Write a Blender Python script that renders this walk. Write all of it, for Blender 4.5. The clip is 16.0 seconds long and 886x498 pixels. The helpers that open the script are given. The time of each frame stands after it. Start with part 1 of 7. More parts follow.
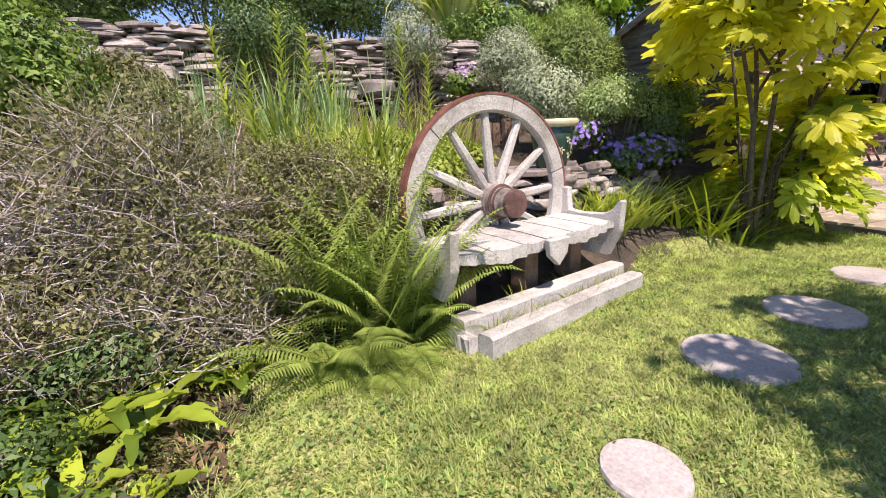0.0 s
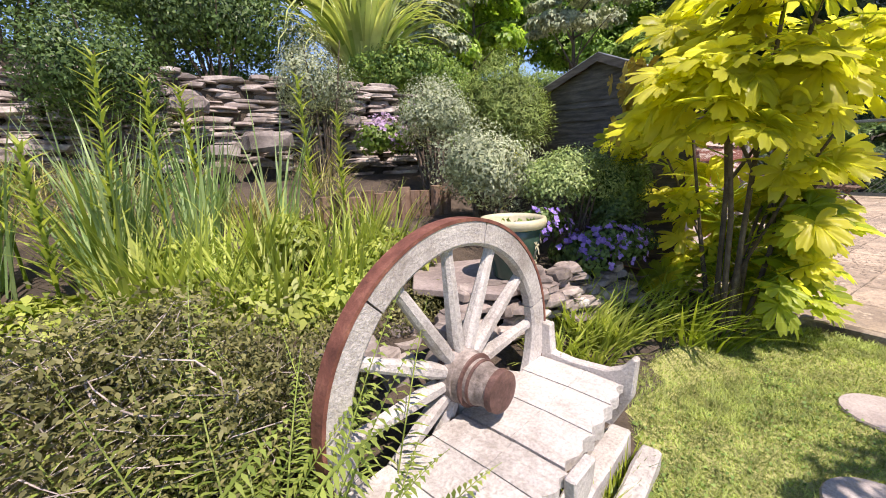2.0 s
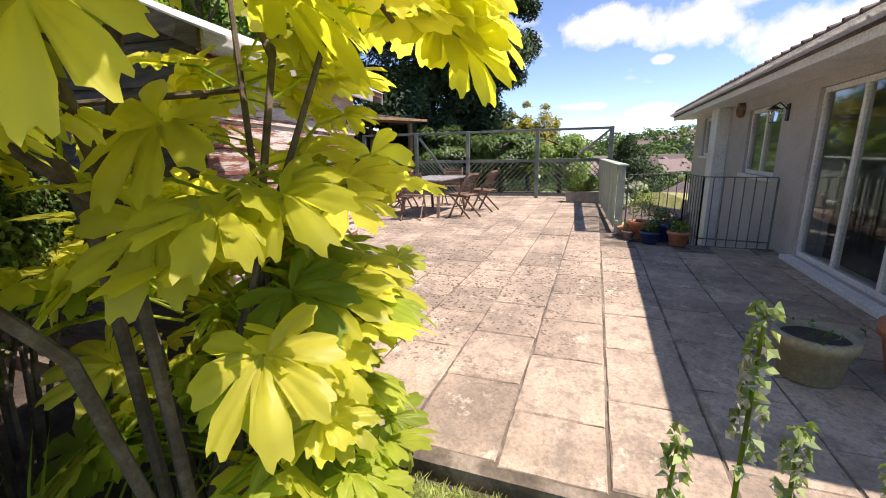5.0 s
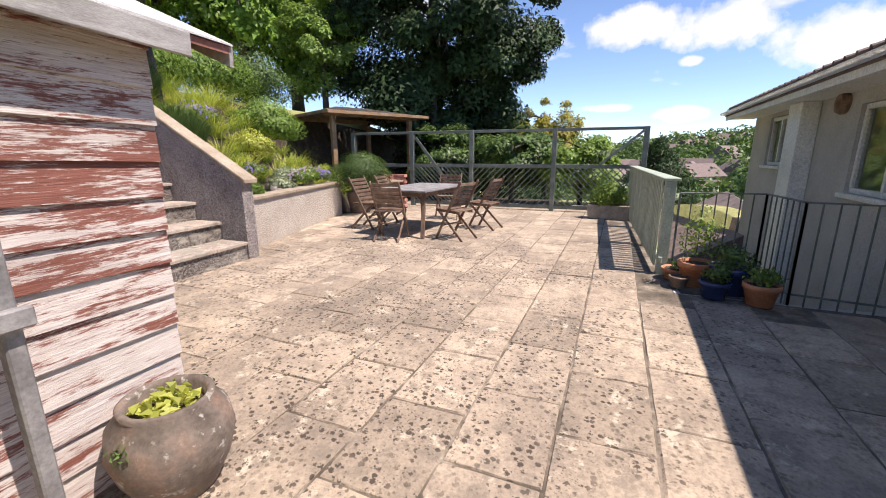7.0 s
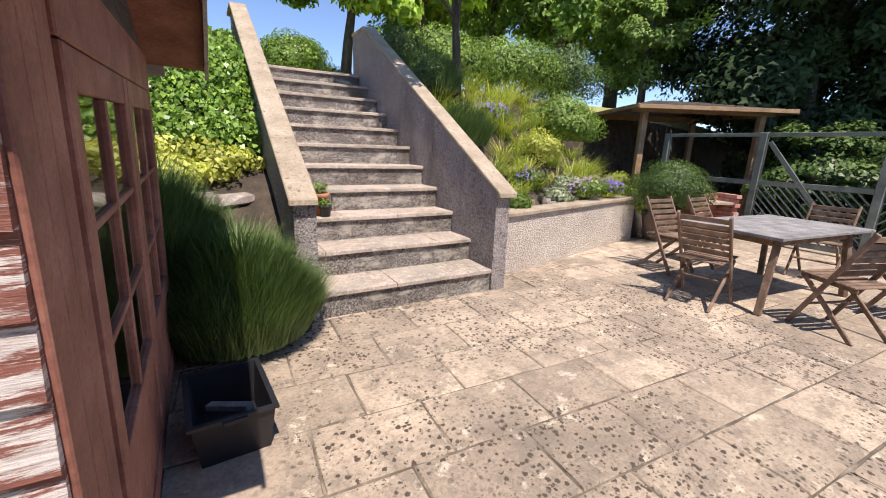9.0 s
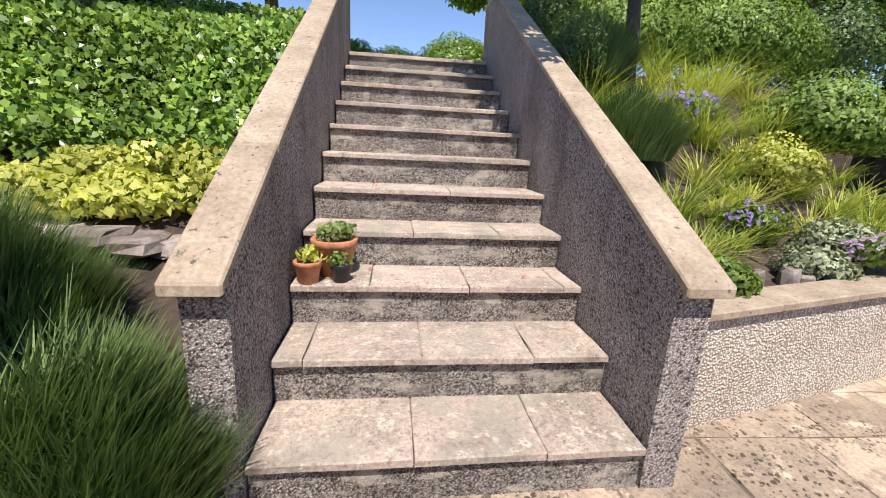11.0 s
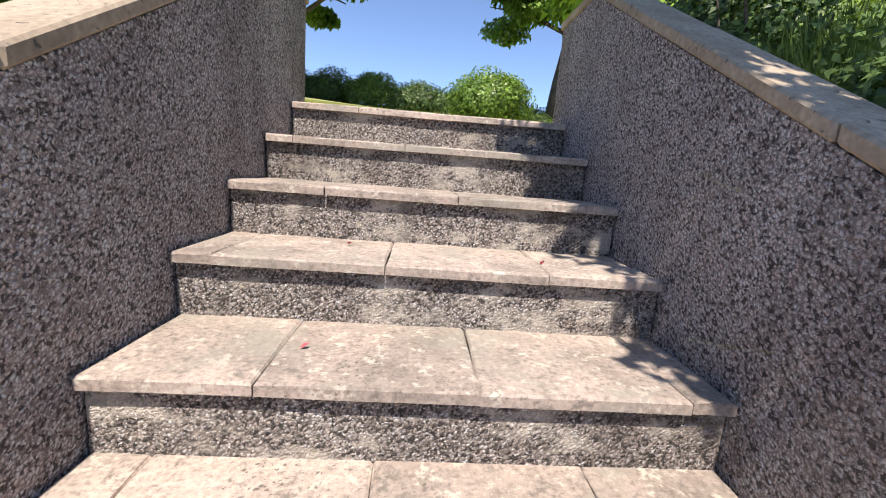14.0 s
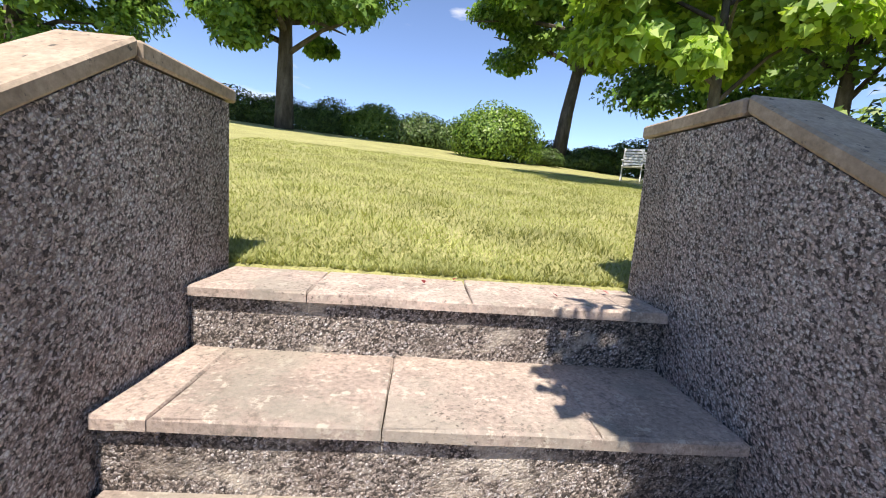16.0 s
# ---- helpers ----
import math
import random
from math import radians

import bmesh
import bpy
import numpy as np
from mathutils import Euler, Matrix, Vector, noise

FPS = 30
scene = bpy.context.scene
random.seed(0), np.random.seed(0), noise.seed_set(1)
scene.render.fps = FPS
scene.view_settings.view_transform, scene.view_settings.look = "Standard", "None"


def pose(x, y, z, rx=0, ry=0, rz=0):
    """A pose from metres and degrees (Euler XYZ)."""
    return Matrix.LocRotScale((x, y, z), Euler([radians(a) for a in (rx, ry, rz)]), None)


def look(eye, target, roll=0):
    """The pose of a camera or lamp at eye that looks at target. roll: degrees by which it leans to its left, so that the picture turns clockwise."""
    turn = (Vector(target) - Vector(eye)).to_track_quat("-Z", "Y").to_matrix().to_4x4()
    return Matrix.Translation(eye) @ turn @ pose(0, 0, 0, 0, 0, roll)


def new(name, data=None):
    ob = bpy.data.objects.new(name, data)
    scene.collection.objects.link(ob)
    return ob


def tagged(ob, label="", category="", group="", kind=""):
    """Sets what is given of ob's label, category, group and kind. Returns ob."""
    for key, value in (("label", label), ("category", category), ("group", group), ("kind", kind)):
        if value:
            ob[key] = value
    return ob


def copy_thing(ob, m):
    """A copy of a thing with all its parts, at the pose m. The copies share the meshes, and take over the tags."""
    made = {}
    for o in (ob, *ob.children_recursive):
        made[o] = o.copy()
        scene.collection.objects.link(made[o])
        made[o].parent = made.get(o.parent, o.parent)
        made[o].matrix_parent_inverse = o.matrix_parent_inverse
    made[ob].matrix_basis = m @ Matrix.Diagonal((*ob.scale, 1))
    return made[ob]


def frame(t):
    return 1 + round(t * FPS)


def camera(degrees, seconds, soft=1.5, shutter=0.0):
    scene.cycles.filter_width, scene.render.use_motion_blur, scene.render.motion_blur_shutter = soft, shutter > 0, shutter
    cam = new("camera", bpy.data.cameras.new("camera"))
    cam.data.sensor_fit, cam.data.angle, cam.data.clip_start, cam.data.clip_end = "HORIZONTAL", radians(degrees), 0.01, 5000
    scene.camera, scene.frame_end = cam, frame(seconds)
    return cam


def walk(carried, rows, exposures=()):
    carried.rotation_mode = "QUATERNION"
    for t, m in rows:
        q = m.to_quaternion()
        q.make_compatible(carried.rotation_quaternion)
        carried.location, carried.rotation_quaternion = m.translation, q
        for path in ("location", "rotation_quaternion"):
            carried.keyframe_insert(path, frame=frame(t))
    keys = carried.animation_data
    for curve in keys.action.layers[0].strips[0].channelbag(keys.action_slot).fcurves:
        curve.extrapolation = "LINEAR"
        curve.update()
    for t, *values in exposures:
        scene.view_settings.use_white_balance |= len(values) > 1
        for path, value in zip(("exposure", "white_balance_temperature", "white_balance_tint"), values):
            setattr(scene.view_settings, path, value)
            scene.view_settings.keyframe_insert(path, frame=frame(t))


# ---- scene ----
cam = camera(94.8, 16.0, soft=1.0)
PATH = [
    (0, (0.07, 0.221, 0.766), (0.818, 2.007, 0.268), -2.8),
    (0.5, (0.074, 0.515, 0.933), (1.016, 2.218, 0.471), -2.7),
    (1, (0.177, 0.771, 1.035), (1.225, 2.413, 0.584), -2.5),
    (1.5, (0.317, 0.988, 1.201), (1.422, 2.597, 0.764), -2.1),
    (2, (0.394, 1.19, 1.243), (1.549, 2.764, 0.808), -1.9),
    (2.5, (0.61, 1.286, 1.253), (1.849, 2.798, 0.829), -1.7),
    (3, (0.991, 1.221, 1.243), (2.367, 2.607, 0.812), -1.8),
    (3.5, (1.448, 1.195, 1.208), (3.021, 2.351, 0.772), -1.8),
    (4, (1.924, 1.167, 1.208), (3.648, 2.083, 0.771), -2.2),
    (4.5, (2.397, 1.142, 1.227), (4.221, 1.828, 0.779), -1.9),
    (4.7, (2.584, 1.151, 1.226), (4.434, 1.757, 0.77), -1.6),
    (6.8, (4.493, 1.206, 1.261), (6.362, 1.75, 0.801), -0.4),
    (7, (4.691, 1.215, 1.27), (6.521, 1.88, 0.814), -0.2),
    (7.5, (5.02, 1.274, 1.373), (6.688, 2.278, 0.917), 0.3),
    (8, (5.392, 1.455, 1.394), (6.844, 2.747, 0.922), 0.7),
    (8.5, (5.767, 1.707, 1.39), (6.979, 3.221, 0.905), 1.3),
    (9, (6.097, 2.058, 1.376), (7.079, 3.732, 0.892), 2.1),
    (9.2, (6.219, 2.186, 1.396), (7.106, 3.91, 0.906), 2.3),
    (11.3, (7.458, 4.085, 1.459), (7.663, 6.015, 0.975), 3.0),
    (11.5, (7.5, 4.313, 1.47), (7.687, 6.245, 0.989), 3.1),
    (12, (7.567, 4.886, 1.54), (7.732, 6.824, 1.073), 3.4),
    (12.5, (7.616, 5.456, 1.631), (7.777, 7.4, 1.192), 3.7),
    (13, (7.568, 5.884, 1.812), (7.738, 7.834, 1.398), 4.1),
    (13.5, (7.615, 6.193, 1.954), (7.768, 8.15, 1.568), 4.2),
    (14, (7.601, 6.512, 2.131), (7.731, 8.475, 1.768), 4.4),
    (14.5, (7.584, 6.798, 2.377), (7.691, 8.763, 2.02), 4.5),
    (15, (7.607, 7.118, 2.535), (7.71, 9.083, 2.178), 4.6),
    (15.5, (7.548, 7.437, 2.69), (7.65, 9.41, 2.375), 4.4),
    (16, (7.573, 7.718, 2.852), (7.687, 9.696, 2.576), 4.4),
]
walk(cam, [(t, look(eye, target, roll)) for t, eye, target, roll in PATH], [(0.0, 0.88, 7050, 21), (4.5, 0.84, 7050, 21), (7.0, 0.74, 6950, 18), (8.5, 0.70, 6900, 16), (12.0, 0.68, 6850, 14), (14.0, 0.84, 6850, 15), (16.0, 0.90, 6950, 16)])

# ---------------------------------------------------------------- light
SUN_FROM = Vector((-0.02, -0.535, 1.0)).normalized()
world = bpy.data.worlds.new("sky_world")
scene.world = world
world.use_nodes = True
wn = world.node_tree
sky = wn.nodes.new("ShaderNodeTexSky")
sky.sky_type = "NISHITA"
sky.sun_disc = False
sky.sun_elevation = math.asin(SUN_FROM.z)
sky.sun_rotation = math.atan2(SUN_FROM.x, SUN_FROM.y)
sky.air_density, sky.dust_density, sky.ozone_density = 0.8, 0.03, 4.0
sky.altitude = 1800
bg = wn.nodes["Background"]
bg.inputs["Strength"].default_value = 0.15
# thin fair-weather clouds, mixed into the sky by direction
tc = wn.nodes.new("ShaderNodeTexCoord")
mp = wn.nodes.new("ShaderNodeMapping")
mp.inputs["Scale"].default_value = (2.2, 2.2, 7.0)
mp.inputs["Location"].default_value = (0.35, 0.1, 0.2)
cn = wn.nodes.new("ShaderNodeTexNoise")
cn.inputs["Scale"].default_value, cn.inputs["Detail"].default_value, cn.inputs["Roughness"].default_value = 1.6, 7.0, 0.55
cr = wn.nodes.new("ShaderNodeValToRGB")
cr.color_ramp.elements[0].position, cr.color_ramp.elements[1].position = 0.60, 0.74
cm = wn.nodes.new("ShaderNodeMix")
cm.data_type = "RGBA"
cm.inputs["B"].default_value = (4.6, 4.8, 5.1, 1)
wn.links.new(tc.outputs["Generated"], mp.inputs["Vector"])
wn.links.new(mp.outputs["Vector"], cn.inputs["Vector"])
wn.links.new(cn.outputs["Fac"], cr.inputs["Fac"])
# single cumulus puffs: a soft ellipse about a bearing, its rim broken up by noise
puff = wn.nodes.new("ShaderNodeTexNoise")
puff.inputs["Scale"].default_value, puff.inputs["Detail"].default_value, puff.inputs["Roughness"].default_value = 9.0, 6.0, 0.6
wn.links.new(tc.outputs["Generated"], puff.inputs["Vector"])
cover = cr.outputs["Color"]
for bearing, wide, high in (((0.968, -0.044, 0.246), 0.12, 0.045), ((0.949, -0.215, 0.228), 0.12, 0.06), ((0.90, -0.38, 0.185), 0.17, 0.07), ((0.97, -0.167, 0.174), 0.03, 0.015), ((0.984, -0.16, 0.078), 0.07, 0.018), ((0.993, -0.03, 0.095), 0.06, 0.012), ((0.80, -0.56, 0.21), 0.2, 0.07), ((0.33, 0.89, 0.31), 0.06, 0.012)):
    off = wn.nodes.new("ShaderNodeVectorMath")
    off.operation = "SUBTRACT"
    off.inputs[1].default_value = bearing
    wn.links.new(tc.outputs["Generated"], off.inputs[0])
    sc_ = wn.nodes.new("ShaderNodeVectorMath")
    sc_.operation = "MULTIPLY"
    sc_.inputs[1].default_value = (1 / wide, 1 / wide, 1 / high)
    wn.links.new(off.outputs[0], sc_.inputs[0])
    ln = wn.nodes.new("ShaderNodeVectorMath")
    ln.operation = "LENGTH"
    wn.links.new(sc_.outputs[0], ln.inputs[0])
    ad = wn.nodes.new("ShaderNodeMath")
    ad.operation = "MULTIPLY_ADD"
    ad.inputs[1].default_value = 2.1
    wn.links.new(puff.outputs["Fac"], ad.inputs[0])
    ng = wn.nodes.new("ShaderNodeMath")
    ng.operation = "MULTIPLY"
    ng.inputs[1].default_value = -1.0
    wn.links.new(ln.outputs["Value"], ng.inputs[0])
    wn.links.new(ng.outputs[0], ad.inputs[2])
    edge = wn.nodes.new("ShaderNodeMapRange")
    edge.inputs["From Min"].default_value, edge.inputs["From Max"].default_value = 0.22, 0.62
    wn.links.new(ad.outputs[0], edge.inputs["Value"])
    mxn = wn.nodes.new("ShaderNodeMath")
    mxn.operation = "MAXIMUM"
    wn.links.new(cover, mxn.inputs[0])
    wn.links.new(edge.outputs["Result"], mxn.inputs[1])
    cover = mxn.outputs[0]
wn.links.new(cover, cm.inputs["Factor"])
wn.links.new(sky.outputs["Color"], cm.inputs["A"])
wn.links.new(cm.outputs["Result"], bg.inputs["Color"])

sun = new("sun", bpy.data.lights.new("sun", "SUN"))
sun.data.energy, sun.data.angle, sun.data.color = 4.2, radians(0.53), (1.0, 0.955, 0.88)
sun.matrix_world = look((-3, -12, 22), Vector((-3, -12, 22)) - SUN_FROM * 10)

# ---------------------------------------------------------------- tools
R = random.Random(11)


def ramp(nt, fac, stops):
    n = nt.nodes.new("ShaderNodeValToRGB")
    e = n.color_ramp.elements
    while len(e) < len(stops):
        e.new(0.5)
    for k, (pos, col) in enumerate(stops):
        e[k].position, e[k].color = pos, (*col, 1)
    nt.links.new(fac, n.inputs["Fac"])
    return n.outputs["Color"]


def noise_tex(nt, vec, scale, detail=4.0, rough=0.6):
    n = nt.nodes.new("ShaderNodeTexNoise")
    n.inputs["Scale"].default_value, n.inputs["Detail"].default_value, n.inputs["Roughness"].default_value = scale, detail, rough
    nt.links.new(vec, n.inputs["Vector"])
    return n.outputs["Fac"]


def mixed(nt, a, b, fac, kind="MIX"):
    n = nt.nodes.new("ShaderNodeMix")
    n.data_type, n.blend_type = "RGBA", kind
    for key, v in (("A", a), ("B", b)):
        if isinstance(v, tuple):
            n.inputs[key].default_value = (*v, 1)
        else:
            nt.links.new(v, n.inputs[key])
    if isinstance(fac, float):
        n.inputs["Factor"].default_value = fac
    else:
        nt.links.new(fac, n.inputs["Factor"])
    return n.outputs["Result"]


def shader(name):
    m = bpy.data.materials.new(name)
    m.use_nodes = True
    nt = m.node_tree
    return m, nt, nt.nodes["Principled BSDF"]


def bumped(nt, b, height, strength, dist=0.01):
    n = nt.nodes.new("ShaderNodeBump")
    n.inputs["Strength"].default_value, n.inputs["Distance"].default_value = strength, dist
    nt.links.new(height, n.inputs["Height"])
    nt.links.new(n.outputs["Normal"], b.inputs["Normal"])


def coords(nt, scale=(1, 1, 1), world_space=True):
    """Object coordinates in metres, or the place in the world."""
    if world_space:
        g = nt.nodes.new("ShaderNodeNewGeometry").outputs["Position"]
    else:
        g = nt.nodes.new("ShaderNodeTexCoord").outputs["Object"]
    mpn = nt.nodes.new("ShaderNodeMapping")
    mpn.inputs["Scale"].default_value = scale
    nt.links.new(g, mpn.inputs["Vector"])
    return mpn.outputs["Vector"]


def random_shift(nt, col, amount, by="island"):
    """Lighter and darker pieces."""
    if by == "island":
        r = nt.nodes.new("ShaderNodeNewGeometry").outputs["Random Per Island"]
    else:
        r = nt.nodes.new("ShaderNodeObjectInfo").outputs["Random"]
    mr = nt.nodes.new("ShaderNodeMapRange")
    mr.inputs["To Min"].default_value, mr.inputs["To Max"].default_value = 1 - amount, 1 + amount
    nt.links.new(r, mr.inputs["Value"])
    n = nt.nodes.new("ShaderNodeHueSaturation")
    nt.links.new(mr.outputs["Result"], n.inputs["Value"])
    nt.links.new(col, n.inputs["Color"])
    return n.outputs["Color"]


def rough_mat(name, dark, mid, light, scale=6.0, fine=60.0, rough=0.85, bump=0.4, dist=0.01, stretch=(1, 1, 1), vary=0.0, by="object", spots=None, spot_scale=9.0, spot_cut=0.62, metal=0.0):
    """A weathered surface: broad stains, fine grain, and spots (lichen, dirt) of their own shape."""
    m, nt, b = shader(name)
    v = coords(nt, stretch, world_space=(by != "local"))
    big = noise_tex(nt, v, scale, 5, 0.6)
    small = noise_tex(nt, v, fine, 4, 0.7)
    col = ramp(nt, big, [(0.28, dark), (0.5, mid), (0.72, light)])
    grain = ramp(nt, small, [(0.3, (0.62, 0.62, 0.62)), (0.7, (1.25, 1.25, 1.25))])
    col = mixed(nt, col, grain, 0.75, "MULTIPLY")
    if spots:
        sp = noise_tex(nt, v, spot_scale, 6, 0.65)
        col = mixed(nt, col, spots, ramp(nt, sp, [(spot_cut, (0, 0, 0)), (spot_cut + 0.06, (1, 1, 1))]))
    if vary:
        col = random_shift(nt, col, vary, "island" if by == "island" else "object")
    nt.links.new(col, b.inputs["Base Color"])
    b.inputs["Roughness"].default_value, b.inputs["Metallic"].default_value = rough, metal
    bumped(nt, b, mixed(nt, big, small, 0.55), bump, dist)
    return m


def leaf_mat(name, dark, light, back=0.35, rough=0.5, patch=2.5, spread=0.35):
    """Leaves: each blade its own tone, with light coming through."""
    m, nt, b = shader(name)
    geo = nt.nodes.new("ShaderNodeNewGeometry")
    col = ramp(nt, geo.outputs["Random Per Island"], [(0.0, dark), (1.0, light)])
    big = noise_tex(nt, coords(nt), patch, 3)
    tone = ramp(nt, big, [(0.3, (1 - spread,) * 3), (0.7, (1 + spread,) * 3)])
    col = mixed(nt, col, tone, 1.0, "MULTIPLY")
    nt.links.new(col, b.inputs["Base Color"])
    b.inputs["Roughness"].default_value = rough
    b.inputs["Specular IOR Level"].default_value = 0.35
    tr = nt.nodes.new("ShaderNodeBsdfTranslucent")
    warm = mixed(nt, col, (1.25, 1.3, 0.7), 1.0, "MULTIPLY")
    nt.links.new(warm, tr.inputs["Color"])
    mx = nt.nodes.new("ShaderNodeMixShader")
    mx.inputs["Fac"].default_value = back
    nt.links.new(b.outputs[0], mx.inputs[1])
    nt.links.new(tr.outputs[0], mx.inputs[2])
    nt.links.new(mx.outputs[0], nt.nodes["Material Output"].inputs["Surface"])
    return m


def plain_mat(name, col, rough=0.5, metal=0.0):
    m, nt, b = shader(name)
    v = coords(nt)
    n = noise_tex(nt, v, 14, 5)
    c = ramp(nt, n, [(0.3, tuple(c * 0.8 for c in col)), (0.7, tuple(min(1, c * 1.12) for c in col))])
    nt.links.new(c, b.inputs["Base Color"])
    b.inputs["Roughness"].default_value, b.inputs["Metallic"].default_value = rough, metal
    bumped(nt, b, n, 0.08)
    return m


def mesh_of(name, verts, faces, mat, smooth=False):
    me = bpy.data.meshes.new(name)
    me.from_pydata([tuple(map(float, v)) for v in verts], [], [tuple(map(int, f)) for f in faces])
    me.materials.append(mat)
    if smooth:
        me.polygons.foreach_set("use_smooth", [True] * len(me.polygons))
    me.update()
    return me


def array_mesh(name, verts, quads, mat, smooth=False):
    """A large mesh straight from arrays of corners and four-sided faces."""
    verts = np.ascontiguousarray(verts, dtype=np.float32)
    quads = np.ascontiguousarray(quads, dtype=np.int32)
    me = bpy.data.meshes.new(name)
    me.vertices.add(len(verts))
    me.vertices.foreach_set("co", verts.ravel())
    k = quads.shape[1]
    me.loops.add(quads.size)
    me.loops.foreach_set("vertex_index", quads.ravel())
    me.polygons.add(len(quads))
    me.polygons.foreach_set("loop_start", np.arange(0, quads.size, k, dtype=np.int32))
    if smooth:
        me.polygons.foreach_set("use_smooth", np.ones(len(quads), dtype=bool))
    me.materials.append(mat)
    me.update(calc_edges=True)
    me.validate()
    return me


def empty(name, x=0, y=0, z=0, rz=0):
    ob = new(name)
    ob.empty_display_size = 0.1
    ob.matrix_basis = pose(x, y, z, 0, 0, rz)
    return ob


def under(name, data, parent, label=""):
    ob = new(name, data)
    if parent is not None:
        ob.parent = parent
    return tagged(ob, label)


def part(name, bm, mat, parent, label="", smooth=False):
    """Link a bmesh as one mesh object under a thing or under a part."""
    me = bpy.data.meshes.new(name)
    bm.to_mesh(me)
    bm.free()
    me.materials.append(mat)
    if smooth:
        me.polygons.foreach_set("use_smooth", [True] * len(me.polygons))
    return under(name, me, parent, label)


def box_bm(x0, x1, y0, y1, z0, z1, bevel=0.006, bm=None, m=None):
    bm = bm or bmesh.new()
    vs = [bm.verts.new(p) for p in ((x0, y0, z0), (x1, y0, z0), (x1, y1, z0), (x0, y1, z0), (x0, y0, z1), (x1, y0, z1), (x1, y1, z1), (x0, y1, z1))]
    fs = [bm.faces.new([vs[i] for i in f]) for f in ((0, 3, 2, 1), (4, 5, 6, 7), (0, 1, 5, 4), (1, 2, 6, 5), (2, 3, 7, 6), (3, 0, 4, 7))]
    if m is not None:
        bmesh.ops.transform(bm, matrix=m, verts=vs)
    if bevel:
        es = list({e for f in fs for e in f.edges})
        bmesh.ops.bevel(bm, geom=es, offset=bevel, segments=1, affect="EDGES")
    return bm


def beam_bm(a, b, w, d, bevel=0.004, bm=None, up=(0, 0, 1)):
    """A squared timber from a to b."""
    a, b = Vector(a), Vector(b)
    ax = (b - a)
    L = ax.length
    ax.normalize()
    side = ax.cross(Vector(up))
    if side.length < 1e-4:
        side = Vector((1, 0, 0))
    side.normalize()
    upv = side.cross(ax)
    m = Matrix.Translation(a) @ Matrix((side, ax, upv)).transposed().to_4x4()
    return box_bm(-w / 2, w / 2, 0, L, -d / 2, d / 2, bevel, bm, m)


def prism_bm(profile, depth, axis="y", bm=None, bevel=0.0):
    """A flat outline (u, v) pushed through depth: axis y gives (u, t, v), axis x (t, u, v), axis z (u, v, t)."""
    bm = bm or bmesh.new()

    def at(u, v, t):
        return (u, t, v) if axis == "y" else (t, u, v) if axis == "x" else (u, v, t)
    a = [bm.verts.new(at(u, v, depth[0])) for u, v in profile]
    b = [bm.verts.new(at(u, v, depth[1])) for u, v in profile]
    n = len(profile)
    fs = [bm.faces.new(a), bm.faces.new(b[::-1])]
    for i in range(n):
        fs.append(bm.faces.new((a[i], b[i], b[(i + 1) % n], a[(i + 1) % n])))
    bmesh.ops.recalc_face_normals(bm, faces=fs)
    if bevel:
        bmesh.ops.bevel(bm, geom=list({e for f in fs for e in f.edges}), offset=bevel, segments=1, affect="EDGES")
    return bm


def tube_bm(points, radii, sides=6, bm=None):
    """A round limb through points with a radius at each."""
    bm = bm or bmesh.new()
    pts = [Vector(p) for p in points]
    rings = []
    for i, p in enumerate(pts):
        t = (pts[min(i + 1, len(pts) - 1)] - pts[max(i - 1, 0)]).normalized()
        s = t.cross(Vector((0.31, 0.2, 0.93) if abs(t.z) < 0.9 else (1, 0, 0))).normalized()
        u = s.cross(t)
        rings.append([bm.verts.new(p + radii[i] * (math.cos(a) * s + math.sin(a) * u)) for a in (2 * math.pi * k / sides for k in range(sides))])
    for a, b in zip(rings, rings[1:]):
        for k in range(sides):
            bm.faces.new((a[k], a[(k + 1) % sides], b[(k + 1) % sides], b[k]))
    bm.faces.new(rings[0][::-1])
    bm.faces.new(rings[-1])
    return bm


def lathe_bm(profile, sides=28, bm=None, wobble=0.0):
    """A turned shape from (radius, height) pairs."""
    bm = bm or bmesh.new()
    rings = []
    for r, z in profile:
        rings.append([bm.verts.new((r * math.cos(2 * math.pi * k / sides) * (1 + wobble * math.sin(3 * k)), r * math.sin(2 * math.pi * k / sides), z)) for k in range(sides)])
    for a, b in zip(rings, rings[1:]):
        for k in range(sides):
            bm.faces.new((a[k], a[(k + 1) % sides], b[(k + 1) % sides], b[k]))
    bm.faces.new(rings[0][::-1])
    bm.faces.new(rings[-1])
    return bm


NP = np.random.RandomState(5)


def unit(v):
    return v / (np.linalg.norm(v, axis=1, keepdims=True) + 1e-9)


def leaves(pos, nrm, size, aspect=0.5, droop=0.25, fold=0.15, point=True):
    """Pointed leaves of two faces each: their foot at pos, lying across nrm. Gives corners and faces."""
    n = len(pos)
    size = np.broadcast_to(np.asarray(size, float), (n,))[:, None]
    rnd = unit(NP.normal(size=(n, 3)))
    along = unit(rnd - nrm * (rnd * nrm).sum(1, keepdims=True) + nrm * 0.35)
    side = unit(np.cross(along, nrm))
    up = np.cross(side, along)
    L, W = size, size * aspect
    base = pos
    mid = pos + along * L * 0.5 + up * L * fold * 0.6
    tip = pos + along * L - up * L * droop
    l, r = mid + side * W * 0.5 + up * W * fold, mid - side * W * 0.5 + up * W * fold
    v = np.stack([base, l, tip, r], 1).reshape(-1, 3)
    f = (np.arange(n) * 4)[:, None] + np.array([0, 1, 2, 3])
    return v, f


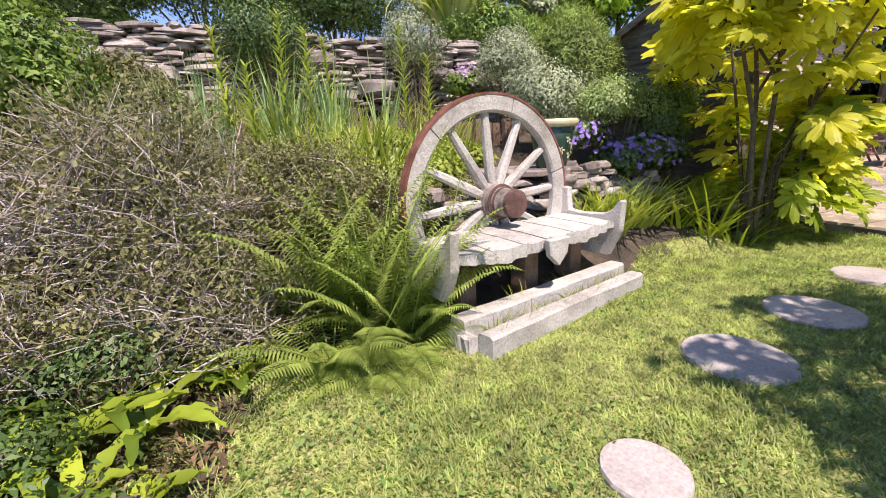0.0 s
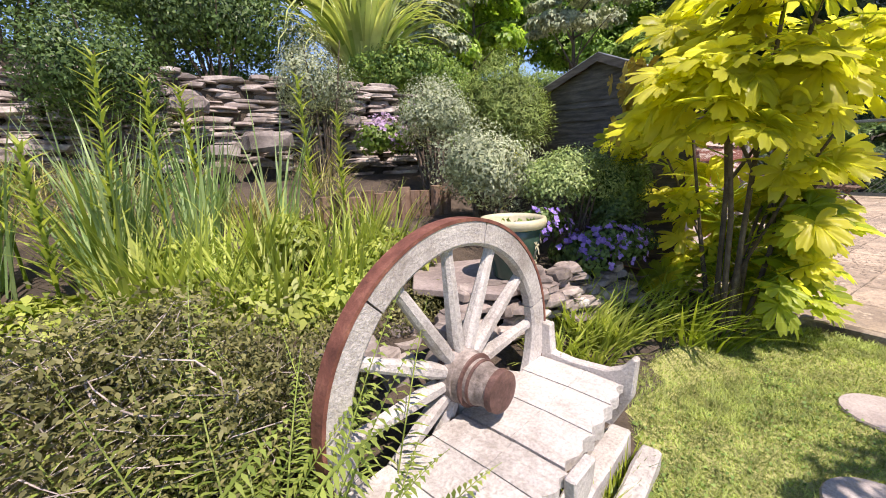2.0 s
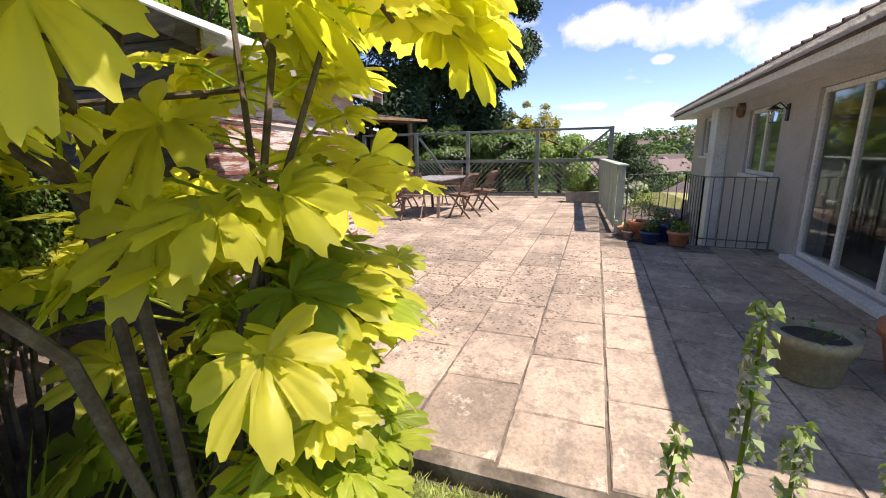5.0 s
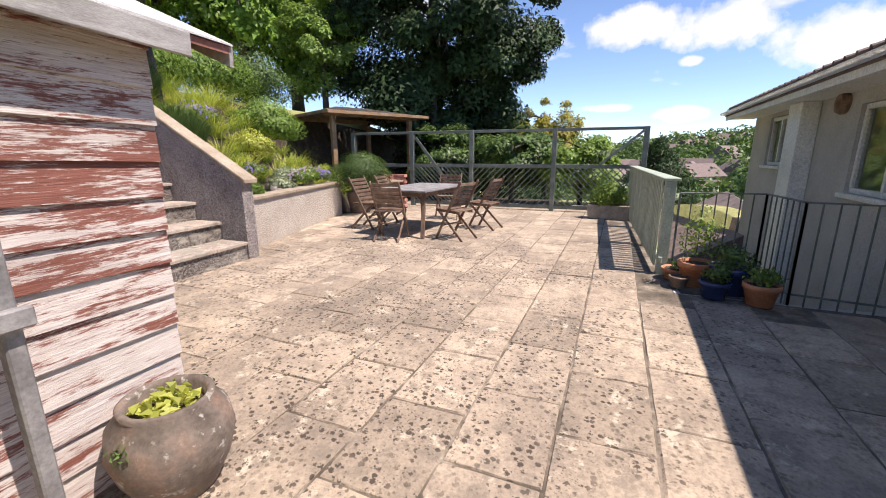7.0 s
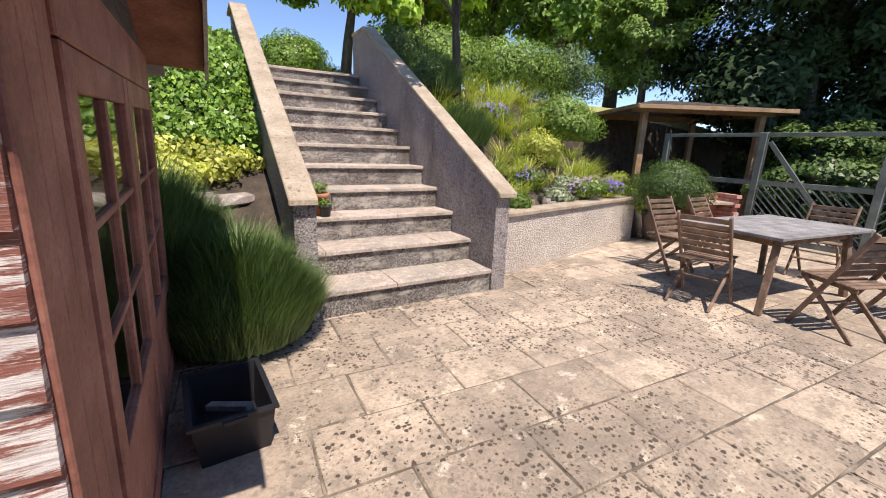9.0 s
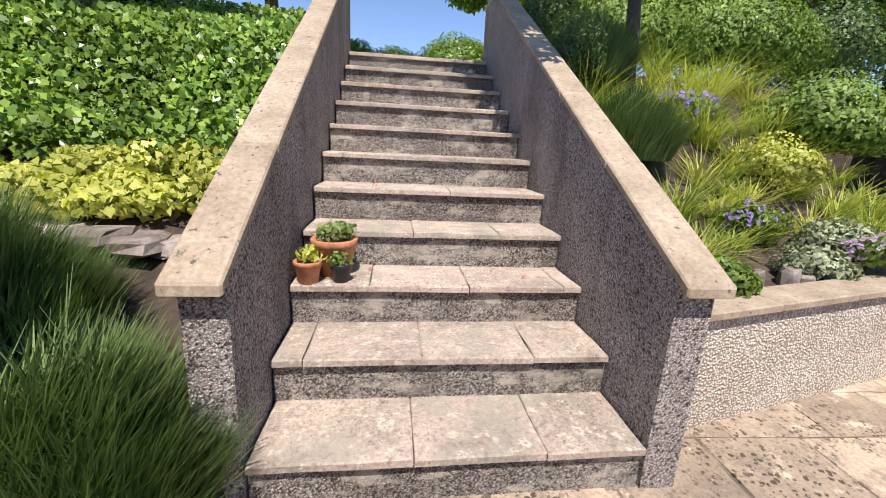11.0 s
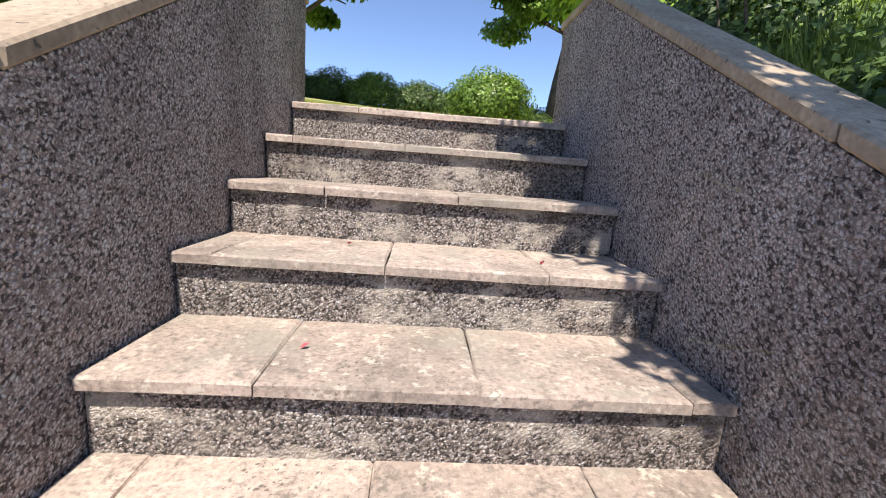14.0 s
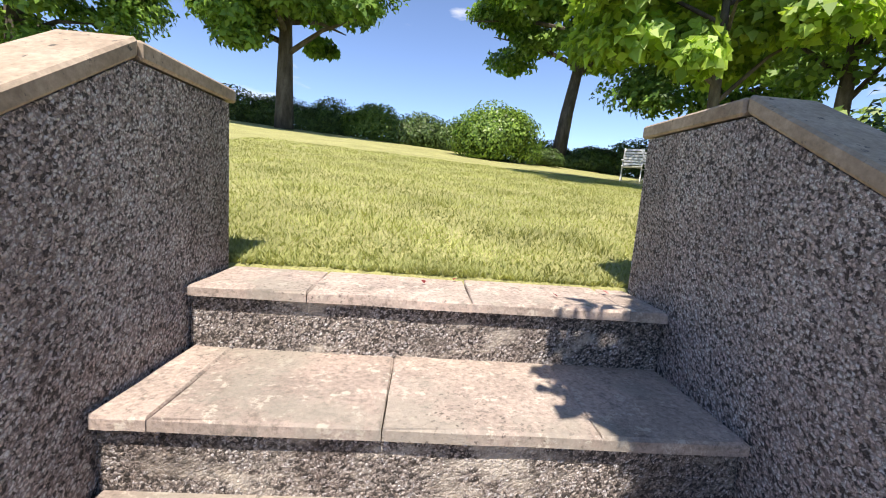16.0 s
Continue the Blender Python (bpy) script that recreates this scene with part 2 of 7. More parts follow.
def blades(pos, height, width, lean=0.5, curl=0.5, seg=3, head=None):
    """Grass-like blades that bend over: height and width by blade."""
    n = len(pos)
    height = np.broadcast_to(np.asarray(height, float), (n,))[:, None]
    width = np.broadcast_to(np.asarray(width, float), (n,))[:, None]
    if head is None:
        a = NP.uniform(0, 2 * np.pi, n)
        head = np.stack([np.cos(a), np.sin(a), np.zeros(n)], 1)
    side = np.stack([-head[:, 1], head[:, 0], np.zeros(n)], 1)
    ln = (lean * NP.uniform(0.3, 1.3, n))[:, None]
    cu = (curl * NP.uniform(0.3, 1.3, n))[:, None]
    rows = []
    for k in range(seg + 1):
        u = k / seg
        c = pos + head * height * (ln * u + cu * u * u) + np.array([0, 0, 1]) * height * (u - 0.55 * cu * u * u)
        w = width * (1 - u ** 1.6) * 0.5 + 0.0006
        rows += [c - side * w, c + side * w]
    v = np.stack(rows, 1).reshape(-1, 3)
    k = 2 * (seg + 1)
    q = np.array([[2 * i, 2 * i + 1, 2 * i + 3, 2 * i + 2] for i in range(seg)])
    f = ((np.arange(n) * k)[:, None, None] + q[None]).reshape(-1, 4)
    return v, f


def join_arrays(*vf):
    vs, fs, o = [], [], 0
    for v, f in vf:
        vs.append(v), fs.append(f + o)
        o += len(v)
    return np.concatenate(vs), np.concatenate(fs)


def lump_points(n, centre, radii, lumps=14, shell=0.55, floor=-0.35):
    """Points near the outside of an uneven, lobed crown, with outward directions."""
    c = unit(NP.normal(size=(lumps, 3)))
    c[:, 2] = np.abs(c[:, 2]) * 1.1 + floor
    r = NP.uniform(0.34, 0.58, lumps)
    c = c * NP.uniform(0.45, 0.72, (lumps, 1))
    k = NP.randint(0, lumps, n)
    d = unit(NP.normal(size=(n, 3)))
    rad = r[k] * (shell + (1 - shell) * NP.uniform(0, 1, n) ** 0.5)
    p = c[k] + d * rad[:, None]
    p[:, 2] = np.maximum(p[:, 2], floor - 0.35 + 0.15 * NP.uniform(size=n))
    out = unit(0.6 * d + 0.4 * unit(p))
    return np.array(centre) + p * np.array(radii), out


def clump_points(n, centre, radii, clumps=60, size=0.27):
    """Points in many flattened sprays spread through a crown, with gaps between them."""
    c = unit(NP.normal(size=(clumps, 3))) * (NP.uniform(0.12, 1.0, (clumps, 1)) ** 0.45)
    c[:, 2] = c[:, 2] * 0.95
    r = size * NP.uniform(0.55, 1.25, clumps)
    k = NP.randint(0, clumps, n)
    d = unit(NP.normal(size=(n, 3))) * NP.uniform(0, 1, (n, 1)) ** 0.42
    q = c[k] + d * r[k][:, None] * np.array([1.0, 1.0, 0.62])
    q[:, 2] -= 0.10 * np.hypot(d[:, 0], d[:, 1]) * r[k] * 3
    out = unit(0.5 * d + 0.5 * unit(q) + np.array([0, 0, 0.35]))
    return np.array(centre) + q * np.array(radii), out


def shrub(name, centre, radii, n, size, mat, label, aspect=0.5, lumps=14, group="", stem=None, base_z=None, category="shrub", droop=0.25, up=0.0, shell=0.55, twigs=10):
    """A bush of many small leaves on a few stems."""
    x, y, z = centre
    gz = base_z if base_z is not None else ground_z(x, y)
    top = empty(name, x, y, gz)
    p, out = lump_points(n, (0, 0, z - gz), radii, lumps, shell)
    p[:, 2] = np.maximum(p[:, 2], 0.02)
    if up:
        out = unit(out + np.array([0, 0, up]))
    v, f = leaves(p, out, size * NP.uniform(0.6, 1.35, n), aspect, droop)
    under("foliage", array_mesh("foliage", v, f, mat), top)
    bm = bmesh.new()
    for k in range(twigs):
        a = R.uniform(0, 6.28)
        q = Vector((math.cos(a) * radii[0] * R.uniform(0.2, 0.75), math.sin(a) * radii[1] * R.uniform(0.2, 0.75), z - gz + radii[2] * R.uniform(-0.1, 0.7)))
        tube_bm([(0.06 * math.cos(a), 0.06 * math.sin(a), -0.05), q * 0.5 + Vector((R.uniform(-0.05, 0.05), 0, 0.05)), q], [0.018, 0.011, 0.004], 5, bm)
    tagged(part("stems", bm, stem or M_TWIG, top), kind="stuff")
    return tagged(top, label, category, group)


def grass_clump(name, x, y, z, n, height, width, mat, label, spread=0.12, lean=0.45, curl=0.5, category="plant", group="", seg=4):
    top = empty(name, x, y, z)
    a, r = NP.uniform(0, 6.283, n), spread * np.sqrt(NP.uniform(0, 1, n))
    pos = np.stack([r * np.cos(a), r * np.sin(a), np.full(n, -0.02)], 1)
    aa = a + NP.normal(0, 0.5, n)
    head = np.stack([np.cos(aa), np.sin(aa), np.zeros(n)], 1)
    v, f = blades(pos, height * NP.uniform(0.55, 1.15, n), width * NP.uniform(0.7, 1.2, n), lean, curl, seg, head)
    under("leaves", array_mesh("leaves", v, f, mat, True), top)
    return tagged(top, label, category, group)


def sstep(a, b, v):
    t = np.clip((v - a) / (b - a), 0, 1)
    return t * t * (3 - 2 * t)

# ---------------------------------------------------------------- materials
M_TWIG = rough_mat("bark_twig", (0.05, 0.035, 0.025), (0.10, 0.075, 0.055), (0.17, 0.14, 0.11), 12, 80, 0.9)
M_BARK = rough_mat("bark", (0.045, 0.036, 0.028), (0.09, 0.075, 0.06), (0.16, 0.14, 0.115), 5, 30, 0.95, 1.0, 0.03, (1, 1, 0.3))


def dots(nt, v, scale, grow, some_cut, jitter=0.035):
    """Round-ish spots of uneven size, one in a cell, some cells left empty."""
    vo = nt.nodes.new("ShaderNodeTexVoronoi")
    vo.inputs["Scale"].default_value = scale
    vo.inputs["Randomness"].default_value = 1.0
    nt.links.new(mixed(nt, v, noise_tex(nt, v, 55, 3, 0.7), jitter), vo.inputs["Vector"])
    sep = nt.nodes.new("ShaderNodeSeparateColor")
    nt.links.new(vo.outputs["Color"], sep.inputs["Color"])
    spot = ramp(nt, mixed(nt, vo.outputs["Distance"], sep.outputs["Red"], grow, "SUBTRACT"), [(0.0, (1, 1, 1)), (0.10, (0, 0, 0))])
    return mixed(nt, spot, ramp(nt, sep.outputs["Green"], [(some_cut, (0, 0, 0)), (some_cut + 0.05, (1, 1, 1))]), 1.0, "MULTIPLY")


def slab_mat():
    """Buff sandstone: grey algae, pale worn patches, and crowds of black lichen dots."""
    m, nt, b = shader("sandstone_slab")
    v = coords(nt)
    big = noise_tex(nt, v, 1.7, 6, 0.65)
    fine = noise_tex(nt, v, 46, 6, 0.75)
    col = ramp(nt, big, [(0.30, (0.24, 0.19, 0.148)), (0.45, (0.36, 0.285, 0.218)), (0.60, (0.455, 0.36, 0.272)), (0.76, (0.535, 0.435, 0.33))])
    col = random_shift(nt, col, 0.20, "object")
    col = mixed(nt, col, ramp(nt, fine, [(0.3, (0.56, 0.54, 0.52)), (0.5, (1, 1, 1)), (0.7, (1.26, 1.25, 1.22))]), 0.85, "MULTIPLY")
    stain = noise_tex(nt, v, 7.5, 8, 0.75)
    col = mixed(nt, col, (0.20, 0.165, 0.13), ramp(nt, stain, [(0.50, (0, 0, 0)), (0.60, (0.62, 0.62, 0.62))]))
    pale = noise_tex(nt, v, 4.6, 8, 0.75)
    col = mixed(nt, col, (0.60, 0.51, 0.40), ramp(nt, pale, [(0.57, (0, 0, 0)), (0.63, (0.8, 0.8, 0.8))]))
    area = noise_tex(nt, v, 0.9, 4, 0.65)
    where = ramp(nt, area, [(0.38, (0, 0, 0)), (0.49, (1, 1, 1))])
    # the lichen keeps to the open middle of the terrace
    away = nt.nodes.new("ShaderNodeVectorMath")
    away.operation = "DISTANCE"
    away.inputs[1].default_value = (8.0, 3.4, 0.0)
    nt.links.new(v, away.inputs[0])
    reach = nt.nodes.new("ShaderNodeMath")
    reach.operation = "MULTIPLY_ADD"
    reach.inputs[1].default_value = 0.12
    nt.links.new(away.outputs["Value"], reach.inputs[0])
    nt.links.new(area, reach.inputs[2])
    where = mixed(nt, where, ramp(nt, reach.outputs[0], [(0.84, (1, 1, 1)), (0.95, (0, 0, 0))]), 1.0, "MULTIPLY")
    mask = mixed(nt, dots(nt, v, 33, 0.46, 0.15), where, 1.0, "MULTIPLY")
    col = mixed(nt, col, (0.075, 0.056, 0.042), mask)
    speck = noise_tex(nt, v, 2.3, 3)
    mask2 = mixed(nt, mixed(nt, dots(nt, v, 70, 0.42, 0.30), ramp(nt, speck, [(0.42, (0, 0, 0)), (0.55, (0.85, 0.85, 0.85))]), 1.0, "MULTIPLY"), where, 1.0, "MULTIPLY")
    col = mixed(nt, col, (0.11, 0.085, 0.065), mask2)
    nt.links.new(col, b.inputs["Base Color"])
    b.inputs["Roughness"].default_value = 0.9
    bumped(nt, b, mixed(nt, stain, fine, 0.55), 0.7, 0.010)
    return m


def step_mat():
    """Grey-buff tread slabs, crusted with pale and dark lichen."""
    m, nt, b = shader("step_slab")
    v = coords(nt)
    big = noise_tex(nt, v, 3.2, 6, 0.65)
    fine = noise_tex(nt, v, 60, 6, 0.75)
    col = ramp(nt, big, [(0.30, (0.26, 0.215, 0.18)), (0.48, (0.42, 0.345, 0.29)), (0.62, (0.52, 0.415, 0.35)), (0.76, (0.59, 0.50, 0.42))])
    col = random_shift(nt, col, 0.14, "object")
    col = mixed(nt, col, ramp(nt, fine, [(0.3, (0.5, 0.49, 0.47)), (0.5, (1, 1, 1)), (0.7, (1.3, 1.29, 1.25))]), 0.9, "MULTIPLY")
    crust = noise_tex(nt, v, 15, 8, 0.78)
    col = mixed(nt, col, (0.20, 0.175, 0.145), ramp(nt, crust, [(0.36, (0.85, 0.85, 0.85)), (0.455, (0, 0, 0))]))
    col = mixed(nt, col, (0.62, 0.57, 0.47), ramp(nt, crust, [(0.555, (0, 0, 0)), (0.60, (0.75, 0.75, 0.75))]))
    green = noise_tex(nt, v, 2.6, 7, 0.7)
    col = mixed(nt, col, (0.33, 0.31, 0.255), ramp(nt, green, [(0.50, (0, 0, 0)), (0.60, (0.6, 0.6, 0.6))]))
    patch = noise_tex(nt, v, 1.9, 3)
    mask = mixed(nt, dots(nt, v, 75, 0.36, 0.45), ramp(nt, patch, [(0.50, (0, 0, 0)), (0.62, (0.8, 0.8, 0.8))]), 1.0, "MULTIPLY")
    col = mixed(nt, col, (0.10, 0.085, 0.07), mask)
    nt.links.new(col, b.inputs["Base Color"])
    b.inputs["Roughness"].default_value = 0.9
    bumped(nt, b, mixed(nt, crust, fine, 0.5), 0.8, 0.010)
    return m


M_SLAB = slab_mat()
M_MORTAR = rough_mat("mortar", (0.07, 0.056, 0.042), (0.16, 0.128, 0.096), (0.38, 0.32, 0.255), 5, 60, 0.95, 0.5)
M_COPING = rough_mat("coping_stone", (0.27, 0.21, 0.15), (0.38, 0.305, 0.225), (0.47, 0.39, 0.30), 4, 50, 0.9, 0.4, 0.006, spots=(0.10, 0.09, 0.075), spot_scale=30, spot_cut=0.61)
M_SOIL = rough_mat("soil", (0.035, 0.026, 0.02), (0.07, 0.052, 0.038), (0.12, 0.09, 0.065), 6, 50, 0.95, 0.9, 0.03)
M_STONE = rough_mat("slate_stone", (0.10, 0.08, 0.072), (0.27, 0.225, 0.205), (0.50, 0.44, 0.40), 4, 40, 0.9, 0.6, 0.01, vary=0.28, spots=(0.58, 0.55, 0.50), spot_scale=6, spot_cut=0.63)
M_GREYWOOD = rough_mat("silvered_oak", (0.30, 0.268, 0.245), (0.46, 0.428, 0.405), (0.57, 0.54, 0.518), 5, 80, 0.85, 0.9, 0.010, (1, 1, 1), 0.08, spots=(0.22, 0.185, 0.16), spot_scale=11, spot_cut=0.70)
M_RUST = rough_mat("rusted_iron", (0.10, 0.035, 0.025), (0.19, 0.07, 0.05), (0.30, 0.13, 0.09), 12, 90, 0.8, 0.6, 0.005, metal=0.2)
M_FENCE = rough_mat("sage_painted_timber", (0.11, 0.13, 0.115), (0.175, 0.20, 0.175), (0.25, 0.27, 0.24), 5, 50, 0.75, 0.4, 0.006, vary=0.12)
M_PALEFENCE = rough_mat("pale_green_timber", (0.30, 0.36, 0.29), (0.40, 0.46, 0.37), (0.50, 0.55, 0.46), 5, 50, 0.75, 0.3, 0.005, vary=0.08)
M_TEAK = rough_mat("weathered_teak", (0.10, 0.06, 0.04), (0.20, 0.125, 0.085), (0.31, 0.215, 0.155), 7, 60, 0.7, 0.4, 0.005, vary=0.12)
M_TEAKGREY = rough_mat("greyed_teak", (0.16, 0.15, 0.15), (0.25, 0.24, 0.24), (0.36, 0.345, 0.335), 7, 60, 0.75, 0.4, 0.005, vary=0.1)
M_RENDER = rough_mat("house_render", (0.40, 0.385, 0.37), (0.47, 0.455, 0.44), (0.53, 0.515, 0.50), 2, 60, 0.9, 0.35, 0.004)
M_WHITE = rough_mat("white_paint", (0.66, 0.66, 0.64), (0.76, 0.76, 0.74), (0.82, 0.82, 0.80), 3, 40, 0.5, 0.1, 0.003)
M_IRON = plain_mat("black_iron", (0.03, 0.03, 0.033), 0.5, 0.3)
M_RAIL = rough_mat("grey_green_iron", (0.07, 0.08, 0.075), (0.13, 0.145, 0.14), (0.20, 0.215, 0.205), 8, 60, 0.6, 0.2, 0.003)
M_TILE = rough_mat("roof_tile", (0.10, 0.075, 0.07), (0.19, 0.14, 0.125), (0.28, 0.21, 0.19), 4, 40, 0.85, 0.4, 0.01, vary=0.25)
M_TERRA = rough_mat("terracotta", (0.36, 0.14, 0.07), (0.52, 0.22, 0.115), (0.62, 0.31, 0.19), 6, 60, 0.8, 0.2, 0.004)
M_FELT = rough_mat("pale_roof_felt", (0.48, 0.47, 0.46), (0.62, 0.61, 0.60), (0.74, 0.73, 0.72), 4, 120, 0.7, 0.5, 0.006)
M_FASCIA = rough_mat("grey_fascia", (0.26, 0.245, 0.23), (0.38, 0.36, 0.345), (0.48, 0.465, 0.45), 5, 60, 0.8, 0.4, 0.005, (1, 6, 6))


def pebbledash(name, base, size, wash, dark_share):
    """Render with dark pits and small pale stones, washed and streaked by rain."""
    m, nt, b = shader(name)
    v = coords(nt)
    vo = nt.nodes.new("ShaderNodeTexVoronoi")
    vo.inputs["Scale"].default_value = size
    nt.links.new(mixed(nt, v, noise_tex(nt, v, 60, 3, 0.7), 0.03), vo.inputs["Vector"])
    sep = nt.nodes.new("ShaderNodeSeparateColor")
    nt.links.new(vo.outputs["Color"], sep.inputs["Color"])
    d = dark_share
    tones = [(0.0, 0.14), (d * 0.7, 0.20), (d, 0.75), (0.62, 1.0), (0.80, 1.35), (0.90, 1.9), (1.0, 2.3)]
    peb = ramp(nt, sep.outputs["Red"], [(p, tuple(min(0.9, u * q) for u in base)) for p, q in tones])
    gap = ramp(nt, vo.outputs["Distance"], [(0.34, (1, 1, 1)), (0.60, (0.32, 0.29, 0.28))])
    col = mixed(nt, peb, gap, 0.85, "MULTIPLY")
    big = noise_tex(nt, coords(nt, (1, 1, 0.55)), 3.2, 6, 0.65)
    col = mixed(nt, col, ramp(nt, big, [(0.3, (0.74, 0.70, 0.69)), (0.7, (1.2, 1.18, 1.16))]), 0.85, "MULTIPLY")
    fine = noise_tex(nt, v, 150, 3, 0.7)
    col = mixed(nt, col, ramp(nt, fine, [(0.35, (0.6, 0.6, 0.6)), (0.65, (1.25, 1.25, 1.25))]), 0.8, "MULTIPLY")
    if wash:
        pale = noise_tex(nt, coords(nt, (1, 1, 2.2)), 3.4, 6, 0.7)
        col = mixed(nt, col, (0.74, 0.67, 0.57), ramp(nt, pale, [(0.52, (0, 0, 0)), (0.62, (wash, wash, wash))]))
        grime = noise_tex(nt, coords(nt, (1, 1, 1.4)), 4.4, 6, 0.7)
        col = mixed(nt, col, (0.12, 0.105, 0.09), ramp(nt, grime, [(0.54, (0, 0, 0)), (0.66, (0.65, 0.65, 0.65))]))
    streak = noise_tex(nt, coords(nt, (1, 1, 0.14)), 2.2, 4)
    col = mixed(nt, col, ramp(nt, streak, [(0.36, (0.60, 0.56, 0.55)), (0.48, (1, 1, 1))]), 0.7, "MULTIPLY")
    nt.links.new(col, b.inputs["Base Color"])
    b.inputs["Roughness"].default_value = 0.85
    inv = ramp(nt, vo.outputs["Distance"], [(0.0, (1, 1, 1)), (0.7, (0, 0, 0))])
    bumped(nt, b, mixed(nt, inv, sep.outputs["Red"], 0.35), 1.0, 0.014)
    return m


def pale_pebbledash():
    m, nt, b = shader("pale_pebbledash")
    vo = nt.nodes.new("ShaderNodeTexVoronoi")
    vo.inputs["Scale"].default_value = 62
    nt.links.new(coords(nt), vo.inputs["Vector"])
    big = noise_tex(nt, coords(nt), 3, 5)
    col = ramp(nt, big, [(0.3, (0.70, 0.62, 0.54)), (0.6, (0.84, 0.78, 0.70)), (0.8, (0.88, 0.83, 0.77))])
    col = mixed(nt, col, ramp(nt, vo.outputs["Distance"], [(0.3, (1, 1, 1)), (0.65, (0.42, 0.37, 0.33))]), 0.9, "MULTIPLY")
    nt.links.new(col, b.inputs["Base Color"])
    b.inputs["Roughness"].default_value = 0.9
    bumped(nt, b, ramp(nt, vo.outputs["Distance"], [(0.0, (1, 1, 1)), (0.7, (0, 0, 0))]), 0.9, 0.015)
    return m


def painted_boards():
    """Red-brown stain worn through to bleached wood, along the boards."""
    m, nt, b = shader("worn_red_boards")
    v = coords(nt, (1.6, 1.6, 14.0))
    grain = noise_tex(nt, coords(nt, (2.5, 2.5, 70.0)), 3.0, 8, 0.7)
    worn = noise_tex(nt, v, 1.9, 8, 0.72)
    flake = noise_tex(nt, coords(nt, (5, 5, 55.0)), 3.5, 8, 0.75)
    worn = mixed(nt, worn, flake, 0.38)
    paint = ramp(nt, grain, [(0.3, (0.145, 0.045, 0.03)), (0.7, (0.30, 0.115, 0.085))])
    bare = ramp(nt, grain, [(0.3, (0.42, 0.345, 0.315)), (0.65, (0.72, 0.66, 0.62))])
    r = nt.nodes.new("ShaderNodeObjectInfo").outputs["Random"]
    add = nt.nodes.new("ShaderNodeMath")
    add.operation = "MULTIPLY_ADD"
    add.inputs[1].default_value, add.inputs[2].default_value = 0.08, -0.05
    nt.links.new(r, add.inputs[0])
    tot = nt.nodes.new("ShaderNodeMath")
    nt.links.new(worn, tot.inputs[0])
    nt.links.new(add.outputs[0], tot.inputs[1])
    col = mixed(nt, paint, bare, ramp(nt, tot.outputs[0], [(0.462, (0, 0, 0)), (0.505, (1, 1, 1))]))
    stain = noise_tex(nt, coords(nt, (1, 1, 3)), 1.3, 5)
    col = mixed(nt, col, ramp(nt, stain, [(0.32, (0.66, 0.62, 0.62)), (0.56, (1.05, 1.05, 1.05))]), 0.8, "MULTIPLY")
    nt.links.new(col, b.inputs["Base Color"])
    b.inputs["Roughness"].default_value = 0.75
    bumped(nt, b, grain, 0.6, 0.006)
    return m


def glass_mat():
    m, nt, b = shader("window_glass")
    b.inputs["Base Color"].default_value = (0.9, 0.95, 0.93, 1)
    b.inputs["Roughness"].default_value = 0.03
    b.inputs["Transmission Weight"].default_value = 1.0
    b.inputs["IOR"].default_value = 1.45
    return m


M_PEB, M_PALEPEB, M_BOARD, M_GLASS = pebbledash("pebbledash", (0.82, 0.73, 0.70), 118, 0, 0.22), pale_pebbledash(), painted_boards(), glass_mat()
M_RISER = pebbledash("riser_pebbledash", (0.60, 0.55, 0.50), 135, 0.75, 0.36)
M_DOORWOOD = rough_mat("brown_door_timber", (0.17, 0.062, 0.043), (0.30, 0.122, 0.088), (0.42, 0.205, 0.155), 5, 70, 0.6, 0.4, 0.005)


M_OLDBOARD = rough_mat("bare_weathered_board", (0.05, 0.042, 0.036), (0.10, 0.085, 0.074), (0.18, 0.155, 0.14), 5, 60, 0.85, 0.5, 0.006, (1, 1, 7), 0.2)


def lawn_ground():
    """Mown turf on the near lawns, soil in the beds, fields far away."""
    m, nt, b = shader("turf")
    v = coords(nt)
    big = noise_tex(nt, v, 1.3, 5)
    fine = noise_tex(nt, v, 70, 4)
    col = ramp(nt, big, [(0.3, (0.27, 0.275, 0.10)), (0.55, (0.37, 0.365, 0.145)), (0.75, (0.44, 0.42, 0.19))])
    col = mixed(nt, col, ramp(nt, fine, [(0.3, (0.5, 0.5, 0.5)), (0.7, (1.35, 1.35, 1.3))]), 0.9, "MULTIPLY")
    nt.links.new(col, b.inputs["Base Color"])
    b.inputs["Roughness"].default_value = 0.95
    bumped(nt, b, fine, 0.8, 0.02)
    return m


M_TURF = lawn_ground()
M_FIELD = rough_mat("far_hillside", (0.035, 0.055, 0.025), (0.075, 0.10, 0.045), (0.16, 0.17, 0.09), 0.03, 0.4, 0.95, 0.3)

# ---------------------------------------------------------------- ground
STEP_X0, STEP_X1, RISE, GOING, NOSE0, STEPS = 6.81, 8.47, 0.226, 0.3914, 4.742, 11
BED_A, BED_B = (8.79, 5.47), (12.25, 6.30)      # front line of the low bed wall


